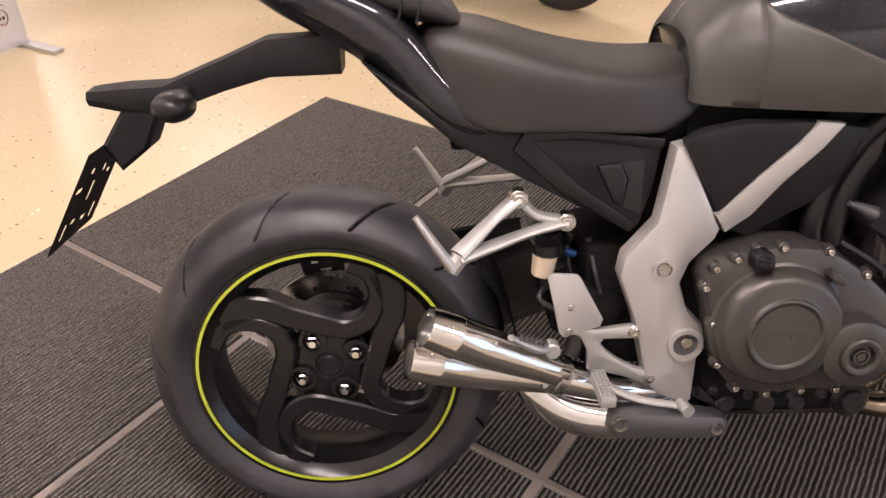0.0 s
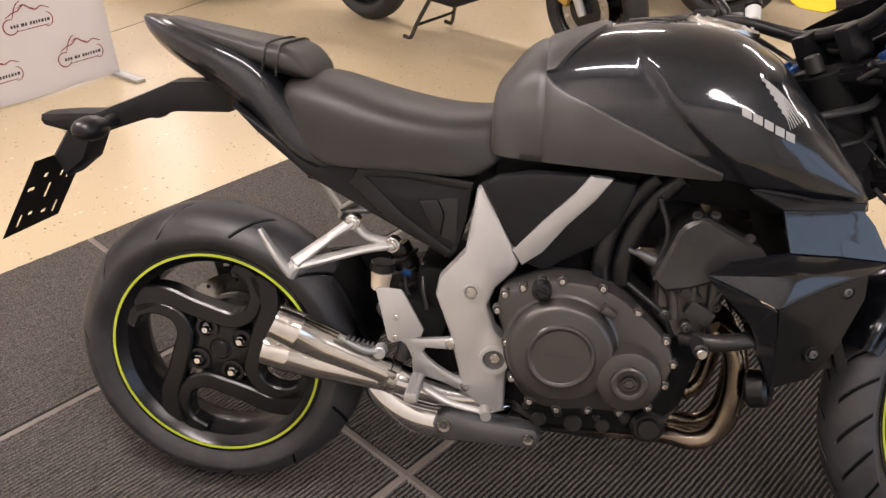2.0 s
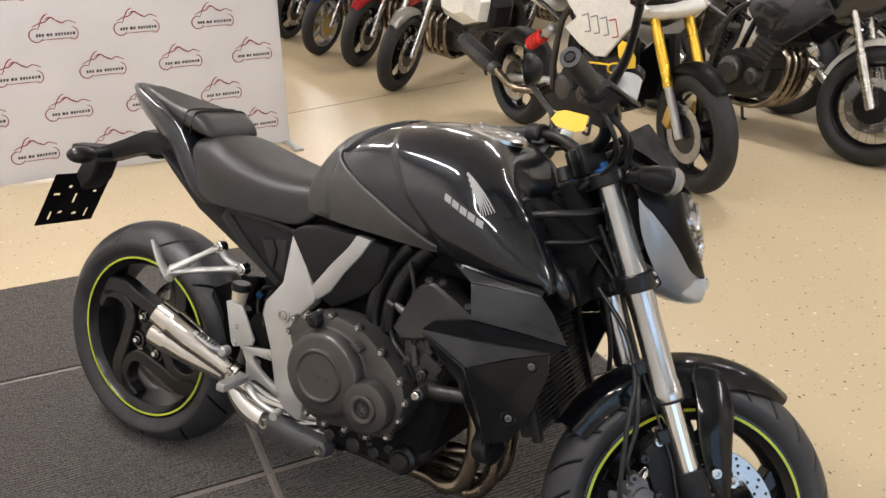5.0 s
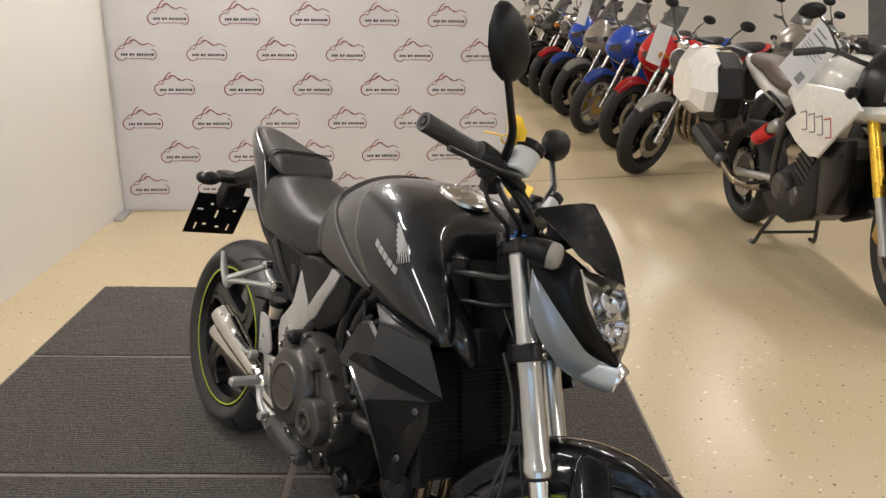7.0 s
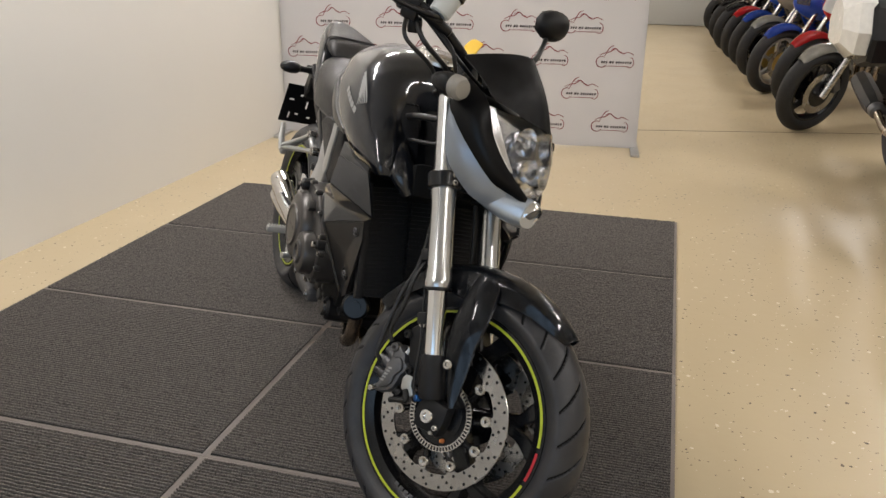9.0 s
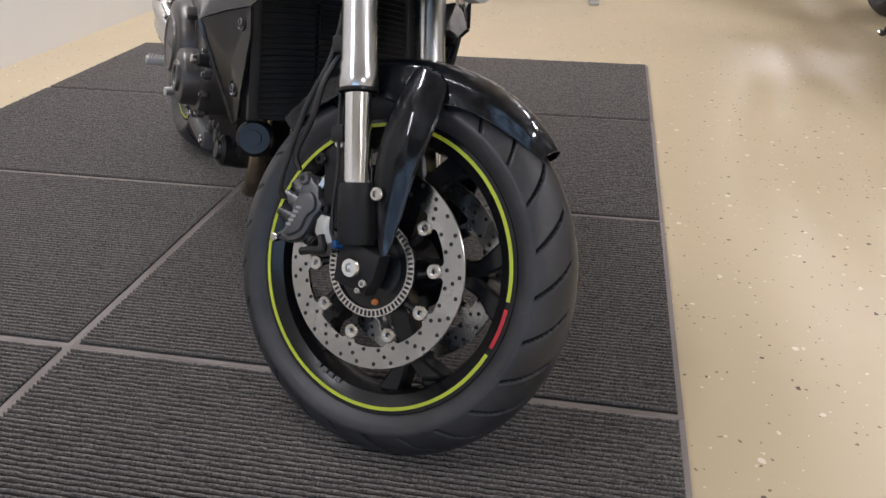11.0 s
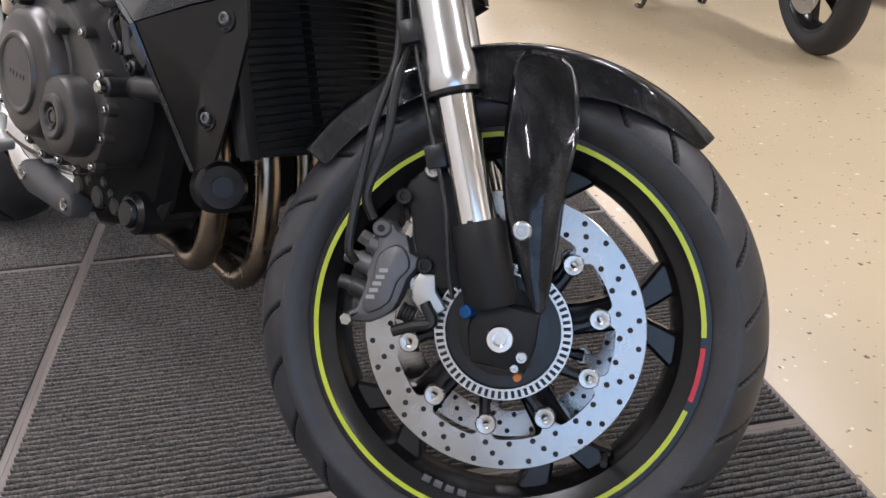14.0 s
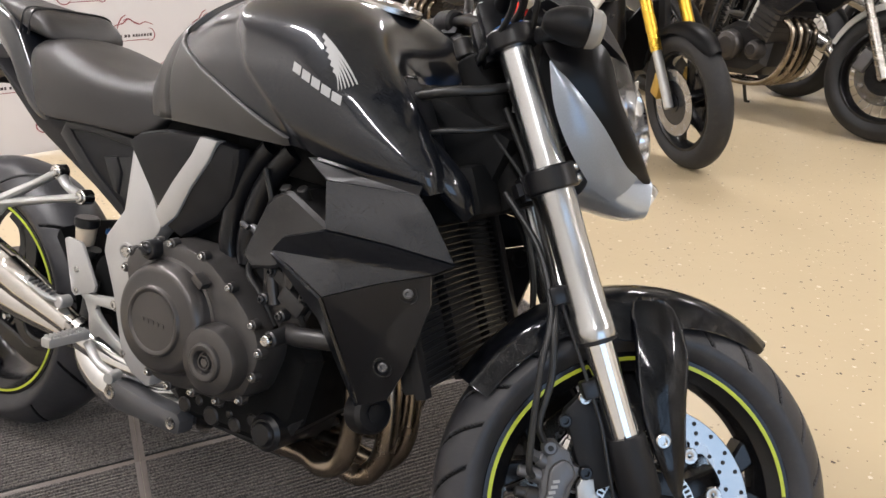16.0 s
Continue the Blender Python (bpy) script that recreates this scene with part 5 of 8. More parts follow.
def fork_at(z, y=0.0, off=0.0):
    return Vector((1.440 - 0.4663 * (z - 0.30) + off, y, z))


bm = bm_new()
turned(bm, FC, [(0.2285, -0.043), (0.2265, -0.047), (0.215, -0.047), (0.210, -0.043), (0.198, -0.036), (0.191, -0.015), (0.191, 0.015), (0.198, 0.036), (0.210, 0.043), (0.2265, 0.047), (0.2285, 0.043), (0.213, 0.03), (0.205, 0), (0.213, -0.03), (0.2285, -0.043)], 96)
fwheel = spart("front_wheel", bm, BLACKWHEEL, None, "black front wheel rim")
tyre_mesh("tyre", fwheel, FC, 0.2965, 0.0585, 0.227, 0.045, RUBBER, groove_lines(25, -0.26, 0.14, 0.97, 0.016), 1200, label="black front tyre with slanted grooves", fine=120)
for name, mat, a0, a1, lab in (("rim_tape", YELLOW, 13, 351, "fluorescent yellow rim stripe"), ("red_rim_tape", RED, 354, 370, "short red rim stripe")):
    for side in (-1, 1):
        bm = bm_new()
        n = 90 if a1 - a0 > 100 else 10
        vs = []
        for k in range(n + 1):
            a = radians(a0 + (a1 - a0) * k / n)
            vs.append([bm.verts.new((FC.x + r * math.cos(a), side * y, FC.z + r * math.sin(a))) for r, y in ((0.2150, 0.0475), (0.2205, 0.0475), (0.2205, 0.0485), (0.2150, 0.0485))])
        for a, b in zip(vs, vs[1:]):
            for k in range(4):
                bm.faces.new((a[k], a[(k + 1) % 4], b[(k + 1) % 4], b[k]))
        spart(name, bm, mat, fwheel, lab)
bm = bm_new()
turned(bm, FC, [(0.02, -0.075), (0.05, -0.07), (0.052, -0.05), (0.035, -0.035), (0.035, 0.035), (0.052, 0.05), (0.05, 0.07), (0.02, 0.075)], 40)
spart("front_hub", bm, BLACKWHEEL, fwheel)
for k in range(5):
    a = radians(20 + 72 * k)
    bm = bm_new()
    def at(r, da):
        return (FC.x + r * math.cos(a + radians(da)), FC.z + r * math.sin(a + radians(da)))
    blade(bm, [at(0.032, 0), at(0.09, 0), at(0.135, 2)], [0.020, 0.018, 0.021], -0.018, 0.016)
    blade(bm, [at(0.125, 2), at(0.160, 6), at(0.197, 12)], [0.014, 0.0125, 0.019], -0.018, 0.018)
    blade(bm, [at(0.125, 0), at(0.160, -7), at(0.197, -14)], [0.014, 0.0125, 0.019], -0.018, 0.018)
    spart("spoke", bm, BLACKWHEEL, fwheel)
bm = bm_new()
cyl(bm, FC + Vector((0.128, -0.01, -0.10)) * 1.17, FC + Vector((0.128, -0.06, -0.10)) * 1.12, 0.004, 0.004, 10)
spart("tyre_valve", bm, PLASTIC, fwheel)
bm = bm_new()
for k in range(4):
    a = radians(258 + 4.2 * k)
    box(bm, (FC.x + 0.199 * math.cos(a), -0.0405, FC.z + 0.199 * math.sin(a)), (0.010, 0.003, 0.008), (0, -(math.degrees(a) - 270), 0), 0.001)
spart("balance_weight", bm, CALIPER, fwheel)

for side in (-1, 1):
    y = side * 0.066
    # lobed friction ring
    bm = bm_new()
    n = 300
    vs = []
    for k in range(n):
        a = 2 * math.pi * k / n
        ri = 0.1215 - 0.019 * max(0.0, math.cos(10 * (a - radians(22.5)))) ** 5
        vs.append([bm.verts.new((FC.x + r * math.cos(a), yy, FC.z + r * math.sin(a))) for r, yy in ((ri, y - 0.0025), (0.1540, y - 0.0025), (0.1550, y - 0.0015), (0.1550, y + 0.0015), (0.1540, y + 0.0025), (ri, y + 0.0025))])
    for k in range(n):
        a, b = vs[k], vs[(k + 1) % n]
        for j in range(6):
            bm.faces.new((a[j], a[(j + 1) % 6], b[(j + 1) % 6], b[j]))
    disc = spart("front_disc", bm, DISC, None, "drilled steel front brake disc")
    for k in range(30):
        for j, (r, da) in enumerate(((0.126, 0), (0.137, 4), (0.147, 8))):
            if (k + j) % 2 and j == 1:
                continue
            a = radians(12 * k + da)
            bm = bm_new()
            c = Vector((FC.x + r * math.cos(a), 0, FC.z + r * math.sin(a)))
            cyl(bm, c + Vector((0, y - 0.00285, 0)), c + Vector((0, y + 0.00285, 0)), 0.0032, seg=9)
            spart("disc_hole", bm, hole_mat, disc)
    for k in range(10):
        a = radians(36 * k + 22.5)
        bm = bm_new()
        blade(bm, [(FC.x + q * math.cos(a + e), FC.z + q * math.sin(a + e)) for q, e in ((0.060, -0.10), (0.085, -0.06), (0.1055, 0))], [0.009, 0.006, 0.0075], y - 0.003, y + 0.003, 4)
        spart("carrier_arm", bm, BLACKWHEEL, disc)
    bm = bm_new()
    ring(bm, FC, y - 0.004, y + 0.004, 0.048, 0.072, 48)
    spart("disc_carrier", bm, BLACKWHEEL, disc)
    for k in range(10):
        a = radians(36 * k + 22.5)
        bm = bm_new()
        c = Vector((FC.x + 0.1055 * math.cos(a), 0, FC.z + 0.1055 * math.sin(a)))
        m, h = axes_to(c + Vector((0, y + side * 0.001, 0)), c + Vector((0, y + side * 0.006, 0)))
        lathe(bm, [(0.0035, 0.0), (0.0035, 0.004), (0.0055, 0.005), (0.0105, 0.005), (0.0120, 0.003), (0.0120, -0.001)], 18, m)
        spart("disc_bobbin", bm, STEEL, disc)
    if side < 0:
        bm = bm_new()
        ring(bm, FC, -0.0755, -0.0735, 0.0635, 0.0755, 100)
        tone = spart("sensor_ring", bm, STEEL, disc, "slotted steel wheel speed ring")
        for k in range(60):
            a = radians(6 * k)
            bm = bm_new()
            box(bm, (FC.x + 0.0698 * math.cos(a), -0.0755, FC.z + 0.0698 * math.sin(a)), (0.0078, 0.001, 0.0036), (0, -6 * k, 0))
            spart("ring_slot", bm, hole_mat, tone)
        bm = bm_new()
        c = FC + Vector((0.028, -0.07, -0.045))
        cyl(bm, c, c + Vector((0, -0.007, 0)), 0.005, 0.004, 12)
        spart("orange_plug", bm, ORANGE, disc)

for side in (-1, 1):
    y = side * 0.107
    ax = AXIS
    bm = bm_new()
    a, b = fork_at(0.935, y), fork_at(0.535, y)
    L = (b - a).length
    m, h = axes_to(b, a)
    lathe(bm, [(0.022, 0), (0.0285, 0.0), (0.0295, 0.003), (0.0295, 0.018), (0.0285, 0.020), (0.0285, 0.034), (0.0265, 0.040), (0.0262, 0.17), (0.0275, 0.19), (0.0275, 0.235), (0.0245, 0.255), (0.0245, h)], 36, m)
    upper = spart("fork_upper_tube", bm, FORK, None, "brushed silver upper fork tube")
    bm = bm_new()
    lathe(bm, [(0.0295, -0.004), (0.0295, 0.001), (0.0225, 0.002), (0.0225, -0.006)], 32, m)
    spart("fork_seal", bm, PLASTIC_G, upper)
    bm = bm_new()
    a2, b2 = fork_at(0.54, y), fork_at(0.395, y)
    cyl(bm, b2, a2, 0.0212, seg=32)
    spart("fork_inner_tube", bm, CHROME, None, "chromed inner fork tube")
    bm = bm_new()
    m, h = axes_to(fork_at(0.328, y), fork_at(0.410, y))
    lathe(bm, [(0, 0), (0.026, 0), (0.029, 0.01), (0.0295, 0.05), (0.0285, h - 0.006), (0.026, h), (0.0215, h)], 32, m)
    plate(bm, [(1.410, 0.335), (1.478, 0.335), (1.482, 0.300), (1.478, 0.270), (1.418, 0.266), (1.408, 0.30)], side * 0.085, side * 0.121, 0.007)
    foot = spart("fork_foot", bm, PLASTIC, None, "black cast fork foot")
    bm = bm_new()
    m, h = axes_to(FC + Vector((0, side * 0.105, 0)), FC + Vector((0, side * 0.132, 0)))
    lathe(bm, [(0, h - 0.006), (0.006, h - 0.006), (0.0075, h), (0.013, h), (0.0145, h - 0.002), (0.0155, h - 0.006), (0.0155, 0)], 28, m)
    spart("axle_nut", bm, CHROME, foot)
    bm = bm_new()
    bolt(bm, (1.470, side * 0.121, 0.287), (0, side, 0), 0.0065, 0.006)
    bolt(bm, (1.466, side * 0.121, 0.274), (0, side, 0), 0.005, 0.005)
    spart("pinch_bolt", bm, STEEL, foot)
    if side < 0:
        bm = bm_new()
        for k in range(7):
            box(bm, (1.4125 - 0.0048 * k, -0.1325, 0.345 + 0.0103 * k), (0.004, 0.0008, 0.006), (0, -25, 0))
        spart("cast_mark_bars", bm, PLASTIC, foot)
    # caliper
    CAL = [(1.299, 0.388), (1.313, 0.394), (1.320, 0.387), (1.333, 0.384), (1.341, 0.367), (1.351, 0.364), (1.352, 0.351), (1.345, 0.338), (1.342, 0.314), (1.339, 0.302), (1.330, 0.291),
           (1.315, 0.280), (1.288, 0.275), (1.284, 0.281), (1.296, 0.294), (1.299, 0.308), (1.300, 0.324), (1.298, 0.335), (1.301, 0.356), (1.300, 0.373)]
    bm = bm_new()
    plate(bm, CAL, side * 0.076, side * 0.112, 0.008)
    plate(bm, [(1.309, 0.358), (1.324, 0.371), (1.337, 0.366), (1.344, 0.350), (1.335, 0.332), (1.332, 0.309), (1.314, 0.292), (1.304, 0.298), (1.308, 0.321), (1.307, 0.338)], side * 0.108, side * 0.119, 0.006, smooth=3)
    cal = spart("brake_caliper", bm, CALIPER, None, "grey cast front brake caliper")
    cal.matrix_basis = STEER @ Matrix.Translation((-0.013, -side * 0.012, -0.007))
    bm = bm_new()
    cyl(bm, (1.304, side * 0.100, 0.384), (1.304, side * 0.117, 0.384), 0.0115, 0.010, 20, bev=0.002)
    spart("caliper_lug", bm, CALIPER, cal)
    bm = bm_new()
    cyl(bm, (1.304, side * 0.117, 0.384), (1.304, side * 0.1185, 0.384), 0.004, seg=14)
    spart("lug_hole", bm, hole_mat, cal)
    for z in (0.343, 0.314):
        bm = bm_new()
        cyl(bm, (1.306, side * 0.094, z - 0.003), (1.282, side * 0.094, z), 0.013, 0.0115, 20, bev=0.002)
        cyl(bm, (1.283, side * 0.094, z), (1.268, side * 0.094, z + 0.001), 0.0085, 0.0075, 14, bev=0.001)
        spart("piston_boss", bm, CALIPER if z > 0.33 else CASE2, cal)
    bm = bm_new()
    cyl(bm, (1.306, side * 0.098, 0.362), (1.292, side * 0.100, 0.366), 0.012, 0.011, 18, bev=0.002)
    cyl(bm, (1.293, side * 0.100, 0.366), (1.281, side * 0.101, 0.370), 0.0085, 0.0085, 6, bev=0.001)
    spart("banjo_union", bm, CALIPER, cal)
    bm = bm_new()
    cyl(bm, (1.328, side * 0.100, 0.380), (1.332, side * 0.100, 0.398), 0.0075, 0.0065, 6, bev=0.001)
    cyl(bm, (1.332, side * 0.100, 0.397), (1.334, side * 0.100, 0.406), 0.004, 0.005, 12)
    spart("bleed_nipple", bm, STEEL, cal)
    bm = bm_new()
    cyl(bm, (1.290, side * 0.104, 0.279), (1.290, side * 0.116, 0.278), 0.008, 0.007, 6, bev=0.001)
    spart("end_bolt", bm, STEEL, cal)
    bm = bm_new()
    for k in range(4):
        cyl(bm, (1.344 + 0.004 * k, side * 0.103, 0.302 - 0.0006 * k), (1.3475 + 0.004 * k, side * 0.103, 0.3014 - 0.0006 * k), 0.0105 - 0.001 * (k % 2), seg=16)
    spart("pin_boot", bm, PLASTIC, cal)
    if side < 0:
        for k in range(5):
            bm = bm_new()
            box(bm, (1.3110 + 0.0018 * k, -0.1197, 0.310 + 0.0078 * k), (0.0095, 0.0006, 0.0042), (0, -14, 0))
            spart("caliper_mark", bm, LOGOSILVER, cal)
    bm = bm_new()
    plate(bm, [(1.345, 0.47), (1.368, 0.455), (1.400, 0.41), (1.405, 0.345), (1.385, 0.335), (1.362, 0.345), (1.345, 0.375), (1.330, 0.41), (1.318, 0.425), (1.322, 0.44)], side * 0.088, side * 0.108, 0.006)
    hang = spart("caliper_bracket", bm, PLASTIC, None, "black caliper carrier bracket")
    hang.matrix_basis = STEER @ Matrix.Translation((-0.016, -side * 0.012, -0.007))
    for x, z in ((1.322, 0.423), (1.362, 0.357), (1.345, 0.458)):
        bm = bm_new()
        bolt(bm, (x, side * 0.108, z), (0, side, 0), 0.0095, 0.007)
        spart("carrier_bolt", bm, PLASTIC_G if z < 0.44 else STEEL, hang)
    if side < 0:
        bm = bm_new()
        plate(bm, [(1.358, 0.348), (1.375, 0.350), (1.380, 0.333), (1.395, 0.317), (1.387, 0.308), (1.371, 0.306), (1.357, 0.318), (1.353, 0.336)], -0.098, -0.110, 0.003)
        spart("sensor_plate", bm, ALU2, hang, "bare metal sensor plate")
        bm = bm_new()
        tube(bm, [(1.372, -0.110, 0.318), (1.385, -0.112, 0.300), (1.365, -0.108, 0.290), (1.345, -0.105, 0.278)], 0.0065, 10)
        spart("sensor_hose", bm, CABLE, hang)
        bm = bm_new()
        cyl(bm, (1.409, -0.113, 0.320), (1.402, -0.128, 0.317), 0.008, 0.007, 14, bev=0.001)
        spart("blue_cap", bm, BLUE_BOLT, foot, "small blue anodised cap")
    # mudguard stay
    bm = bm_new()
    loft(bm, [[(x, side * yy, z) for x, yy, z in row] for row in (
        [(1.376, 0.074, 0.602), (1.412, 0.080, 0.610), (1.446, 0.076, 0.602)],
        [(1.383, 0.094, 0.562), (1.422, 0.108, 0.566), (1.462, 0.098, 0.556)],
        [(1.388, 0.106, 0.526), (1.430, 0.124, 0.527), (1.472, 0.106, 0.520)],
        [(1.392, 0.114, 0.490), (1.434, 0.133, 0.490), (1.468, 0.112, 0.478)],
        [(1.412, 0.122, 0.42), (1.446, 0.137, 0.42), (1.480, 0.116, 0.405)],
        [(1.452, 0.122, 0.36), (1.464, 0.128, 0.355), (1.482, 0.116, 0.355)],
        [(1.470, 0.121, 0.335), (1.476, 0.123, 0.333), (1.482, 0.119, 0.333)])])
    bmesh.ops.solidify(bm, geom=bm.faces[:], thickness=0.004)
    stay = spart("mudguard_stay", bm, GLOSS, None, "glossy black mudguard stay", sharp=60, sub=1)
    stay.matrix_basis = STEER @ Matrix.Translation((0, -side * 0.010, 0))
    bm = bm_new()
    bolt(bm, (1.437, side * 0.133, 0.413), (0, side, 0), 0.0105, 0.006)
    spart("stay_bolt", bm, STEEL, stay)

# mudguard over the front tyre
bm = bm_new()
rows = []
for k in range(33):
    a = radians(57 + 96 * k / 32)
    u = k / 32
    w = float(np.interp(u, [0, 0.06, 0.2, 0.45, 0.75, 1], [0.018, 0.036, 0.060, 0.073, 0.068, 0.055]))
    r = 0.311 + 0.006 * math.sin(math.pi * u)
    # the flank reaches lower towards the stay and stands out to meet it
    drop = float(np.interp(u, [0, 0.1, 0.2, 0.3, 0.38, 0.46, 0.54, 0.66, 1], [0.006, 0.017, 0.026, 0.036, 0.050, 0.064, 0.056, 0.032, 0.027]))
    flare = float(np.interp(u, [0, 0.28, 0.40, 0.47, 0.56, 0.66, 1], [0, 0.001, 0.008, 0.013, 0.011, 0, 0]))
    row = [(-w - flare, r - drop - 0.012), (-w * 0.955 - flare * 0.4, r - drop * 0.62 - 0.006), (-w * 0.975, r - drop * 0.30 - 0.004),
           (-w * 0.93, r - 0.006), (-w * 0.72, r), (-w * 0.4, r + 0.006), (0, r + 0.009)]
    row = row + [(-y, q) for y, q in row[-2::-1]]
    rows.append([(FC.x + q * math.cos(a), y, FC.z + q * math.sin(a)) for y, q in row])
loft(bm, rows)
bmesh.ops.solidify(bm, geom=bm.faces[:], thickness=0.0035)
spart("mudguard", bm, GLOSS, None, "glossy black front mudguard", sharp=60, sub=1)

# yokes
for z, th, lab in ((0.925, 0.028, "upper_yoke"), (0.742, 0.034, "lower_yoke")):
    bm = bm_new()
    c = fork_at(z)
    tl = pose(c.x, 0, z, 0, -25)
    q = bmesh.ops.create_cube(bm, size=1, matrix=tl @ Matrix.Translation((-0.020, 0, 0)) @ Matrix.Diagonal((0.05, 0.17, th, 1)))
    bmesh.ops.bevel(bm, geom=[e for e in bm.edges], offset=0.008, segments=2, affect="EDGES")
    for s in SIDES:
        m = tl @ Matrix.Translation((0, s * 0.107, -th / 2))
        lathe(bm, [(0.024, 0), (0.034, 0), (0.036, 0.003), (0.036, th - 0.003), (0.034, th), (0.024, th)], 28, m)
    yk = spart(lab, bm, PLASTIC_G)
    for s in SIDES:
        bm = bm_new()
        for dz in ((-0.008, 0.008) if z < 0.8 else (0,)):
            p = tl @ Vector((0.030, s * 0.118, dz))
            bolt(bm, p, (0.9, s * 0.5, 0.35), 0.0065, 0.008)
        spart("yoke_bolt", bm, STEEL, yk)
for s in SIDES:
    bm = bm_new()
    m = pose(*fork_at(0.933, s * 0.107), 0, -25)
    lathe(bm, [(0, 0.022), (0.008, 0.022), (0.009, 0.014), (0.016, 0.013), (0.022, 0.011), (0.0235, 0)], 24, m)
    spart("fork_cap", bm, BLUE_BOLT, None, "blue anodised fork cap")

# handlebar with grips, controls and mirrors
bm = bm_new()
BAR = [(0.990, -0.370, 1.057), (1.062, -0.255, 1.049), (1.098, -0.185, 1.040), (1.128, -0.115, 1.010), (1.132, -0.06, 0.990), (1.132, 0, 0.988)]
tube(bm, BAR + [(x, -y, z) for x, y, z in BAR[-2::-1]], [0.011, 0.011, 0.011, 0.0125, 0.014, 0.014, 0.014, 0.0125, 0.011, 0.011, 0.011], 16)
bar = spart("handlebar", bm, PLASTIC_G, None, "black handlebar with rubber grips")
bm = bm_new()
for s in SIDES:
    box(bm, (1.128, s * 0.045, 0.968), (0.05, 0.03, 0.06), (0, -25, 0), 0.006)
spart("bar_clamp", bm, PLASTIC_G, bar)
for s in SIDES:
    pa, pb = Vector((0.985, s * 0.378, 1.0575)), Vector((1.055, s * 0.266, 1.050))
    m, h = axes_to(pa, pb)
    bm = bm_new()
    prof = [(0, 0.004), (0.008, 0.004), (0.010, 0), (0.0165, 0), (0.0175, 0.003), (0.0175, 0.010), (0.0168, 0.012)]
    for k in range(16):
        z = 0.014 + (h - 0.024) * k / 16
        prof += [(0.0172, z), (0.0172, z + (h - 0.024) / 32), (0.0164, z + (h - 0.024) / 28)]
    prof += [(0.020, h - 0.008), (0.021, h), (0, h)]
    lathe(bm, prof, 24, m)
    grip = spart("grip", bm, RUBBER, bar, "ribbed black rubber grip")
    bm = bm_new()
    cyl(bm, pa - (pb - pa).normalized() * 0.001, pa + (pb - pa).normalized() * 0.004, 0.007, seg=16)
    spart("bar_end_screw", bm, PLASTIC_G, grip)
    # switch housing
    d = (pb - pa).normalized()
    bm = bm_new()
    c = pb + d * 0.022
    cyl(bm, pb, pb + d * 0.045, 0.026, 0.024, 20, bev=0.005)
    box(bm, c + Vector((0.012, 0, -0.012)), (0.045, 0.035, 0.045), (0, 20, s * 57), 0.008)
    box(bm, c + Vector((0.02, -s * 0.02, -0.04)), (0.03, 0.03, 0.03), (20, 20, s * 40), 0.006)
    spart("switch_housing", bm, PLASTIC, bar)
    # lever
    bm = bm_new()
    lv0 = pb + d * 0.060 + Vector((0.034, 0, -0.004))
    tube(bm, [lv0, lv0 + Vector((0.012, s * 0.045, -0.010)), pb + Vector((0.055, s * 0.035, -0.022)), pa * 0.55 + pb * 0.45 + Vector((0.062, s * 0.02, -0.028)), pa * 0.9 + pb * 0.1 + Vector((0.055, s * 0.018, -0.030))], [0.010, 0.009, 0.007, 0.0065, 0.008], 12, squash=0.7)
    spart("brake_lever" if s < 0 else "clutch_lever", bm, PLASTIC_G, bar)
    # master cylinder and reservoir
    bm = bm_new()
    mc = Vector((1.112, s * 0.205, 1.036))
    cyl(bm, mc + Vector((-0.02, s * 0.045, 0.008)), mc + Vector((0.016, -s * 0.04, -0.010)), 0.014, 0.012, 18, bev=0.002)
    box(bm, mc + Vector((0.0, 0, 0.01)), (0.03, 0.03, 0.03), (0, 0, s * 35), 0.005)
    spart("master_cylinder", bm, PLASTIC_G, bar)
    base = Vector((1.123, s * 0.215, 1.045)) if s < 0 else Vector((1.112, s * 0.165, 1.035))
    top = base + Vector((0.004, -s * 0.010, 0.046)) if s < 0 else base + Vector((0.01, 0.012, 0.032))
    r0 = 0.026 if s < 0 else 0.015
    bm = bm_new()
    cyl(bm, base, top, r0 * 0.9, r0, 28, bev=0.004)
    rs = spart("fluid_reservoir", bm, WHITEPLASTIC, bar, "milky white brake fluid reservoir" if s < 0 else "small grey fluid reservoir")
    bm = bm_new()
    u = (top - base).normalized()
    cyl(bm, top - u * 0.002, top + u * 0.015, r0 * 1.12, r0 * 1.12, 28, bev=0.003)
    spart("reservoir_lid", bm, PLASTIC_G, rs)
    # mirror
    bm = bm_new()
    mb = Vector((1.095, s * 0.222, 1.066))
    mt = Vector((1.088 if s < 0 else 1.050, s * (0.352 if s < 0 else 0.330), 1.176))
    tube(bm, [mb - Vector((0, 0, 0.02)), mb, mb * 0.72 + mt * 0.28 + Vector((0.01, 0, 0.006)), mb * 0.4 + mt * 0.6 + Vector((0.008, 0, 0)), mt], [0.009, 0.010, 0.008, 0.007, 0.007], 12)
    stem = spart("mirror_stem", bm, PLASTIC_G, bar)
    bm = bm_new()
    mc = Vector((1.086 if s < 0 else 1.046, s * (0.370 if s < 0 else 0.345), 1.218))
    mm = Matrix.Translation(mc) @ Matrix.Rotation(radians(-8 if s < 0 else -18), 4, "Z") @ Matrix.Rotation(radians(-8), 4, "Y")
    shape = [(-0.052, -0.030), (-0.058, 0.0), (-0.045, 0.028), (0.0, 0.048), (0.040, 0.050), (0.058, 0.036), (0.062, 0.005), (0.05, -0.020), (0.02, -0.040), (-0.02, -0.042)]
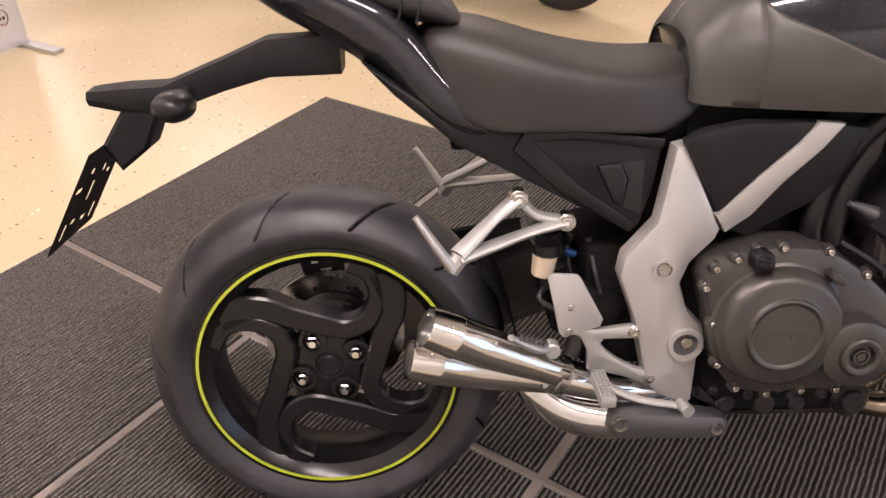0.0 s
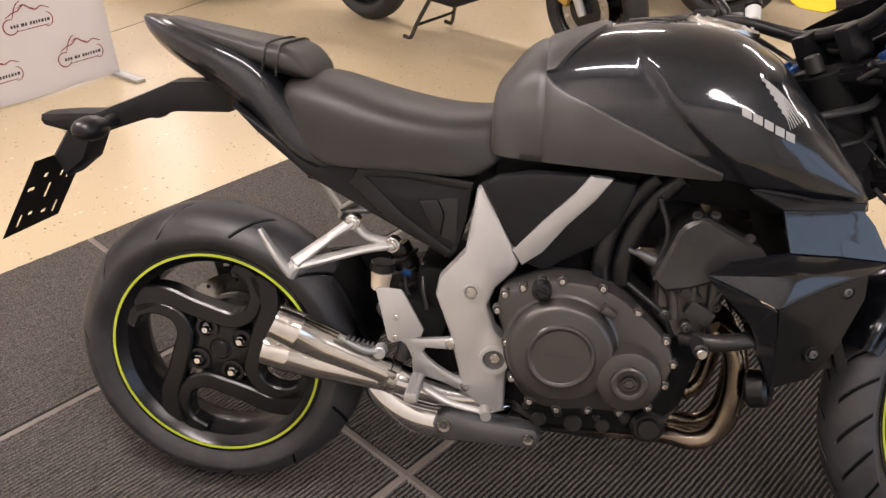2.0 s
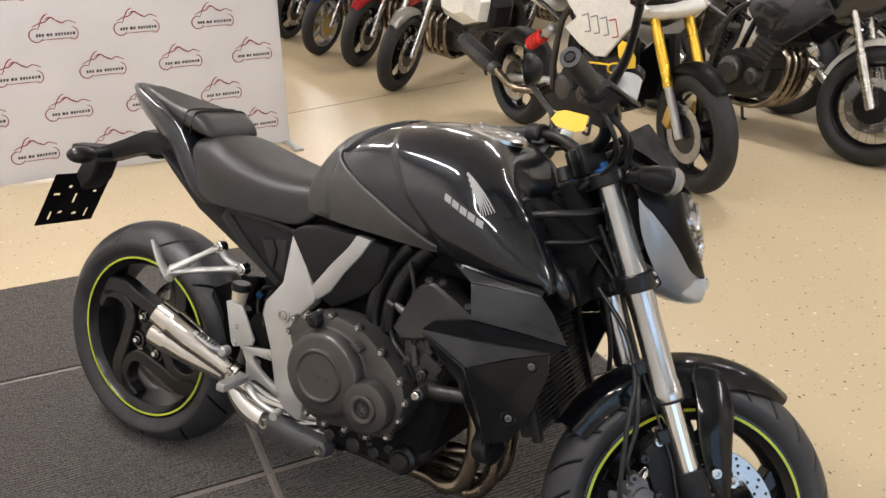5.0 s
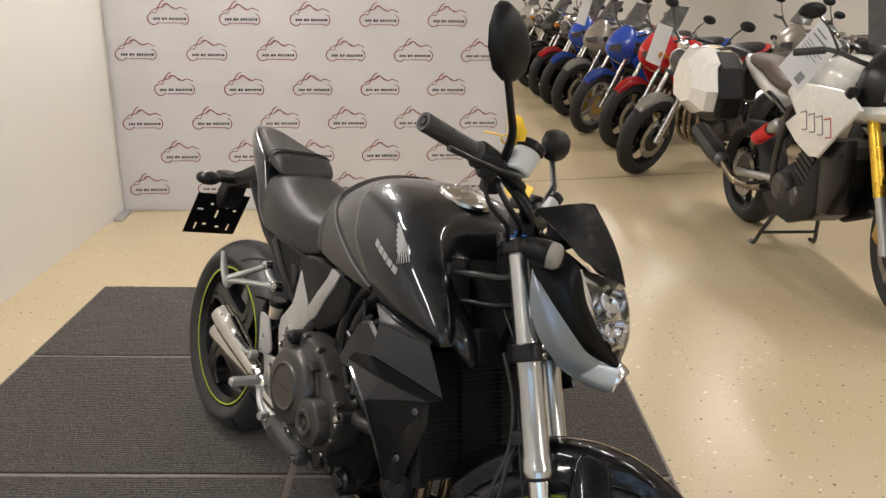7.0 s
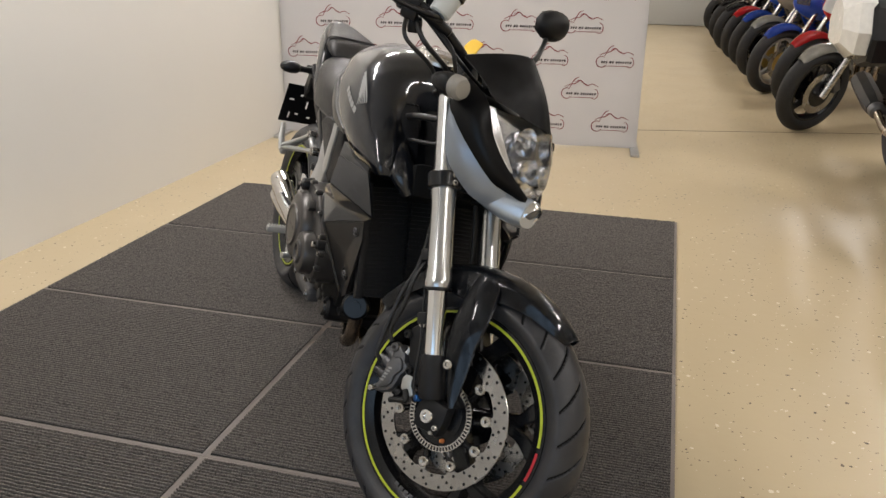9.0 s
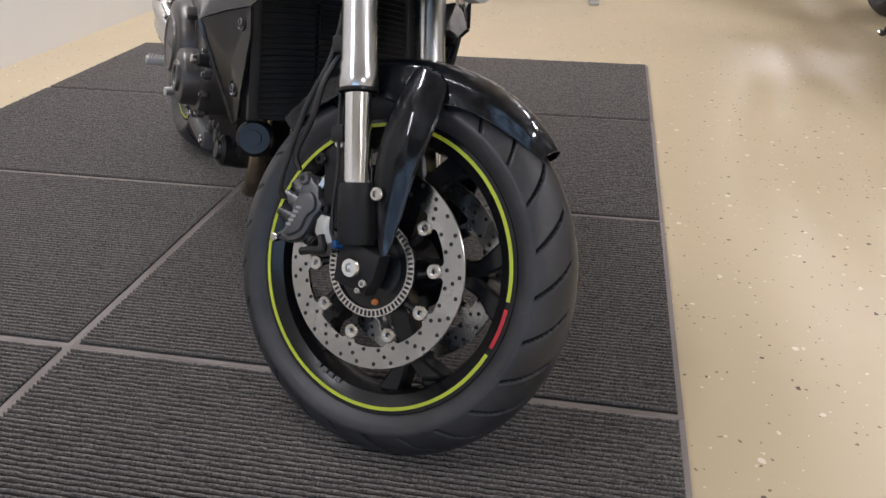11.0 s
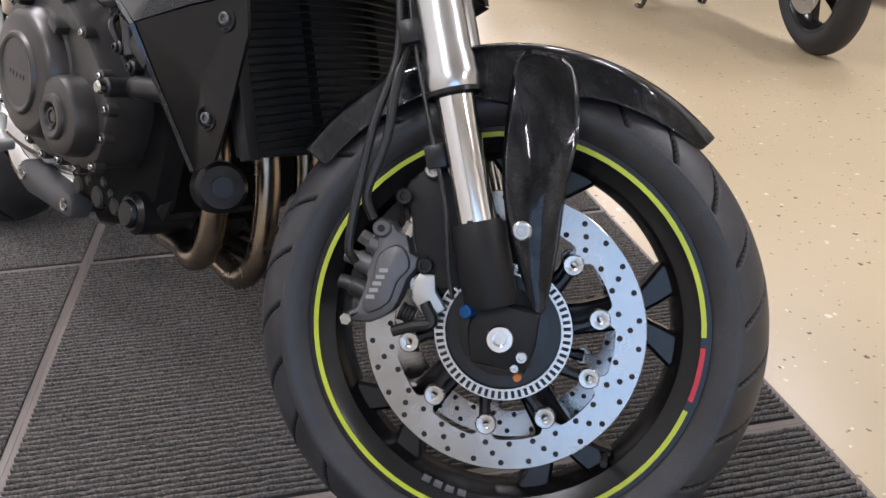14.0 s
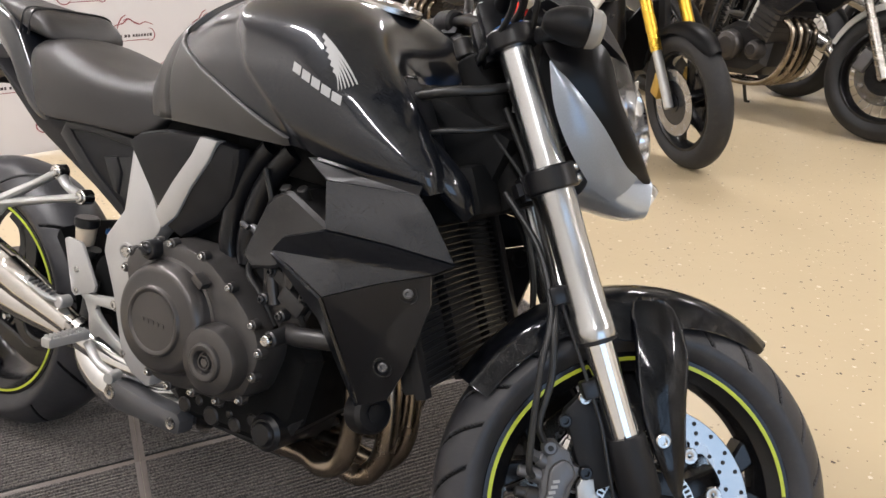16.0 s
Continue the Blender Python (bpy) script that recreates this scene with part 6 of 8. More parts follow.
    shape = [(s * y * (1.22 if s < 0 else 0.98), z * (1.28 if s < 0 else 0.98)) for y, z in shape]
    loft(bm, [[mm @ Vector((x, y * k, z * k)) for y, z in shape] for x, k in ((-0.014, 0.97), (-0.016, 1.0), (-0.006, 1.0), (0.008, 0.86), (0.020, 0.55), (0.025, 0.2))], closed=True)
    head = spart("mirror_head", bm, PLASTIC, stem and bar, "black rear-view mirror", sub=1)
    bm = bm_new()
    vs = [bm.verts.new(mm @ Vector((-0.0172, y * 0.92, z * 0.92))) for y, z in shape]
    bm.faces.new(vs)
    spart("mirror_glass", bm, MIRRORGLASS, bar)
# yellow key tags
bm = bm_new()
tube(bm, [(1.098, -0.232, 1.085), (1.110, -0.240, 1.092), (1.098, -0.246, 1.100), (1.082, -0.244, 1.096), (1.084, -0.234, 1.088), (1.098, -0.232, 1.085)], 0.0018, 6)
tube(bm, [(1.082, -0.244, 1.096), (1.060, -0.225, 1.100), (1.035, -0.205, 1.102)], 0.0018, 6)
tie = spart("cable_tie", bm, TAG, bar)
bm = bm_new()
plate(bm, [(1.096, 1.140), (1.106, 1.138), (1.124, 1.116), (1.126, 1.098), (1.112, 1.094), (1.094, 1.112), (1.090, 1.130)], -0.246, -0.247, 0.0002)
spart("price_tag", bm, TAG, bar, "yellow tag hung on the mirror stem")
bm = bm_new()
TG = pose(1.079, 0.0, 1.042) @ pose(0, 0, 0, -15, 10, -30) @ Matrix.Scale(1.2, 4)
plate(bm, [(-0.030, -0.006), (-0.024, 0.010), (-0.012, 0.016), (0.030, 0.016), (0.034, -0.010), (0.02, -0.018), (-0.016, -0.016)], -0.0008, 0.0008, 0.0003, m=TG)
spart("key_tag", bm, TAG, bar, "yellow plastic key tag")
bm = bm_new()
cyl(bm, HEAD + AXIS * 1.015 + Vector((-0.02, 0, 0.0)), HEAD + AXIS * 1.045 + Vector((-0.02, 0, 0)), 0.016, 0.014, 20, bev=0.002)
spart("ignition_lock", bm, CASE2)
# hoses and cables
for pts, r in (
        ([(1.118, -0.180, 1.020), (1.165, -0.165, 0.985), (1.170, -0.10, 0.90), (1.17, -0.085, 0.83)], 0.0045),
        ([(1.080, -0.235, 1.030), (1.130, -0.235, 0.985), (1.150, -0.150, 0.955), (1.120, -0.08, 0.92)], 0.0055),
        ([(1.070, -0.245, 1.030), (1.105, -0.260, 0.975), (1.135, -0.180, 0.945), (1.110, -0.07, 0.90)], 0.0045),
        ([(1.112, 0.180, 1.020), (1.16, 0.14, 0.975), (1.16, 0.06, 0.92)], 0.005),
        ([(1.095, -0.200, 1.030), (1.15, -0.120, 0.985), (1.16, 0.0, 0.960), (1.15, 0.10, 0.985)], 0.005),
        ([(1.16, -0.06, 0.84), (1.205, -0.062, 0.76), (1.235, -0.072, 0.68), (1.265, -0.085, 0.60), (1.27, -0.112, 0.53), (1.275, -0.114, 0.47), (1.268, -0.112, 0.41), (1.280, -0.105, 0.385)], 0.0052),
        ([(1.15, -0.05, 0.80), (1.215, -0.072, 0.72), (1.272, -0.098, 0.585), (1.318, -0.112, 0.49), (1.352, -0.116, 0.42), (1.372, -0.118, 0.36), (1.385, -0.115, 0.325)], 0.0026),
        ([(1.18, -0.05, 0.72), (1.235, -0.085, 0.645), (1.262, -0.105, 0.56), (1.258, -0.115, 0.48), (1.262, -0.115, 0.36), (1.272, -0.105, 0.335)], 0.0048),
        ([(1.16, 0.06, 0.84), (1.205, 0.062, 0.76), (1.265, 0.085, 0.60), (1.275, 0.114, 0.47), (1.280, 0.105, 0.385)], 0.0052)):
    bm = bm_new()
    tube(bm, pts, r, 10)
    spart("control_cable" if pts[0][2] > 0.9 else "brake_hose", bm, CABLE)
for p in ((1.268, -0.100, 0.585), (1.330, -0.108, 0.465)):
    bm = bm_new()
    box(bm, p, (0.022, 0.022, 0.026), (0, -25, 0), 0.004)
    spart("hose_clamp", bm, PLASTIC_G)

# headlight unit
bm = bm_new()
rows = []
for u in np.linspace(0, 1, 9):
    zc = 0.932 - 0.142 * u
    w = float(np.interp(u, [0, 0.12, 0.45, 0.75, 1], [0.130, 0.126, 0.100, 0.062, 0.022]))
    xc = float(np.interp(u, [0, 0.3, 0.7, 1], [1.346, 1.374, 1.394, 1.392]))
    xe = float(np.interp(u, [0, 0.12, 0.45, 0.75, 1], [1.272, 1.285, 1.325, 1.362, 1.388]))
    rows.append([(xe + (xc - xe) * (1 - (y / w) ** 2) ** 0.8, y, zc - 0.010 * abs(y / w)) for y in w * np.linspace(-1, 1, 13)])
loft(bm, rows)
lens = spart("headlight_lens", bm, GLASS, None, "clear headlight lens", sharp=70)
lens.visible_shadow = False
bm = bm_new()
loft(bm, [[(x - 0.024 - 0.022 * math.sin(3.1 * k / 12), y * 0.97, z) for k, (x, y, z) in enumerate(r)] for r in rows])
refl = spart("headlight_reflector", bm, REFLECTOR, None, "faceted chrome headlight reflector", sharp=10)
for s in SIDES:
    for k, (xx, yy, zz, rr) in enumerate(((1.332, 0.055, 0.885, 0.030), (1.350, 0.03, 0.835, 0.024))):
        bm = bm_new()
        m, _ = axes_to((xx, s * yy, zz), (xx + 1, s * (yy + 0.15), zz - 0.05))
        lathe(bm, [(0.006, -0.02), (rr * 0.6, -0.012), (rr, 0.012), (rr * 1.04, 0.012)], 24, m)
        lathe(bm, [(0, 0.004), (0.005, 0.003), (0.006, -0.02)], 14, m)
        spart("lamp_bowl", bm, REFLECTOR, refl)
bm = bm_new()
loft(bm, [[(1.19, y, z) for y, z in ((-0.12, 0.95), (0.12, 0.95), (0.10, 0.80), (-0.10, 0.80))], [(1.235, y, z) for y, z in ((-0.120, 0.930), (0.120, 0.930), (0.09, 0.80), (-0.09, 0.80))], [(1.262, y, z) for y, z in ((-0.05, 0.90), (0.05, 0.90), (0.03, 0.81), (-0.03, 0.81))]], closed=True)
spart("headlight_shell", bm, PLASTIC)
def ribbon(name, upper, lower, mat, bulge, thick, label, s, sharp=40):
    """A smooth panel spanning two curved edges, domed outwards between them."""
    A, B = curve_points(upper, 8), curve_points(lower, 8)
    bm = bm_new()
    rows = []
    for a, b in zip(A, B):
        row = []
        for k in range(8):
            v = k / 7
            p = a.lerp(b, v)
            d = Vector((0.45, -1, 0.1)).normalized() * bulge * math.sin(math.pi * v) * min(1, (a - b).length / 0.03)
            p = p + d
            row.append((p.x, p.y * -s, p.z))
        rows.append(row)
    loft(bm, rows)
    bmesh.ops.solidify(bm, geom=bm.faces[:], thickness=thick)
    return spart(name, bm, mat, None, label, sharp=sharp)


for s in SIDES:
    ribbon("headlight_surround", [(1.180, -0.128, 0.968), (1.240, -0.135, 0.945), (1.278, -0.138, 0.921), (1.308, -0.120, 0.868), (1.348, -0.086, 0.822), (1.392, -0.030, 0.782)],
           [(1.178, -0.140, 0.930), (1.200, -0.156, 0.890), (1.236, -0.156, 0.860), (1.286, -0.135, 0.820), (1.333, -0.096, 0.783), (1.390, -0.030, 0.768)], PLASTIC_G, 0.012, 0.006, "satin black headlight surround", s)
    ribbon("headlight_scoop", [(1.198, -0.155, 0.892), (1.238, -0.158, 0.859), (1.288, -0.138, 0.819), (1.335, -0.098, 0.782), (1.365, -0.066, 0.772)],
           [(1.197, -0.154, 0.890), (1.214, -0.150, 0.832), (1.245, -0.138, 0.782), (1.292, -0.102, 0.742), (1.330, -0.072, 0.730)], SILVERPAINT, 0.007, 0.006, "silver metallic scoop under the headlight", s)
bm = bm_new()
rows = []
for x, w, zt, zb in ((1.285, 0.100, 0.772, 0.734), (1.318, 0.086, 0.778, 0.724), (1.350, 0.066, 0.783, 0.717), (1.378, 0.044, 0.785, 0.716), (1.398, 0.036, 0.782, 0.722)):
    zc, h = (zt + zb) / 2, (zt - zb) / 2
    rows.append([(x, w * math.copysign(abs(math.cos(a)) ** 0.7, math.cos(a)), zc + h * math.copysign(abs(math.sin(a)) ** 0.7, math.sin(a))) for a in np.linspace(0, 2 * math.pi, 28, endpoint=False)])
loft(bm, rows, closed=True)
spart("scoop_nose", bm, SILVERPAINT, None, "silver nose of the headlight scoop", sharp=50)
bm = bm_new()
m, _ = axes_to((1.388, 0, 0.752), (1.408, 0, 0.742))
lathe(bm, [(0.031, -0.01), (0.0315, 0.010), (0.029, 0.016), (0.026, 0.012)], 28, m)
pos = spart("position_lamp", bm, CHROME, None, "small round position lamp in the scoop")
bm = bm_new()
lathe(bm, [(0, 0.014), (0.012, 0.013), (0.0265, 0.010)], 24, m)
spart("lamp_glass", bm, LENS, pos)
# fly screen
bm = bm_new()
rows = []
for u in np.linspace(0, 1, 9):
    row = []
    for v in np.linspace(-1, 1, 15):
        av = abs(v)
        zb, zt = 0.924 + 0.016 * av ** 2, 1.062 - 0.062 * av ** 1.8
        row.append((1.348 - 0.112 * u + 0.012 * math.sin(3.14 * u) - (0.078 + 0.012 * u) * av ** 1.9 + (0.006 if av < 0.15 else 0), 0.134 * v * (1 - 0.10 * u), zb + (zt - zb) * u))
    rows.append(row)
loft(bm, rows)
bmesh.ops.solidify(bm, geom=bm.faces[:], thickness=0.004)
spart("fly_screen", bm, PLASTIC, None, "matte black fly screen", sharp=60, sub=1)
bm = bm_new()
box(bm, (1.20, 0, 0.985), (0.045, 0.13, 0.05), (0, -35, 0), 0.01)
spart("instrument_panel", bm, PLASTIC_G)
for s in SIDES:
    bm = bm_new()
    tube(bm, [(1.185, s * 0.130, 0.930), (1.195, s * 0.165, 0.928), (1.205, s * 0.185, 0.926)], [0.013, 0.011, 0.013], 14)
    st = spart("indicator_stalk", bm, PLASTIC)
    bm = bm_new()
    cc = Vector((1.212, s * 0.205, 0.925))
    mm = Matrix.Translation(cc) @ Matrix.Rotation(radians(0), 4, "Z")
    loft(bm, [[mm @ Vector((x, 0.034 * k * math.cos(t), 0.026 * k * math.sin(t))) for t in np.linspace(0, 2 * math.pi, 16, endpoint=False)] for x, k in ((-0.040, 0.25), (-0.036, 0.55), (-0.015, 0.92), (0.012, 1.0), (0.022, 0.98))], closed=True)
    ind = spart("front_indicator", bm, PLASTIC, None, "black front indicator with a clear lens", sub=1)
    bm = bm_new()
    loft(bm, [[mm @ Vector((x, 0.033 * k * math.cos(t), 0.0255 * k * math.sin(t))) for t in np.linspace(0, 2 * math.pi, 20, endpoint=False)] for x, k in ((0.018, 1.0), (0.030, 0.96), (0.037, 0.75), (0.040, 0.3))], closed=True)
    spart("indicator_lens", bm, CLEARLENS, ind)

# ---- printed banner wall ----
BA, BB = Vector((-2.862, -1.515, 0)), Vector((-3.068, 0.885, 0))
BU = (BB - BA).normalized()
BANNER_H = 2.25
BM = Matrix.Translation(BA) @ Matrix.Rotation(math.atan2(BU.y, BU.x), 4, "Z")
WID = (BB - BA).length
CLOTH = material("white_banner_cloth", (0.70, 0.69, 0.70), 0.75, bump=0.1, bump_scale=700, vary=0.03, vary_scale=2)
PRINT = material("dark_red_print", (0.22, 0.03, 0.045), 0.7, vary=0.2, vary_scale=5)
PRINT2 = material("black_print", (0.05, 0.04, 0.045), 0.7)
banner = thing("banner_stand", BM, "white printed banner wall with rows of motorcycle outlines", "banner")
bm = bm_new()
n = 40
loft(bm, [[(WID * k / n, 0.004 * math.sin(k * 0.9 + z) + 0.003 * math.sin(k * 0.31), z) for k in range(n + 1)] for z in (0.012, 0.8, 1.6, BANNER_H)])
bmesh.ops.solidify(bm, geom=bm.faces[:], thickness=0.002)
part("cloth", bm, CLOTH, banner)
for x in (0.012, WID - 0.012):
    bm = bm_new()
    cyl(bm, (x, 0.025, 0.02), (x, 0.025, BANNER_H), 0.014, seg=16)
    part("pole", bm, ALU2, banner)
    bm = bm_new()
    box(bm, (x, 0.0, 0.009), (0.055, 0.42, 0.018), bev=0.005)
    part("foot", bm, ALU2, banner)
for z in (0.03, BANNER_H - 0.01):
    bm = bm_new()
    cyl(bm, (0.01, 0.025, z), (WID - 0.01, 0.025, z), 0.012, seg=12)
    part("rail", bm, ALU2, banner)


def ribbon(bm, pts, w, y=-0.0075):
    line = curve_points([(x, 0, z) for x, z in pts], 5)
    prev = None
    for i, p in enumerate(line):
        d = (line[min(i + 1, len(line) - 1)] - line[max(i - 1, 0)]).normalized()
        u = i / (len(line) - 1)
        ww = w * (0.35 + 0.65 * math.sin(math.pi * min(1, max(0, 0.1 + 0.8 * u))))
        nn = Vector((-d.z, 0, d.x)) * ww
        cur = (bm.verts.new(p + nn + Vector((0, y, 0))), bm.verts.new(p - nn + Vector((0, y, 0))))
        if prev:
            bm.faces.new((prev[0], cur[0], cur[1], prev[1]))
        prev = cur


bm = bm_new()
arc = [(0.034 + 0.034 * math.cos(radians(a)), 0.034 + 0.034 * math.sin(radians(a))) for a in range(60, 345, 30)]
ribbon(bm, arc, 0.003)
ribbon(bm, [(0.05, 0.068), (0.068, 0.105), (0.085, 0.128), (0.105, 0.138)], 0.003)
ribbon(bm, [(0.020, 0.075), (0.055, 0.092), (0.085, 0.098), (0.115, 0.118), (0.140, 0.100), (0.165, 0.088), (0.195, 0.098), (0.232, 0.082)], 0.0032)
ribbon(bm, [(0.085, 0.108), (0.110, 0.120), (0.135, 0.104), (0.16, 0.094)], 0.002)
arc = [(0.208 + 0.026 * math.cos(radians(a)), 0.034 + 0.032 * math.sin(radians(a))) for a in range(-120, 120, 30)]
ribbon(bm, arc, 0.0025)
ribbon(bm, [(0.05, 0.008), (0.11, 0.0095), (0.18, 0.0095), (0.21, 0.010)], 0.002)
motif_me = bpy.data.meshes.new("printed_outline")
bm.to_mesh(motif_me)
bm.free()
motif_me.materials.append(PRINT)
bm = bm_new()
for x, w in ((0.030, 0.012), (0.044, 0.012), (0.058, 0.012), (0.080, 0.016), (0.098, 0.012), (0.121, 0.013), (0.136, 0.012), (0.150, 0.010), (0.163, 0.011), (0.177, 0.013), (0.193, 0.010), (0.206, 0.014)):
    vs = [bm.verts.new((x + a, -0.0082, z)) for a, z in ((0.001, 0.026), (w - 0.001, 0.026), (w + 0.001, 0.040), (0.003, 0.040))]
    bm.faces.new(vs)
text_me = bpy.data.meshes.new("lettering")
bm.to_mesh(text_me)
bm.free()
text_me.materials.append(PRINT2)
for row in range(10):
    z = 0.170 + 0.2065 * row
    for col in range(7):
        x = 0.055 + 0.4125 * col + (0.206 if row % 2 else 0) - 0.006
        if x > WID - 0.24 or z > BANNER_H - 0.12:
            continue
        ob = new("printed_outline", motif_me)
        ob.parent = banner
        ob.matrix_basis = pose(x, 0, z - 0.055)
        ob2 = new("lettering", text_me)
        ob2.parent = ob
        tagged(ob2, kind="stuff")

# low grey panel on the far wall
bm = bm_new()
box(bm, (X0 + 0.03, 1.15, 0.32), (0.05, 1.3, 0.62), bev=0.006)
tagged(part("trim", bm, GREYWALL), "low grey panel on the far wall", "wall panel", kind="structure")
bm = bm_new()
box(bm, (X0 + 0.03, 1.95, 0.9), (0.05, 0.25, 1.8), bev=0.006)
tagged(part("trim", bm, WALL), "white post on the far wall", "wall panel", kind="structure")
JOINT = material("floor_joint", (0.13, 0.10, 0.07), 0.8)
bm = bm_new()
box(bm, (-0.55, 4.19, 0.0008), (1.5, 0.008, 0.0014), (0, 0, -38))
tagged(part("trim", bm, JOINT), "thin dark joint line in the floor", "floor joint", kind="structure")
bm = bm_new()
box(bm, (-3.86, 1.4, 0.0008), (0.006, 2.6, 0.0014), (0, 0, 14))
tagged(part("trim", bm, JOINT), "thin dark joint line in the floor", "floor joint", kind="structure")


# ---- parked motorcycles behind ----
def paint(name, c, metal=0.0):
    return material(name, c, 0.25, metal, vary=0.06, vary_scale=30, coat=0.8)


P_WHITE, P_RED, P_BLUE = paint("white_paint", (0.75, 0.74, 0.70)), paint("red_paint", (0.5, 0.015, 0.02)), paint("blue_paint", (0.02, 0.07, 0.42))
P_SILVER, P_BLACK, P_CREAM = paint("silver_grey_paint", (0.45, 0.44, 0.41), 0.4), paint("plain_black_paint", (0.015, 0.015, 0.017)), paint("cream_paint", (0.62, 0.55, 0.38))
P_GREY = paint("grey_brown_paint", (0.30, 0.27, 0.23), 0.3)
GOLD = material("gold_fork", (0.75, 0.48, 0.06), 0.28, 0.9, vary=0.05)
GOLDDISC = material("gold_carrier", (0.55, 0.38, 0.10), 0.4, 0.8)
SPRING = material("red_spring", (0.7, 0.03, 0.02), 0.4)
BROWNSEAT = material("brown_seat", (0.09, 0.065, 0.05), 0.55, bump=0.2, bump_scale=300)
PAPER = material("white_paper", (0.78, 0.79, 0.80), 0.8, vary=0.02)
INK = material("grey_print", (0.2, 0.2, 0.22), 0.8)
TYRE2 = material("parked_tyre_rubber", (0.018, 0.018, 0.019), 0.65, bump=0.3, bump_scale=250, vary=0.25, vary_scale=20, dirt=0.1)


def parked_wheel(bike, x, r, half, wire, rim_mat, disc_mat, name, discs=2, turn=0.0, head=None):
    m = head if head is not None else Matrix()
    c = (x, 0, r)
    bm = bm_new()
    rb = r - 0.09
    turned(bm, c, [(rb + 0.004, -half * 0.68), (rb - 0.012, -half * 0.72), (rb - 0.024, -half * 0.5), (rb - 0.03, 0), (rb - 0.024, half * 0.5), (rb - 0.012, half * 0.72), (rb + 0.004, half * 0.68), (rb - 0.01, 0), (rb + 0.004, -half * 0.68)], 56)
    w = part(name, bm, rim_mat, bike, m=m)
    tyre_mesh("tyre", w, c, r, half, rb + 0.002, half * 0.7, TYRE2, lambda th, sv: 0.0, 120, fine=20)
    bm = bm_new()
    turned(bm, c, [(0.012, -0.075), (0.04, -0.07), (0.045, -0.03), (0.045, 0.03), (0.04, 0.07), (0.012, 0.075)], 24)
    part("hub", bm, rim_mat, w)
    if wire:
        for k in range(28):
            a = 2 * math.pi * k / 28
            b = a + (0.32 if k % 2 else -0.32)
            s = -1 if k % 4 < 2 else 1
            bm = bm_new()
            cyl(bm, (c[0] + 0.042 * math.cos(b), s * 0.04, c[2] + 0.042 * math.sin(b)), (c[0] + (rb - 0.02) * math.cos(a), s * 0.006, c[2] + (rb - 0.02) * math.sin(a)), 0.0022, seg=6)
            part("wire_spoke", bm, CHROME, w)
    else:
        for k in range(6):
            a = radians(60 * k + 12)
            bm = bm_new()
            blade(bm, [(c[0] + q * math.cos(a + e), c[2] + q * math.sin(a + e)) for q, e in ((0.035, 0), (0.11, 0.05), (rb - 0.022, 0.16))], [0.016, 0.011, 0.015], -0.016, 0.016, 4)
            part("spoke", bm, rim_mat, w)
    for s in ((-1, 1) if discs == 2 else (-1,)):
        bm = bm_new()
        ring(bm, c, s * 0.064, s * 0.069, 0.10, 0.150, 48)
        d = part("brake_disc", bm, DISC, w)
        bm = bm_new()
        ring(bm, c, s * 0.062, s * 0.067, 0.04, 0.108, 32)
        part("disc_carrier", bm, disc_mat, d)
    return w


def loft_sections(bm, stations):
    loft(bm, halves(stations), closed=True)


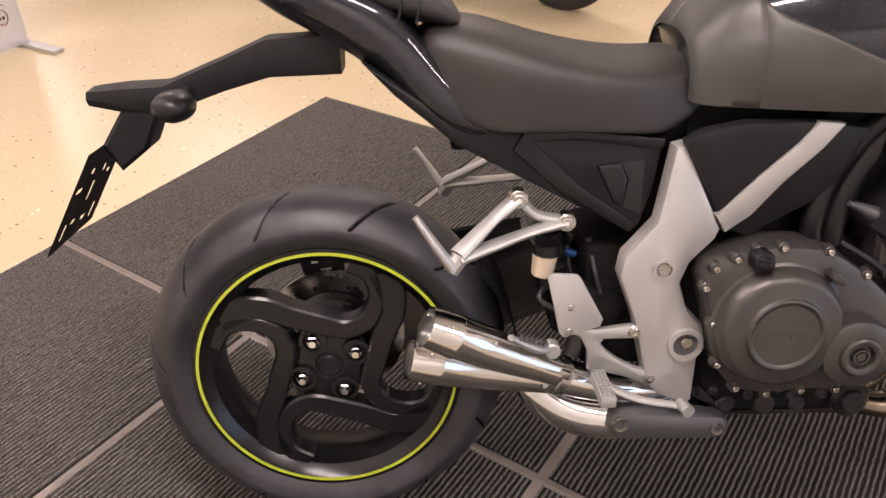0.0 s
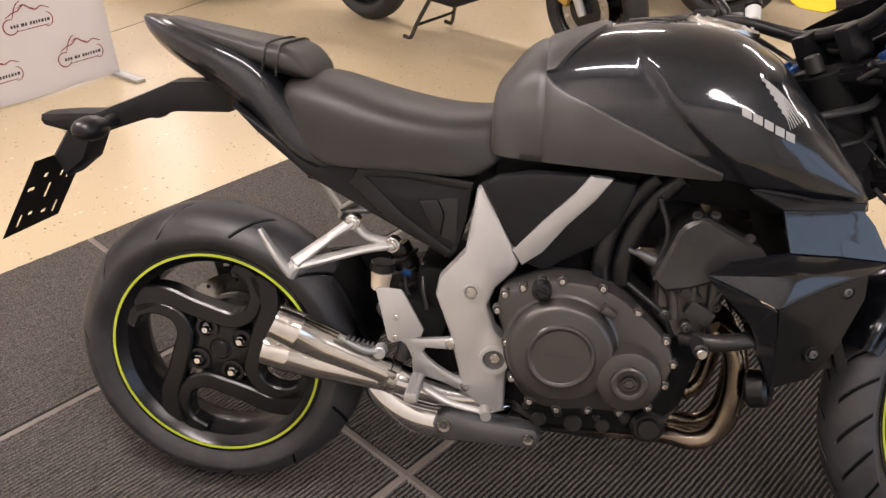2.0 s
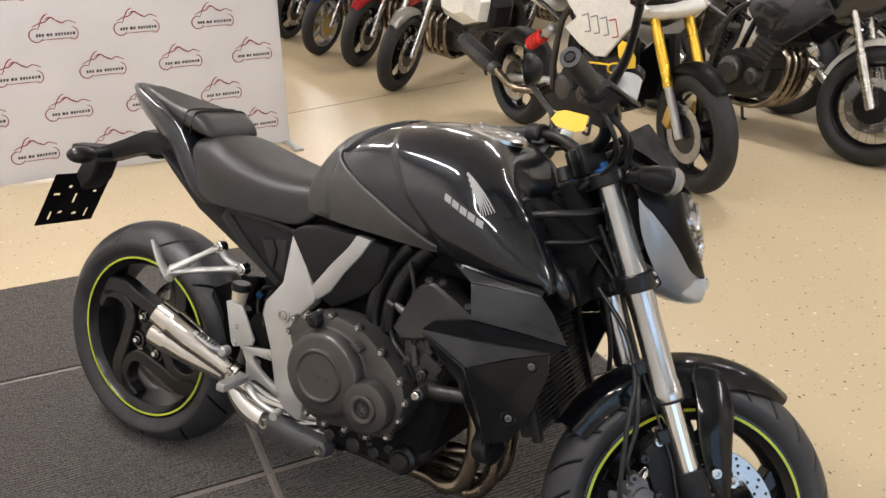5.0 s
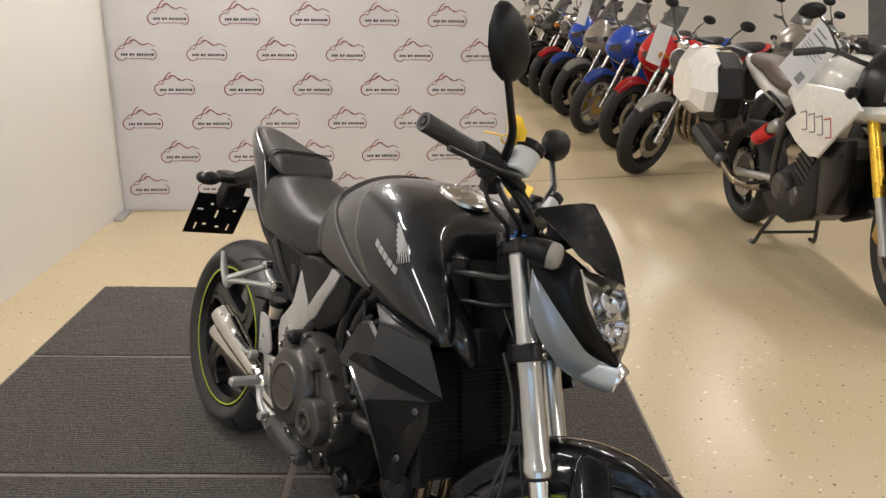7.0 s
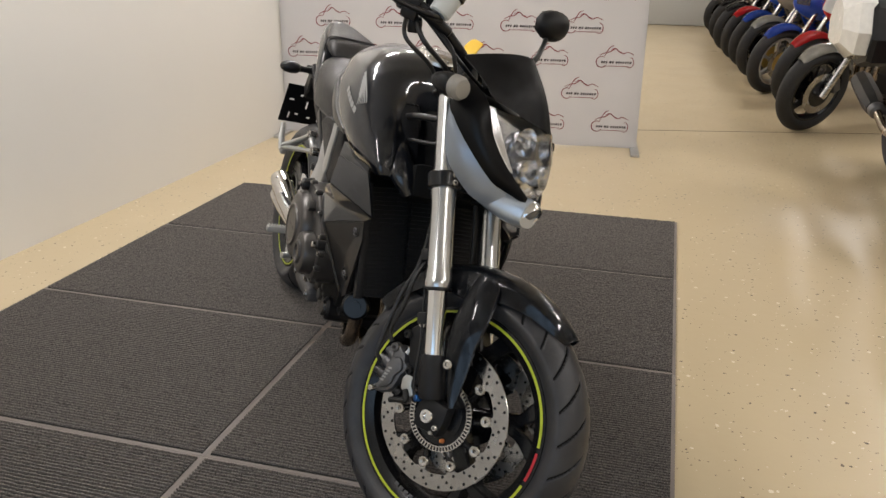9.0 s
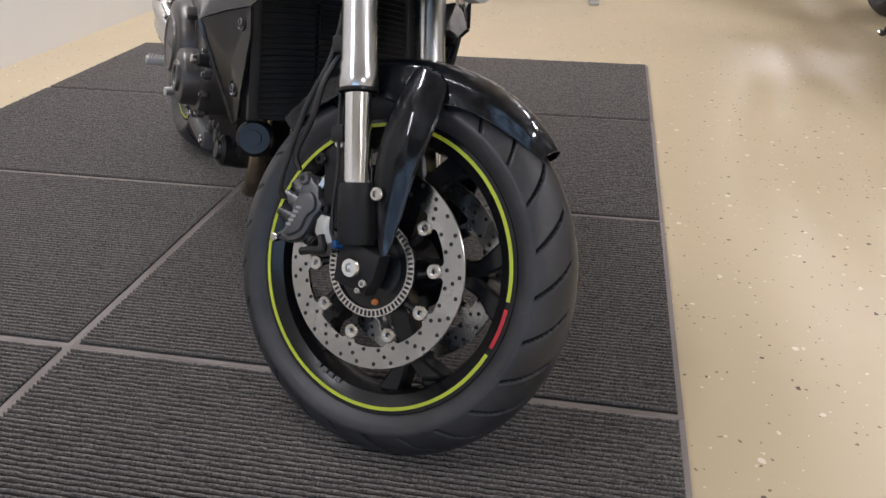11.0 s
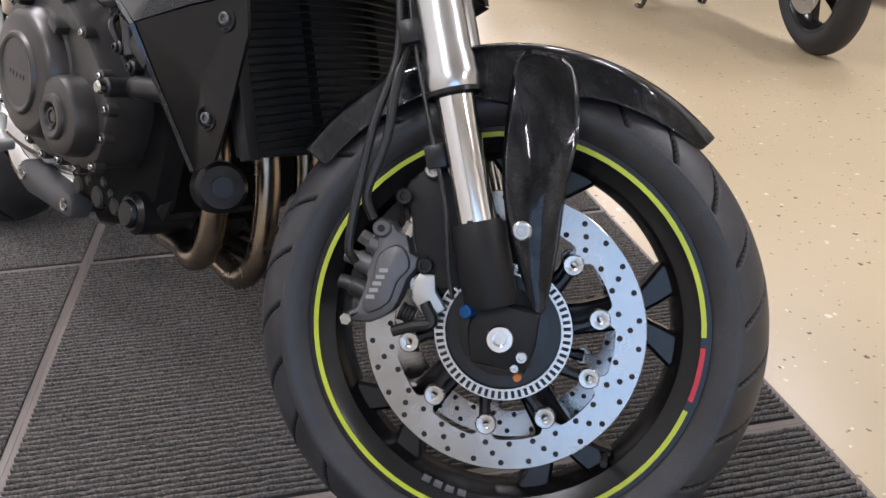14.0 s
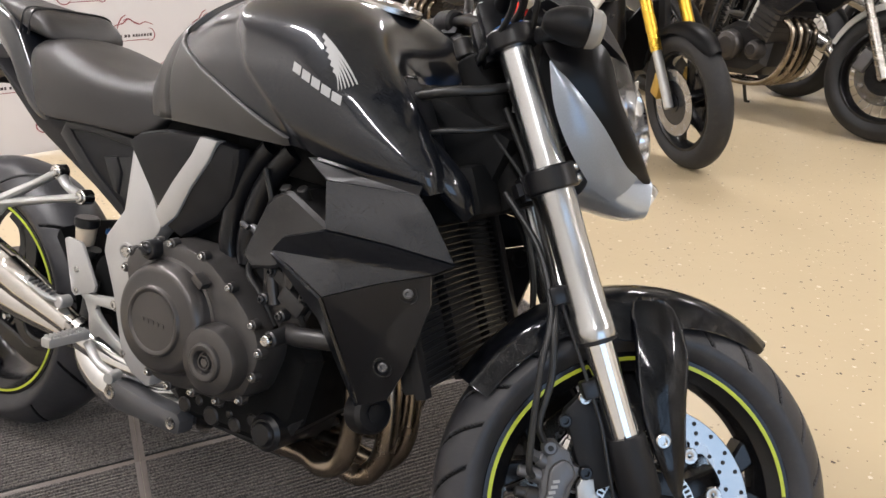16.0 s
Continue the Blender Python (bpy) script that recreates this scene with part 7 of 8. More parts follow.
def adventure_dress(b):
    """Silencer, spring, belly pan and printed side panels of the tall motorcycle."""
    bm = bm_new()
    tube(bm, [(0.40, -0.13, 0.32), (0.28, -0.16, 0.295), (0.14, -0.185, 0.30), (0.02, -0.20, 0.36), (-0.04, -0.20, 0.385)], 0.025, 16)
    part("link_pipe", bm, BRONZE, b, "heat-tinted exhaust link pipe")
    m, h = axes_to((-0.02, -0.20, 0.375), (-0.42, -0.215, 0.51))
    bm = bm_new()
    lathe(bm, [(0.026, -0.02), (0.042, -0.01), (0.046, 0.0), (0.046, 0.035), (0.040, 0.04)], 24, m)
    part("silencer_clamp", bm, CALIPER, b)
    bm = bm_new()
    lathe(bm, [(0.040, 0.03), (0.052, 0.04), (0.062, 0.12), (0.062, h - 0.03), (0.045, h), (0.030, h), (0.028, h - 0.06)], 8, m)
    part("silencer", bm, CASE2, b, "black angular silencer", sharp=20)
    ma, h = axes_to((0.24, -0.14, 0.555), (0.52, -0.14, 0.705))
    bm = bm_new()
    lathe(bm, [(0, 0), (0.018, 0), (0.018, h * 0.7), (0.034, h * 0.72), (0.034, h * 0.95), (0.015, h), (0, h)], 20, ma)
    damper = part("shock_absorber", bm, ALU2, b)
    for k in range(6):
        bm = bm_new()
        lathe(bm, [(0.030, 0.04 + 0.026 * k), (0.040, 0.046 + 0.026 * k), (0.042, 0.053 + 0.026 * k), (0.040, 0.060 + 0.026 * k), (0.030, 0.066 + 0.026 * k)], 24, ma)
        part("spring_coil", bm, SPRING, damper, "bright red spring coil")
    for s in SIDES:
        bm = bm_new()
        plate(bm, [(0.48, 0.30), (0.62, 0.36), (0.80, 0.40), (0.90, 0.47), (0.96, 0.57), (1.02, 0.60), (1.06, 0.38), (1.00, 0.30), (0.80, 0.22), (0.58, 0.235)], s * 0.13, s * 0.175, 0.012)
        part("belly_pan", bm, PLASTIC, b, "dark grey plastic belly pan")
        bm = bm_new()
        plate(bm, [(0.96, 0.60), (1.10, 0.72), (1.22, 0.74), (1.24, 0.55), (1.14, 0.36), (1.05, 0.34)], s * 0.10, s * 0.17, 0.02)
        part("radiator_cowl", bm, PLASTIC_G, b)
        bm = bm_new()
        plate(bm, [(0.70, 0.735), (0.80, 0.80), (0.68, 0.895), (0.74, 0.955), (0.96, 0.965), (1.24, 0.965), (1.36, 0.90), (1.20, 0.76), (1.06, 0.625), (0.98, 0.615), (0.84, 0.66)], s * 0.185, s * 0.215, 0.014)
        fair = part("side_fairing", bm, P_WHITE, b, "white side fairing with dark and red printed shapes")
        for k, mat in enumerate((INK, INK, INK, P_RED)):
            bm = bm_new()
            x0 = 0.86 + 0.075 * k
            for p, q in (((x0, 0.815), (x0 + 0.05, 0.83)), ((x0 + 0.05, 0.83), (x0 + 0.08, 0.745)), ((x0 + 0.08, 0.745), (x0 + 0.035, 0.735))):
                cyl(bm, (p[0], s * 0.2155, p[1]), (q[0], s * 0.2155, q[1]), 0.0035, seg=6)
            part("printed_shape", bm, mat, fair)


def parked_bike(m, label, body, fender, wheel_r=0.31, wb=1.45, rim=BLACKWHEEL, disc=BLACKWHEEL, fork=STEEL, fork_low=STEEL,
                lamp="round", wire=False, tank=None, seat=LEATHER, high=0.0, fairing=None, steer=0.0, stand="side", usd=False):
    """A parked motorcycle, its rear tyre on the origin and its nose along x."""
    b = thing("parked_motorcycle", m, label, "motorcycle", "parked motorcycles")
    tank = tank or body
    hz = high
    headp = Vector((wb + 0.10, 0, 0))
    H = Matrix.Translation(headp) @ Matrix.Rotation(radians(steer), 4, AXIS) @ Matrix.Translation(-headp)
    parked_wheel(b, 0, wheel_r, 0.085, wire, rim, disc, "rear_wheel", 1)
    parked_wheel(b, wb, wheel_r, 0.058, wire, rim, disc, "front_wheel", 2, head=H)

    def fx(z):
        return wb - 0.4663 * (z - wheel_r)
    top = 0.92 + hz
    for s in SIDES:
        bm = bm_new()
        cyl(bm, (fx(top), s * 0.095, top), (fx(wheel_r + 0.22), s * 0.095, wheel_r + 0.22), 0.027 if usd else 0.021, seg=20)
        part("fork_tube", bm, fork, b, m=H)
        bm = bm_new()
        cyl(bm, (fx(wheel_r + 0.26), s * 0.095, wheel_r + 0.26), (fx(wheel_r - 0.02), s * 0.095, wheel_r - 0.02), 0.022 if usd else 0.029, seg=20, bev=0.004)
        part("fork_leg", bm, fork_low, b, m=H)
        bm = bm_new()
        plate(bm, rotated([(-0.03, -0.055), (0.03, -0.055), (0.034, 0.0), (0.03, 0.055), (-0.03, 0.055)], radians(-25), wb - 0.115, wheel_r + 0.06), s * 0.055, s * 0.095, 0.01)
        part("brake_caliper", bm, GOLDDISC if usd else CALIPER, b, m=H)
    for z in (0.76 + hz, top - 0.02):
        bm = bm_new()
        box(bm, (fx(z) - 0.015, 0, z), (0.07, 0.25, 0.035), (0, -25, 0), 0.01)
        part("yoke", bm, PLASTIC_G, b, m=H)
    # front mudguard
    bm = bm_new()
    rows = []
    for k in range(13):
        u = k / 12
        a = radians(48 + 110 * u)
        w = float(np.interp(u, [0, 0.15, 0.5, 1], [0.03, 0.055, 0.07, 0.055]))
        rr = wheel_r + 0.016 + 0.01 * math.sin(3.14 * u)
        row = [(-w, rr - 0.035), (-w * 0.85, rr - 0.006), (-w * 0.4, rr + 0.006), (0, rr + 0.009)]
        row += [(-y, q) for y, q in row[-2::-1]]
        rows.append([(wb + q * math.cos(a), y, wheel_r + q * math.sin(a)) for y, q in row])
    loft(bm, rows)
    bmesh.ops.solidify(bm, geom=bm.faces[:], thickness=0.004)
    part("mudguard", bm, fender, b, m=H, sharp=60)
    # engine
    bm = bm_new()
    plate(bm, [(0.50, 0.30), (0.56, 0.47), (0.66, 0.52), (0.84, 0.50), (0.92, 0.42), (0.90, 0.29), (0.80, 0.23), (0.58, 0.23)], -0.13, 0.13, 0.03)
    eng = part("engine", bm, CASE2, b)
    bm = bm_new()
    plate(bm, [(0.76, 0.48), (0.84, 0.68), (0.95, 0.65), (0.98, 0.60), (0.91, 0.42)], -0.17, 0.17, 0.02)
    part("cylinder", bm, CASE, eng)
    for k in range(6):
        bm = bm_new()
        c = Vector((0.80 + 0.014 * k, 0, 0.49 + 0.030 * k))
        box(bm, c + Vector((0.05, 0, -0.012)), (0.15, 0.36, 0.006), (0, 24, 0), 0.002)
        part("cooling_fin", bm, CASE2, eng)
    for s in SIDES:
        for cx, cz, r in ((0.66, 0.385, 0.085), (0.84, 0.375, 0.055)):
            bm = bm_new()
            turned(bm, (cx, 0, cz), [(0, s * 0.185), (r * 0.55, s * 0.185), (r * 0.62, s * 0.180), (r * 0.85, s * 0.175), (r, s * 0.155), (r * 1.05, s * 0.12)], 28)
            part("engine_cover", bm, CASE, eng)
    if usd:
        adventure_dress(b)
    else:
        for y in (-0.10, -0.03, 0.03, 0.10):
            bm = bm_new()
            tube(bm, [(0.95, y, 0.56), (1.02, y, 0.50), (1.02, y, 0.38), (0.96, y, 0.25), (0.82, y * 0.8, 0.19), (0.6, y * 0.6, 0.19)], 0.018, 10, n=4)
            part("header_pipe", bm, BRONZE, b)
        bm = bm_new()
        tube(bm, [(0.60, -0.08, 0.19), (0.42, -0.13, 0.24), (0.28, -0.165, 0.36 + hz * 0.5)], [0.024, 0.026, 0.03], 14, n=5)
        part("link_pipe", bm, CHROME, b)
        bm = bm_new()
        cyl(bm, (0.32, -0.17, 0.34 + hz * 0.5), (-0.16, -0.20, 0.56 + hz), 0.048, 0.058, 28, bev=0.012)
        part("silencer", bm, CASE if usd else STEEL, b)
    # frame and swing arm
    for s in SIDES:
        bm = bm_new()
        tube(bm, [(0.50, s * 0.12, 0.34), (0.52, s * 0.135, 0.52), (0.62, s * 0.14, 0.68 + hz), (0.90, s * 0.12, 0.80 + hz), (1.14, s * 0.05, 0.88 + hz)], 0.020, 12, n=5)
        part("frame_spar", bm, CASE if usd else P_BLACK, b)
        bm = bm_new()
        tube(bm, [(0.50, s * 0.10, 0.38), (0.25, s * 0.105, 0.35), (0.0, s * 0.105, wheel_r)], [0.028, 0.024, 0.026], 12, n=5)
        part("swing_arm", bm, ALU2 if usd else CASE2, b)
        bm = bm_new()
        tube(bm, [(0.55, s * 0.11, 0.62 + hz), (0.30, s * 0.115, 0.72 + hz), (-0.05, s * 0.08, 0.82 + hz)], 0.014, 10, n=4)
        part("tail_spar", bm, P_BLACK, b)
        bm = bm_new()
        tube(bm, [(0.44, s * 0.14, 0.36), (0.46, s * 0.19, 0.355), (0.46, s * 0.26, 0.355)], 0.010, 10, n=3)
        part("foot_peg", bm, CASE2, b)
    if not usd:
        bm = bm_new()
        cyl(bm, (0.42, 0, 0.36), (0.46, 0, 0.66 + hz), 0.012, seg=12)
        for k in range(8):
            u = k / 8
            mm, _ = axes_to((0.425 + 0.035 * u, 0, 0.40 + 0.22 * u), (0.43 + 0.035 * u, 0, 0.42 + 0.22 * u))
            lathe(bm, [(0.022, 0), (0.034, 0.006), (0.034, 0.012), (0.022, 0.018)], 18, mm)
        part("shock_spring", bm, CASE2, b)
    # tank, seat, tail
    bm = bm_new()
    loft_sections(bm, [
        (0.58, [(0, 0.80 + hz), (0.06, 0.795 + hz), (0.10, 0.76 + hz), (0.10, 0.70 + hz)]),
        (0.68, [(0, 0.93 + hz), (0.09, 0.915 + hz), (0.145, 0.85 + hz), (0.14, 0.72 + hz)]),
        (0.84, [(0, 1.0 + hz), (0.11, 0.98 + hz), (0.175, 0.89 + hz), (0.16, 0.74 + hz)]),
        (1.00, [(0, 0.99 + hz), (0.11, 0.97 + hz), (0.17, 0.89 + hz), (0.15, 0.76 + hz)]),
        (1.10, [(0, 0.92 + hz), (0.08, 0.90 + hz), (0.13, 0.85 + hz), (0.11, 0.78 + hz)])])
    part("fuel_tank", bm, tank, b, sub=1)
    bm = bm_new()
    loft_sections(bm, [
        (-0.16, [(0, 0.92 + hz), (0.05, 0.915 + hz), (0.08, 0.89 + hz), (0.07, 0.86 + hz)]),
        (0.05, [(0, 0.90 + hz), (0.09, 0.892 + hz), (0.125, 0.86 + hz), (0.12, 0.82 + hz)]),
        (0.20, [(0, 0.90 + hz), (0.10, 0.892 + hz), (0.135, 0.85 + hz), (0.13, 0.80 + hz)]),
        (0.28, [(0, 0.83 + hz), (0.10, 0.825 + hz), (0.135, 0.80 + hz), (0.13, 0.75 + hz)]),
        (0.45, [(0, 0.80 + hz), (0.10, 0.795 + hz), (0.135, 0.77 + hz), (0.13, 0.71 + hz)]),
        (0.60, [(0, 0.84 + hz), (0.07, 0.83 + hz), (0.10, 0.79 + hz), (0.09, 0.72 + hz)])])
    part("seat", bm, seat, b, sub=1)
    bm = bm_new()
    loft_sections(bm, [
        (-0.26, [(0, 0.90 + hz), (0.03, 0.895 + hz), (0.045, 0.88 + hz), (0.03, 0.86 + hz)]),
        (-0.10, [(0, 0.89 + hz), (0.08, 0.885 + hz), (0.11, 0.85 + hz), (0.08, 0.78 + hz)]),
        (0.15, [(0, 0.83 + hz), (0.12, 0.825 + hz), (0.145, 0.79 + hz), (0.12, 0.68 + hz)]),
        (0.42, [(0, 0.74 + hz), (0.12, 0.735 + hz), (0.14, 0.70 + hz), (0.12, 0.60 + hz)])])
    part("tail_panel", bm, body, b, sub=1)
    bm = bm_new()
    plate(bm, [(-0.22, 0.86 + hz), (-0.14, 0.84 + hz), (-0.25, 0.60 + hz), (-0.30, 0.58 + hz), (-0.30, 0.64 + hz)], -0.06, 0.06, 0.006)
    part("rear_mudguard", bm, PLASTIC, b)
    # bars, mirrors, lamp
    bz = top + 0.10
    bm = bm_new()
    tube(bm, [(fx(top) - 0.16, -0.37, bz + 0.01), (fx(top) - 0.08, -0.25, bz + 0.02), (fx(top) - 0.01, -0.10, bz - 0.05), (fx(top), 0, bz - 0.06), (fx(top) - 0.01, 0.10, bz - 0.05), (fx(top) - 0.08, 0.25, bz + 0.02), (fx(top) - 0.16, 0.37, bz + 0.01)], 0.012, 10, n=4)
    bar = part("handlebar", bm, P_BLACK, b, m=H)
    for s in SIDES:
        bm = bm_new()
        cyl(bm, (fx(top) - 0.165, s * 0.385, bz + 0.01), (fx(top) - 0.09, s * 0.265, bz + 0.02), 0.018, seg=16, bev=0.003)
        part("grip", bm, RUBBER, bar)
        bm = bm_new()
        tube(bm, [(fx(top) - 0.06, s * 0.22, bz + 0.02), (fx(top) - 0.05, s * 0.27, bz + 0.12), (fx(top) - 0.08, s * 0.31, bz + 0.18)], 0.006, 8, n=4)
        part("mirror_stem", bm, P_BLACK, bar)
        bm = bm_new()
        mm = Matrix.Translation((fx(top) - 0.08, s * 0.335, bz + 0.20))
        ring_pts = [(0.062 * math.cos(t), 0.038 * math.sin(t)) for t in np.linspace(0, 2 * math.pi, 14, endpoint=False)]
        loft(bm, [[mm @ Vector((x, y * k, z * k)) for y, z in ring_pts] for x, k in ((-0.012, 0.95), (-0.008, 1), (0.008, 0.9), (0.022, 0.45))], closed=True)
        part("mirror", bm, PLASTIC, bar)
        bm = bm_new()
        cyl(bm, (fx(top) + 0.06, s * 0.11, top - 0.06), (fx(top) + 0.06, s * 0.17, top - 0.06), 0.008, seg=8)
        cyl(bm, (fx(top) + 0.04, s * 0.19, top - 0.06), (fx(top) + 0.09, s * 0.19, top - 0.06), 0.026, 0.03, 16, bev=0.006)
        part("indicator", bm, AMBER if lamp == "round" else PLASTIC, b, m=H)
    if lamp == "round":
        c = Vector((fx(top) + 0.10, 0, top - 0.04))
        bm = bm_new()
        mm, _ = axes_to(c, c + Vector((1, 0, -0.1)))
        lathe(bm, [(0, -0.11), (0.05, -0.10), (0.085, -0.05), (0.095, 0.0), (0.098, 0.008), (0.090, 0.012)], 36, mm)
        hl = part("headlight", bm, CHROME, b, m=H)
        bm = bm_new()
        lathe(bm, [(0, 0.024), (0.05, 0.020), (0.090, 0.008)], 32, mm)
        part("lens", bm, LENS, hl)
        for s in SIDES:
            bm = bm_new()
            cyl(bm, (fx(top) + 0.02, s * 0.05, top + 0.07), (fx(top) + 0.07, s * 0.05, top + 0.05), 0.038, 0.042, 24, bev=0.006)
            part("clock", bm, CHROME, b, m=H)
    if fairing:
        bm = bm_new()
        loft_sections(bm, [
            (fx(top) + 0.24, [(0, top - 0.06), (0.015, top - 0.065), (0.02, top - 0.09), (0.01, top - 0.11)]),
            (fx(top) + 0.16, [(0, top + 0.05), (0.08, top + 0.02), (0.12, top - 0.08), (0.06, top - 0.20)]),
            (fx(top) + 0.04, [(0, top + 0.15), (0.11, top + 0.10), (0.19, top - 0.06), (0.14, top - 0.26)]),
            (fx(top) - 0.06, [(0, top + 0.17), (0.12, top + 0.12), (0.22, top - 0.06), (0.19, top - 0.30)]),
        ])
        part("nose_fairing", bm, PLASTIC_G if usd else fairing, b, sub=1)
        if usd:
            bm = bm_new()
            loft_sections(bm, [
                (fx(top) + 0.30, [(0, top - 0.10), (0.012, top - 0.105), (0.016, top - 0.12), (0.008, top - 0.13)]),
                (fx(top) + 0.20, [(0, top - 0.02), (0.05, top - 0.10), (0.10, top - 0.15), (0.05, top - 0.19)]),
                (fx(top) + 0.05, [(0, top - 0.06), (0.14, top - 0.13), (0.205, top - 0.16), (0.15, top - 0.22)]),
                (fx(top) - 0.06, [(0, top - 0.06), (0.16, top - 0.12), (0.225, top - 0.15), (0.20, top - 0.26)])])
            part("white_beak", bm, fairing, b, "white beak under the headlights", sub=1)
        for s in SIDES:
            bm = bm_new()
            loft(bm, [[(fx(top) + 0.16, s * 0.125, top - 0.02), (fx(top) + 0.155, s * 0.13, top - 0.10)], [(fx(top) + 0.235, s * 0.035, top - 0.05), (fx(top) + 0.225, s * 0.035, top - 0.10)]])
            bmesh.ops.solidify(bm, geom=bm.faces[:], thickness=0.01)
            part("headlight", bm, CLEARLENS if usd else LENS, b)
            if usd:
                continue
            bm = bm_new()
            plate(bm, [(fx(top) + 0.05, top - 0.18), (fx(top) - 0.06, top - 0.06), (0.78, 0.78 + hz), (0.74, 0.70 + hz), (0.86, 0.56 + hz), (1.02, 0.52 + hz)], s * 0.175, s * 0.20, 0.008)
            part("side_fairing", bm, fairing, b)
        bm = bm_new()
        rows = [[(fx(top) + 0.05 - 0.12 * u - 0.08 * abs(v) ** 2, 0.13 * v * (1 - 0.25 * u), top + 0.13 + 0.20 * u) for v in np.linspace(-1, 1, 9)] for u in np.linspace(0, 1, 6)]
        loft(bm, rows)
        bmesh.ops.solidify(bm, geom=bm.faces[:], thickness=0.003)
        part("windscreen", bm, LENS, b)
    # stands
    if stand == "centre":
        for s in SIDES:
            bm = bm_new()
            tube(bm, [(0.60, s * 0.12, 0.24), (0.53, s * 0.16, 0.10), (0.49, s * 0.18, 0.012), (0.44, s * 0.18, 0.010)], 0.012, 10, n=4)
            part("stand_leg", bm, P_BLACK, b)
        bm = bm_new()
        cyl(bm, (0.52, -0.165, 0.08), (0.52, 0.165, 0.08), 0.009, seg=10)
        part("stand_bar", bm, P_BLACK, b)
    else:
        bm = bm_new()
        tube(bm, [(0.58, 0.12, 0.26), (0.56, 0.20, 0.12), (0.55, 0.25, 0.035), (0.57, 0.265, 0.03)], 0.011, 10, n=4)
        part("side_stand", bm, P_BLACK, b)
    return b


def paper_sign(m, label="white paper price sheet with printed lines"):
    t = thing("price_sheet", m, label, "paper sheet", "price sheets")
    bm = bm_new()
    loft(bm, [[(x, 0.006 * math.sin(3 * x / 0.21) + 0.004, z) for x in np.linspace(0, 0.21, 6)] for z in (0, 0.15, 0.297)])
    bmesh.ops.solidify(bm, geom=bm.faces[:], thickness=0.0006)
    part("sheet", bm, PAPER, t)
    bm = bm_new()
    for k, (z, w) in enumerate(((0.26, 0.09), (0.235, 0.13), (0.20, 0.10), (0.185, 0.15), (0.17, 0.12), (0.155, 0.14), (0.14, 0.09))):
        box(bm, (0.025 + w / 2, -0.0015 + 0.004, z), (w, 0.0006, 0.008 if k < 2 else 0.004))
    part("lettering", bm, INK, t)
    bm = bm_new()
    box(bm, (0.15, 0.006, 0.05), (0.05, 0.0008, 0.05))
    part("printed_square", bm, INK, t)
    return t


def stood(x, y, heading, wb=1.45, lean=0.0):
    """The pose of a parked motorcycle whose front tyre stands at x, y."""
    h = radians(heading)
    return pose(x - wb * math.cos(h), y - wb * math.sin(h), 0) @ pose(0, 0, 0, 0, 0, heading) @ pose(0, 0, 0, -lean)


adv = parked_bike(stood(-1.28, 2.515, 3.5, 1.56), "white adventure motorcycle with gold fork on its centre stand", P_WHITE, PLASTIC, 0.315, 1.56, fork=GOLD, fork_low=ALU2,
                  lamp="fairing", fairing=P_WHITE, tank=P_WHITE, seat=BROWNSEAT, high=0.12, stand="centre", usd=True, steer=-12)
bm = bm_new()
PANS = [(-0.30, 0.70), (-0.06, 0.66), (0.12, 0.70), (0.16, 0.82), (0.10, 0.98), (-0.02, 1.06), (-0.22, 1.05), (-0.34, 0.88)]
loft(bm, [[(-0.09 + (x + 0.09) * k, y, 0.86 + (z - 0.86) * k) for x, z in PANS] for y, k in ((-0.30, 0.92), (-0.36, 1.0), (-0.42, 0.97), (-0.485, 0.62))], closed=True)
pan = part("pannier", bm, P_WHITE, adv, "white angular hard pannier with a black inner half", sharp=22)
bm = bm_new()
loft(bm, [[(-0.07 + (x + 0.09) * k, y, 0.83 + (z - 0.86) * k) for x, z in PANS] for y, k in ((-0.19, 0.90), (-0.22, 1.02), (-0.33, 1.04), (-0.355, 0.98))], closed=True)
part("pannier_base", bm, PLASTIC, pan, sharp=22)
bm = bm_new()
plate(bm, [(0.02, 0.93), (0.06, 0.96), (0.05, 0.90), (0.02, 0.87)], -0.448, -0.452, 0.001)
part("pannier_lock", bm, PLASTIC_G, pan)
paper_sign(stood(-1.28, 2.515, 3.5, 1.56) @ pose(0.66, -0.27, 1.02, -18, 32, 10))
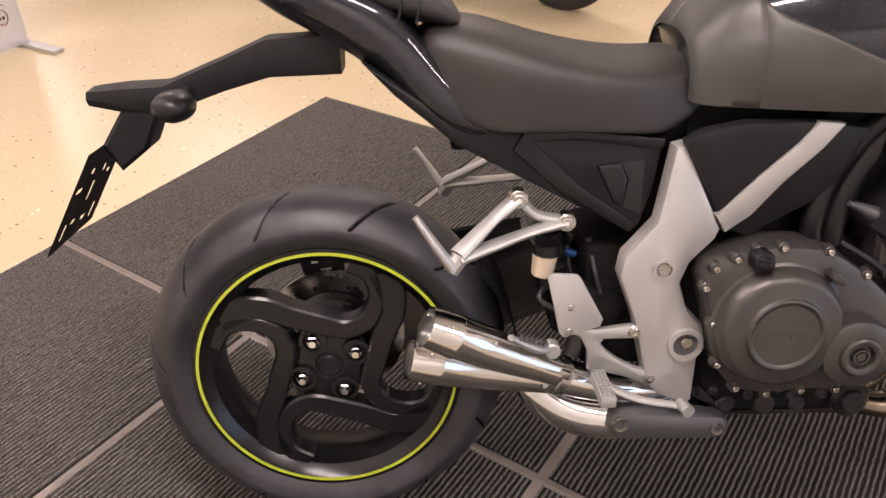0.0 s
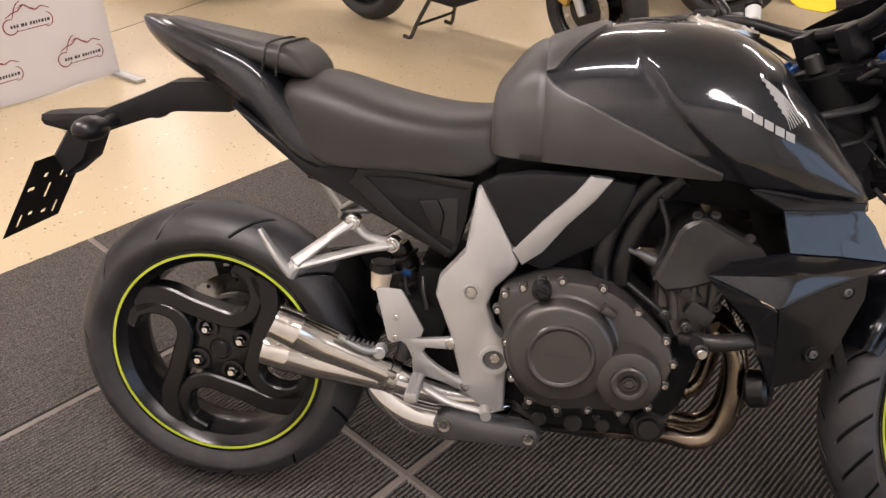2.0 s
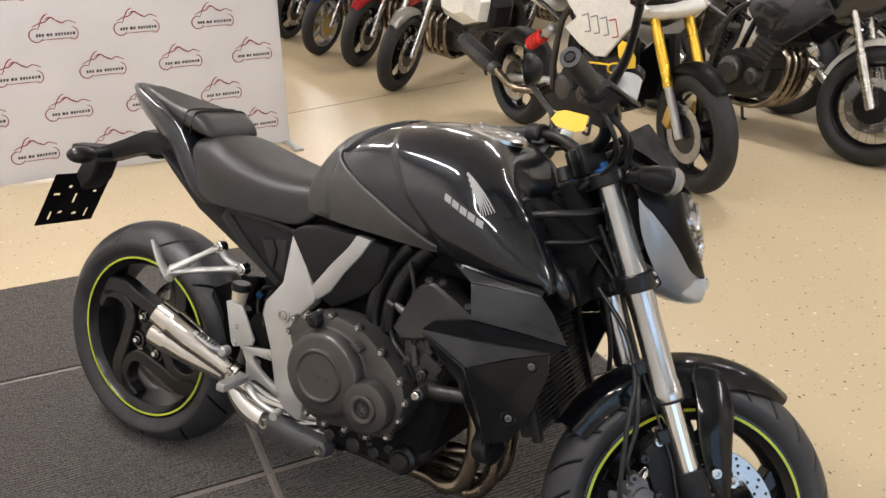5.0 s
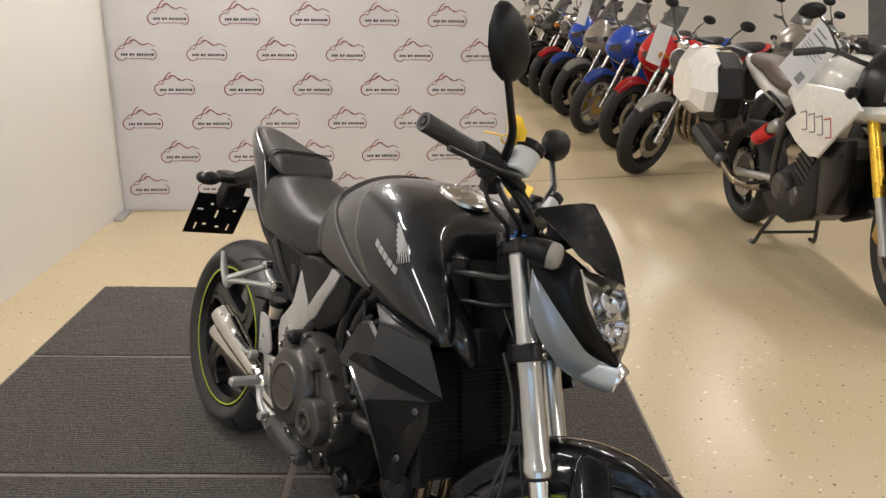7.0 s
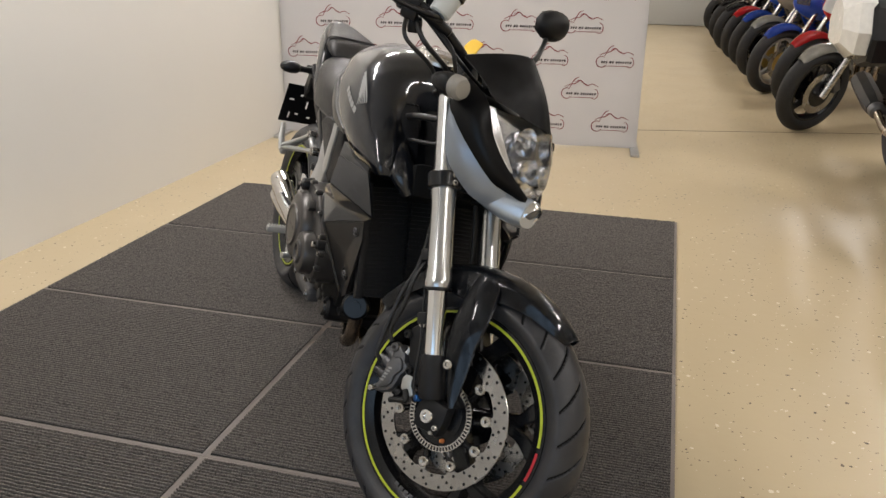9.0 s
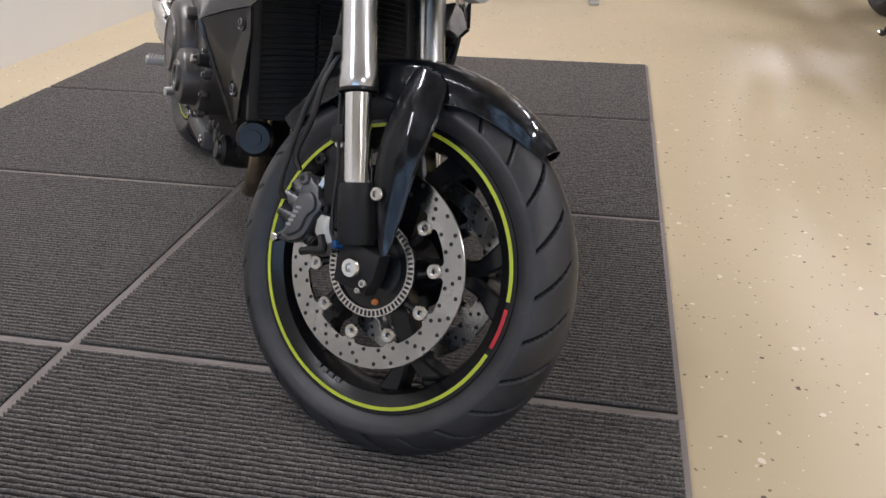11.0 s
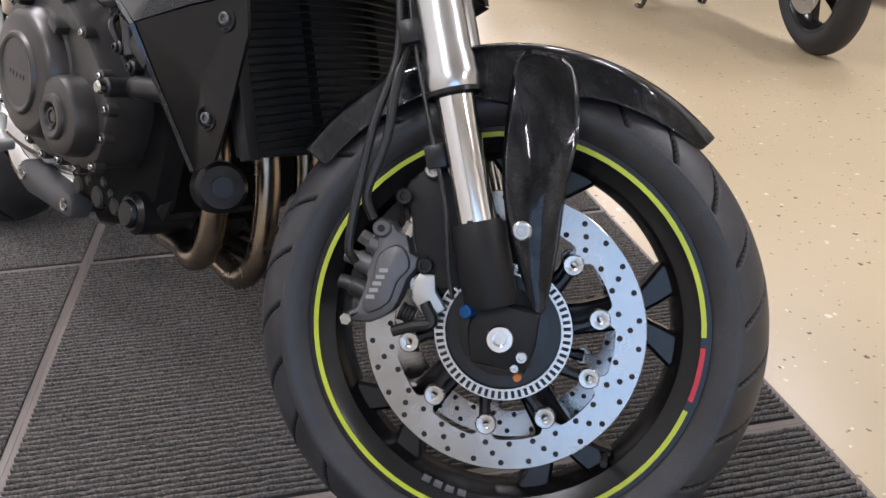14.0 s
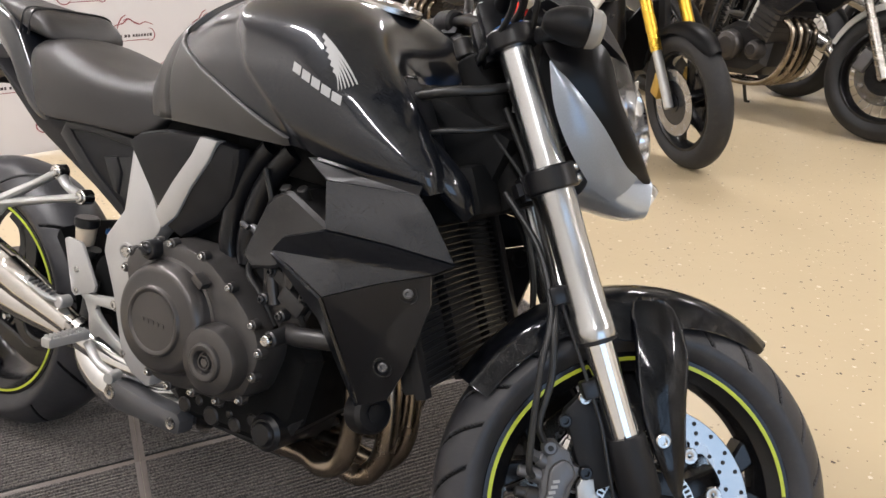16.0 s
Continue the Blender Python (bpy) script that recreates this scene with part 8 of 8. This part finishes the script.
ROWB = [
    (-4.10, 2.03, -62, dict(label="silver naked motorcycle with a round headlight", body=P_SILVER, fender=P_SILVER, tank=P_CREAM, seat=LEATHER)),
    (-5.15, 2.10, -62, dict(label="red sport motorcycle with a red front mudguard", body=P_RED, fender=P_RED, lamp="fairing", fairing=P_RED)),
    (-5.86, 1.96, -62, dict(label="blue sport motorcycle with gold front discs", body=P_BLUE, fender=P_BLUE, disc=GOLDDISC, rim=ALU2, lamp="fairing", fairing=P_BLUE)),
    (-6.90, 1.93, -62, dict(label="silver touring motorcycle with a pale mudguard", body=P_SILVER, fender=P_SILVER, lamp="fairing", fairing=P_GREY)),
    (-7.70, 1.90, -62, dict(label="blue motorcycle parked in the row", body=P_BLUE, fender=P_BLUE, lamp="fairing", fairing=P_BLUE)),
    (-8.45, 1.85, -62, dict(label="dark red motorcycle parked in the row", body=P_RED, fender=P_RED)),
    (-9.40, 1.80, -62, dict(label="black motorcycle parked in the row", body=P_BLACK, fender=P_BLACK, lamp="fairing", fairing=P_BLACK)),
    (-10.5, 1.78, -62, dict(label="dark blue motorcycle parked in the row", body=P_BLUE, fender=P_BLACK)),
    (-12.2, 1.75, -62, dict(label="silver grey motorcycle at the end of the row", body=P_SILVER, fender=P_SILVER, lamp="fairing", fairing=P_SILVER)),
]
for x, y, h, kw in ROWB:
    parked_bike(stood(x, y, h, 1.43, 8), steer=12, wb=1.43, **kw)
for x, y, label, seat in ((-3.35, 3.95, "black motorcycle in the row behind", LEATHER), (-4.35, 3.90, "dark grey motorcycle in the row behind", BROWNSEAT), (-5.40, 3.85, "black motorcycle in the row behind", LEATHER), (-6.50, 3.85, "dark grey motorcycle in the row behind", LEATHER)):
    grey = "grey" in label
    parked_bike(stood(x, y, -62, 1.43, 8), label, P_GREY if grey else P_BLACK, P_BLACK, wb=1.43, steer=10, tank=P_BLACK, seat=seat, lamp="fairing" if grey else "round", fairing=P_GREY if grey else None)
paper_sign(stood(-4.10, 2.03, -62, 1.43, 8) @ pose(1.28, -0.14, 0.80, 10, 0, -100))
paper_sign(stood(-6.90, 1.93, -62, 1.43, 8) @ pose(1.28, -0.14, 0.95, 10, 0, -100))
parked_bike(stood(-1.20, 3.68, 8, 1.55, 6), "grey adventure motorcycle with wire wheels and white mudguard", P_GREY, P_WHITE, 0.33, 1.55, wire=True, rim=BLACKWHEEL, tank=P_GREY, fairing=P_BLACK, lamp="fairing", high=0.06, steer=8)
parked_bike(stood(-0.80, 4.35, 8, 1.45, 6), "black classic motorcycle with chromed wire wheels", P_BLACK, P_BLACK, 0.33, 1.45, wire=True, rim=CHROME, steer=14)
parked_bike(stood(-0.95, 5.25, 8, 1.45, 6), "black parked motorcycle in the second row", P_BLACK, P_BLACK, 0.31, 1.45)
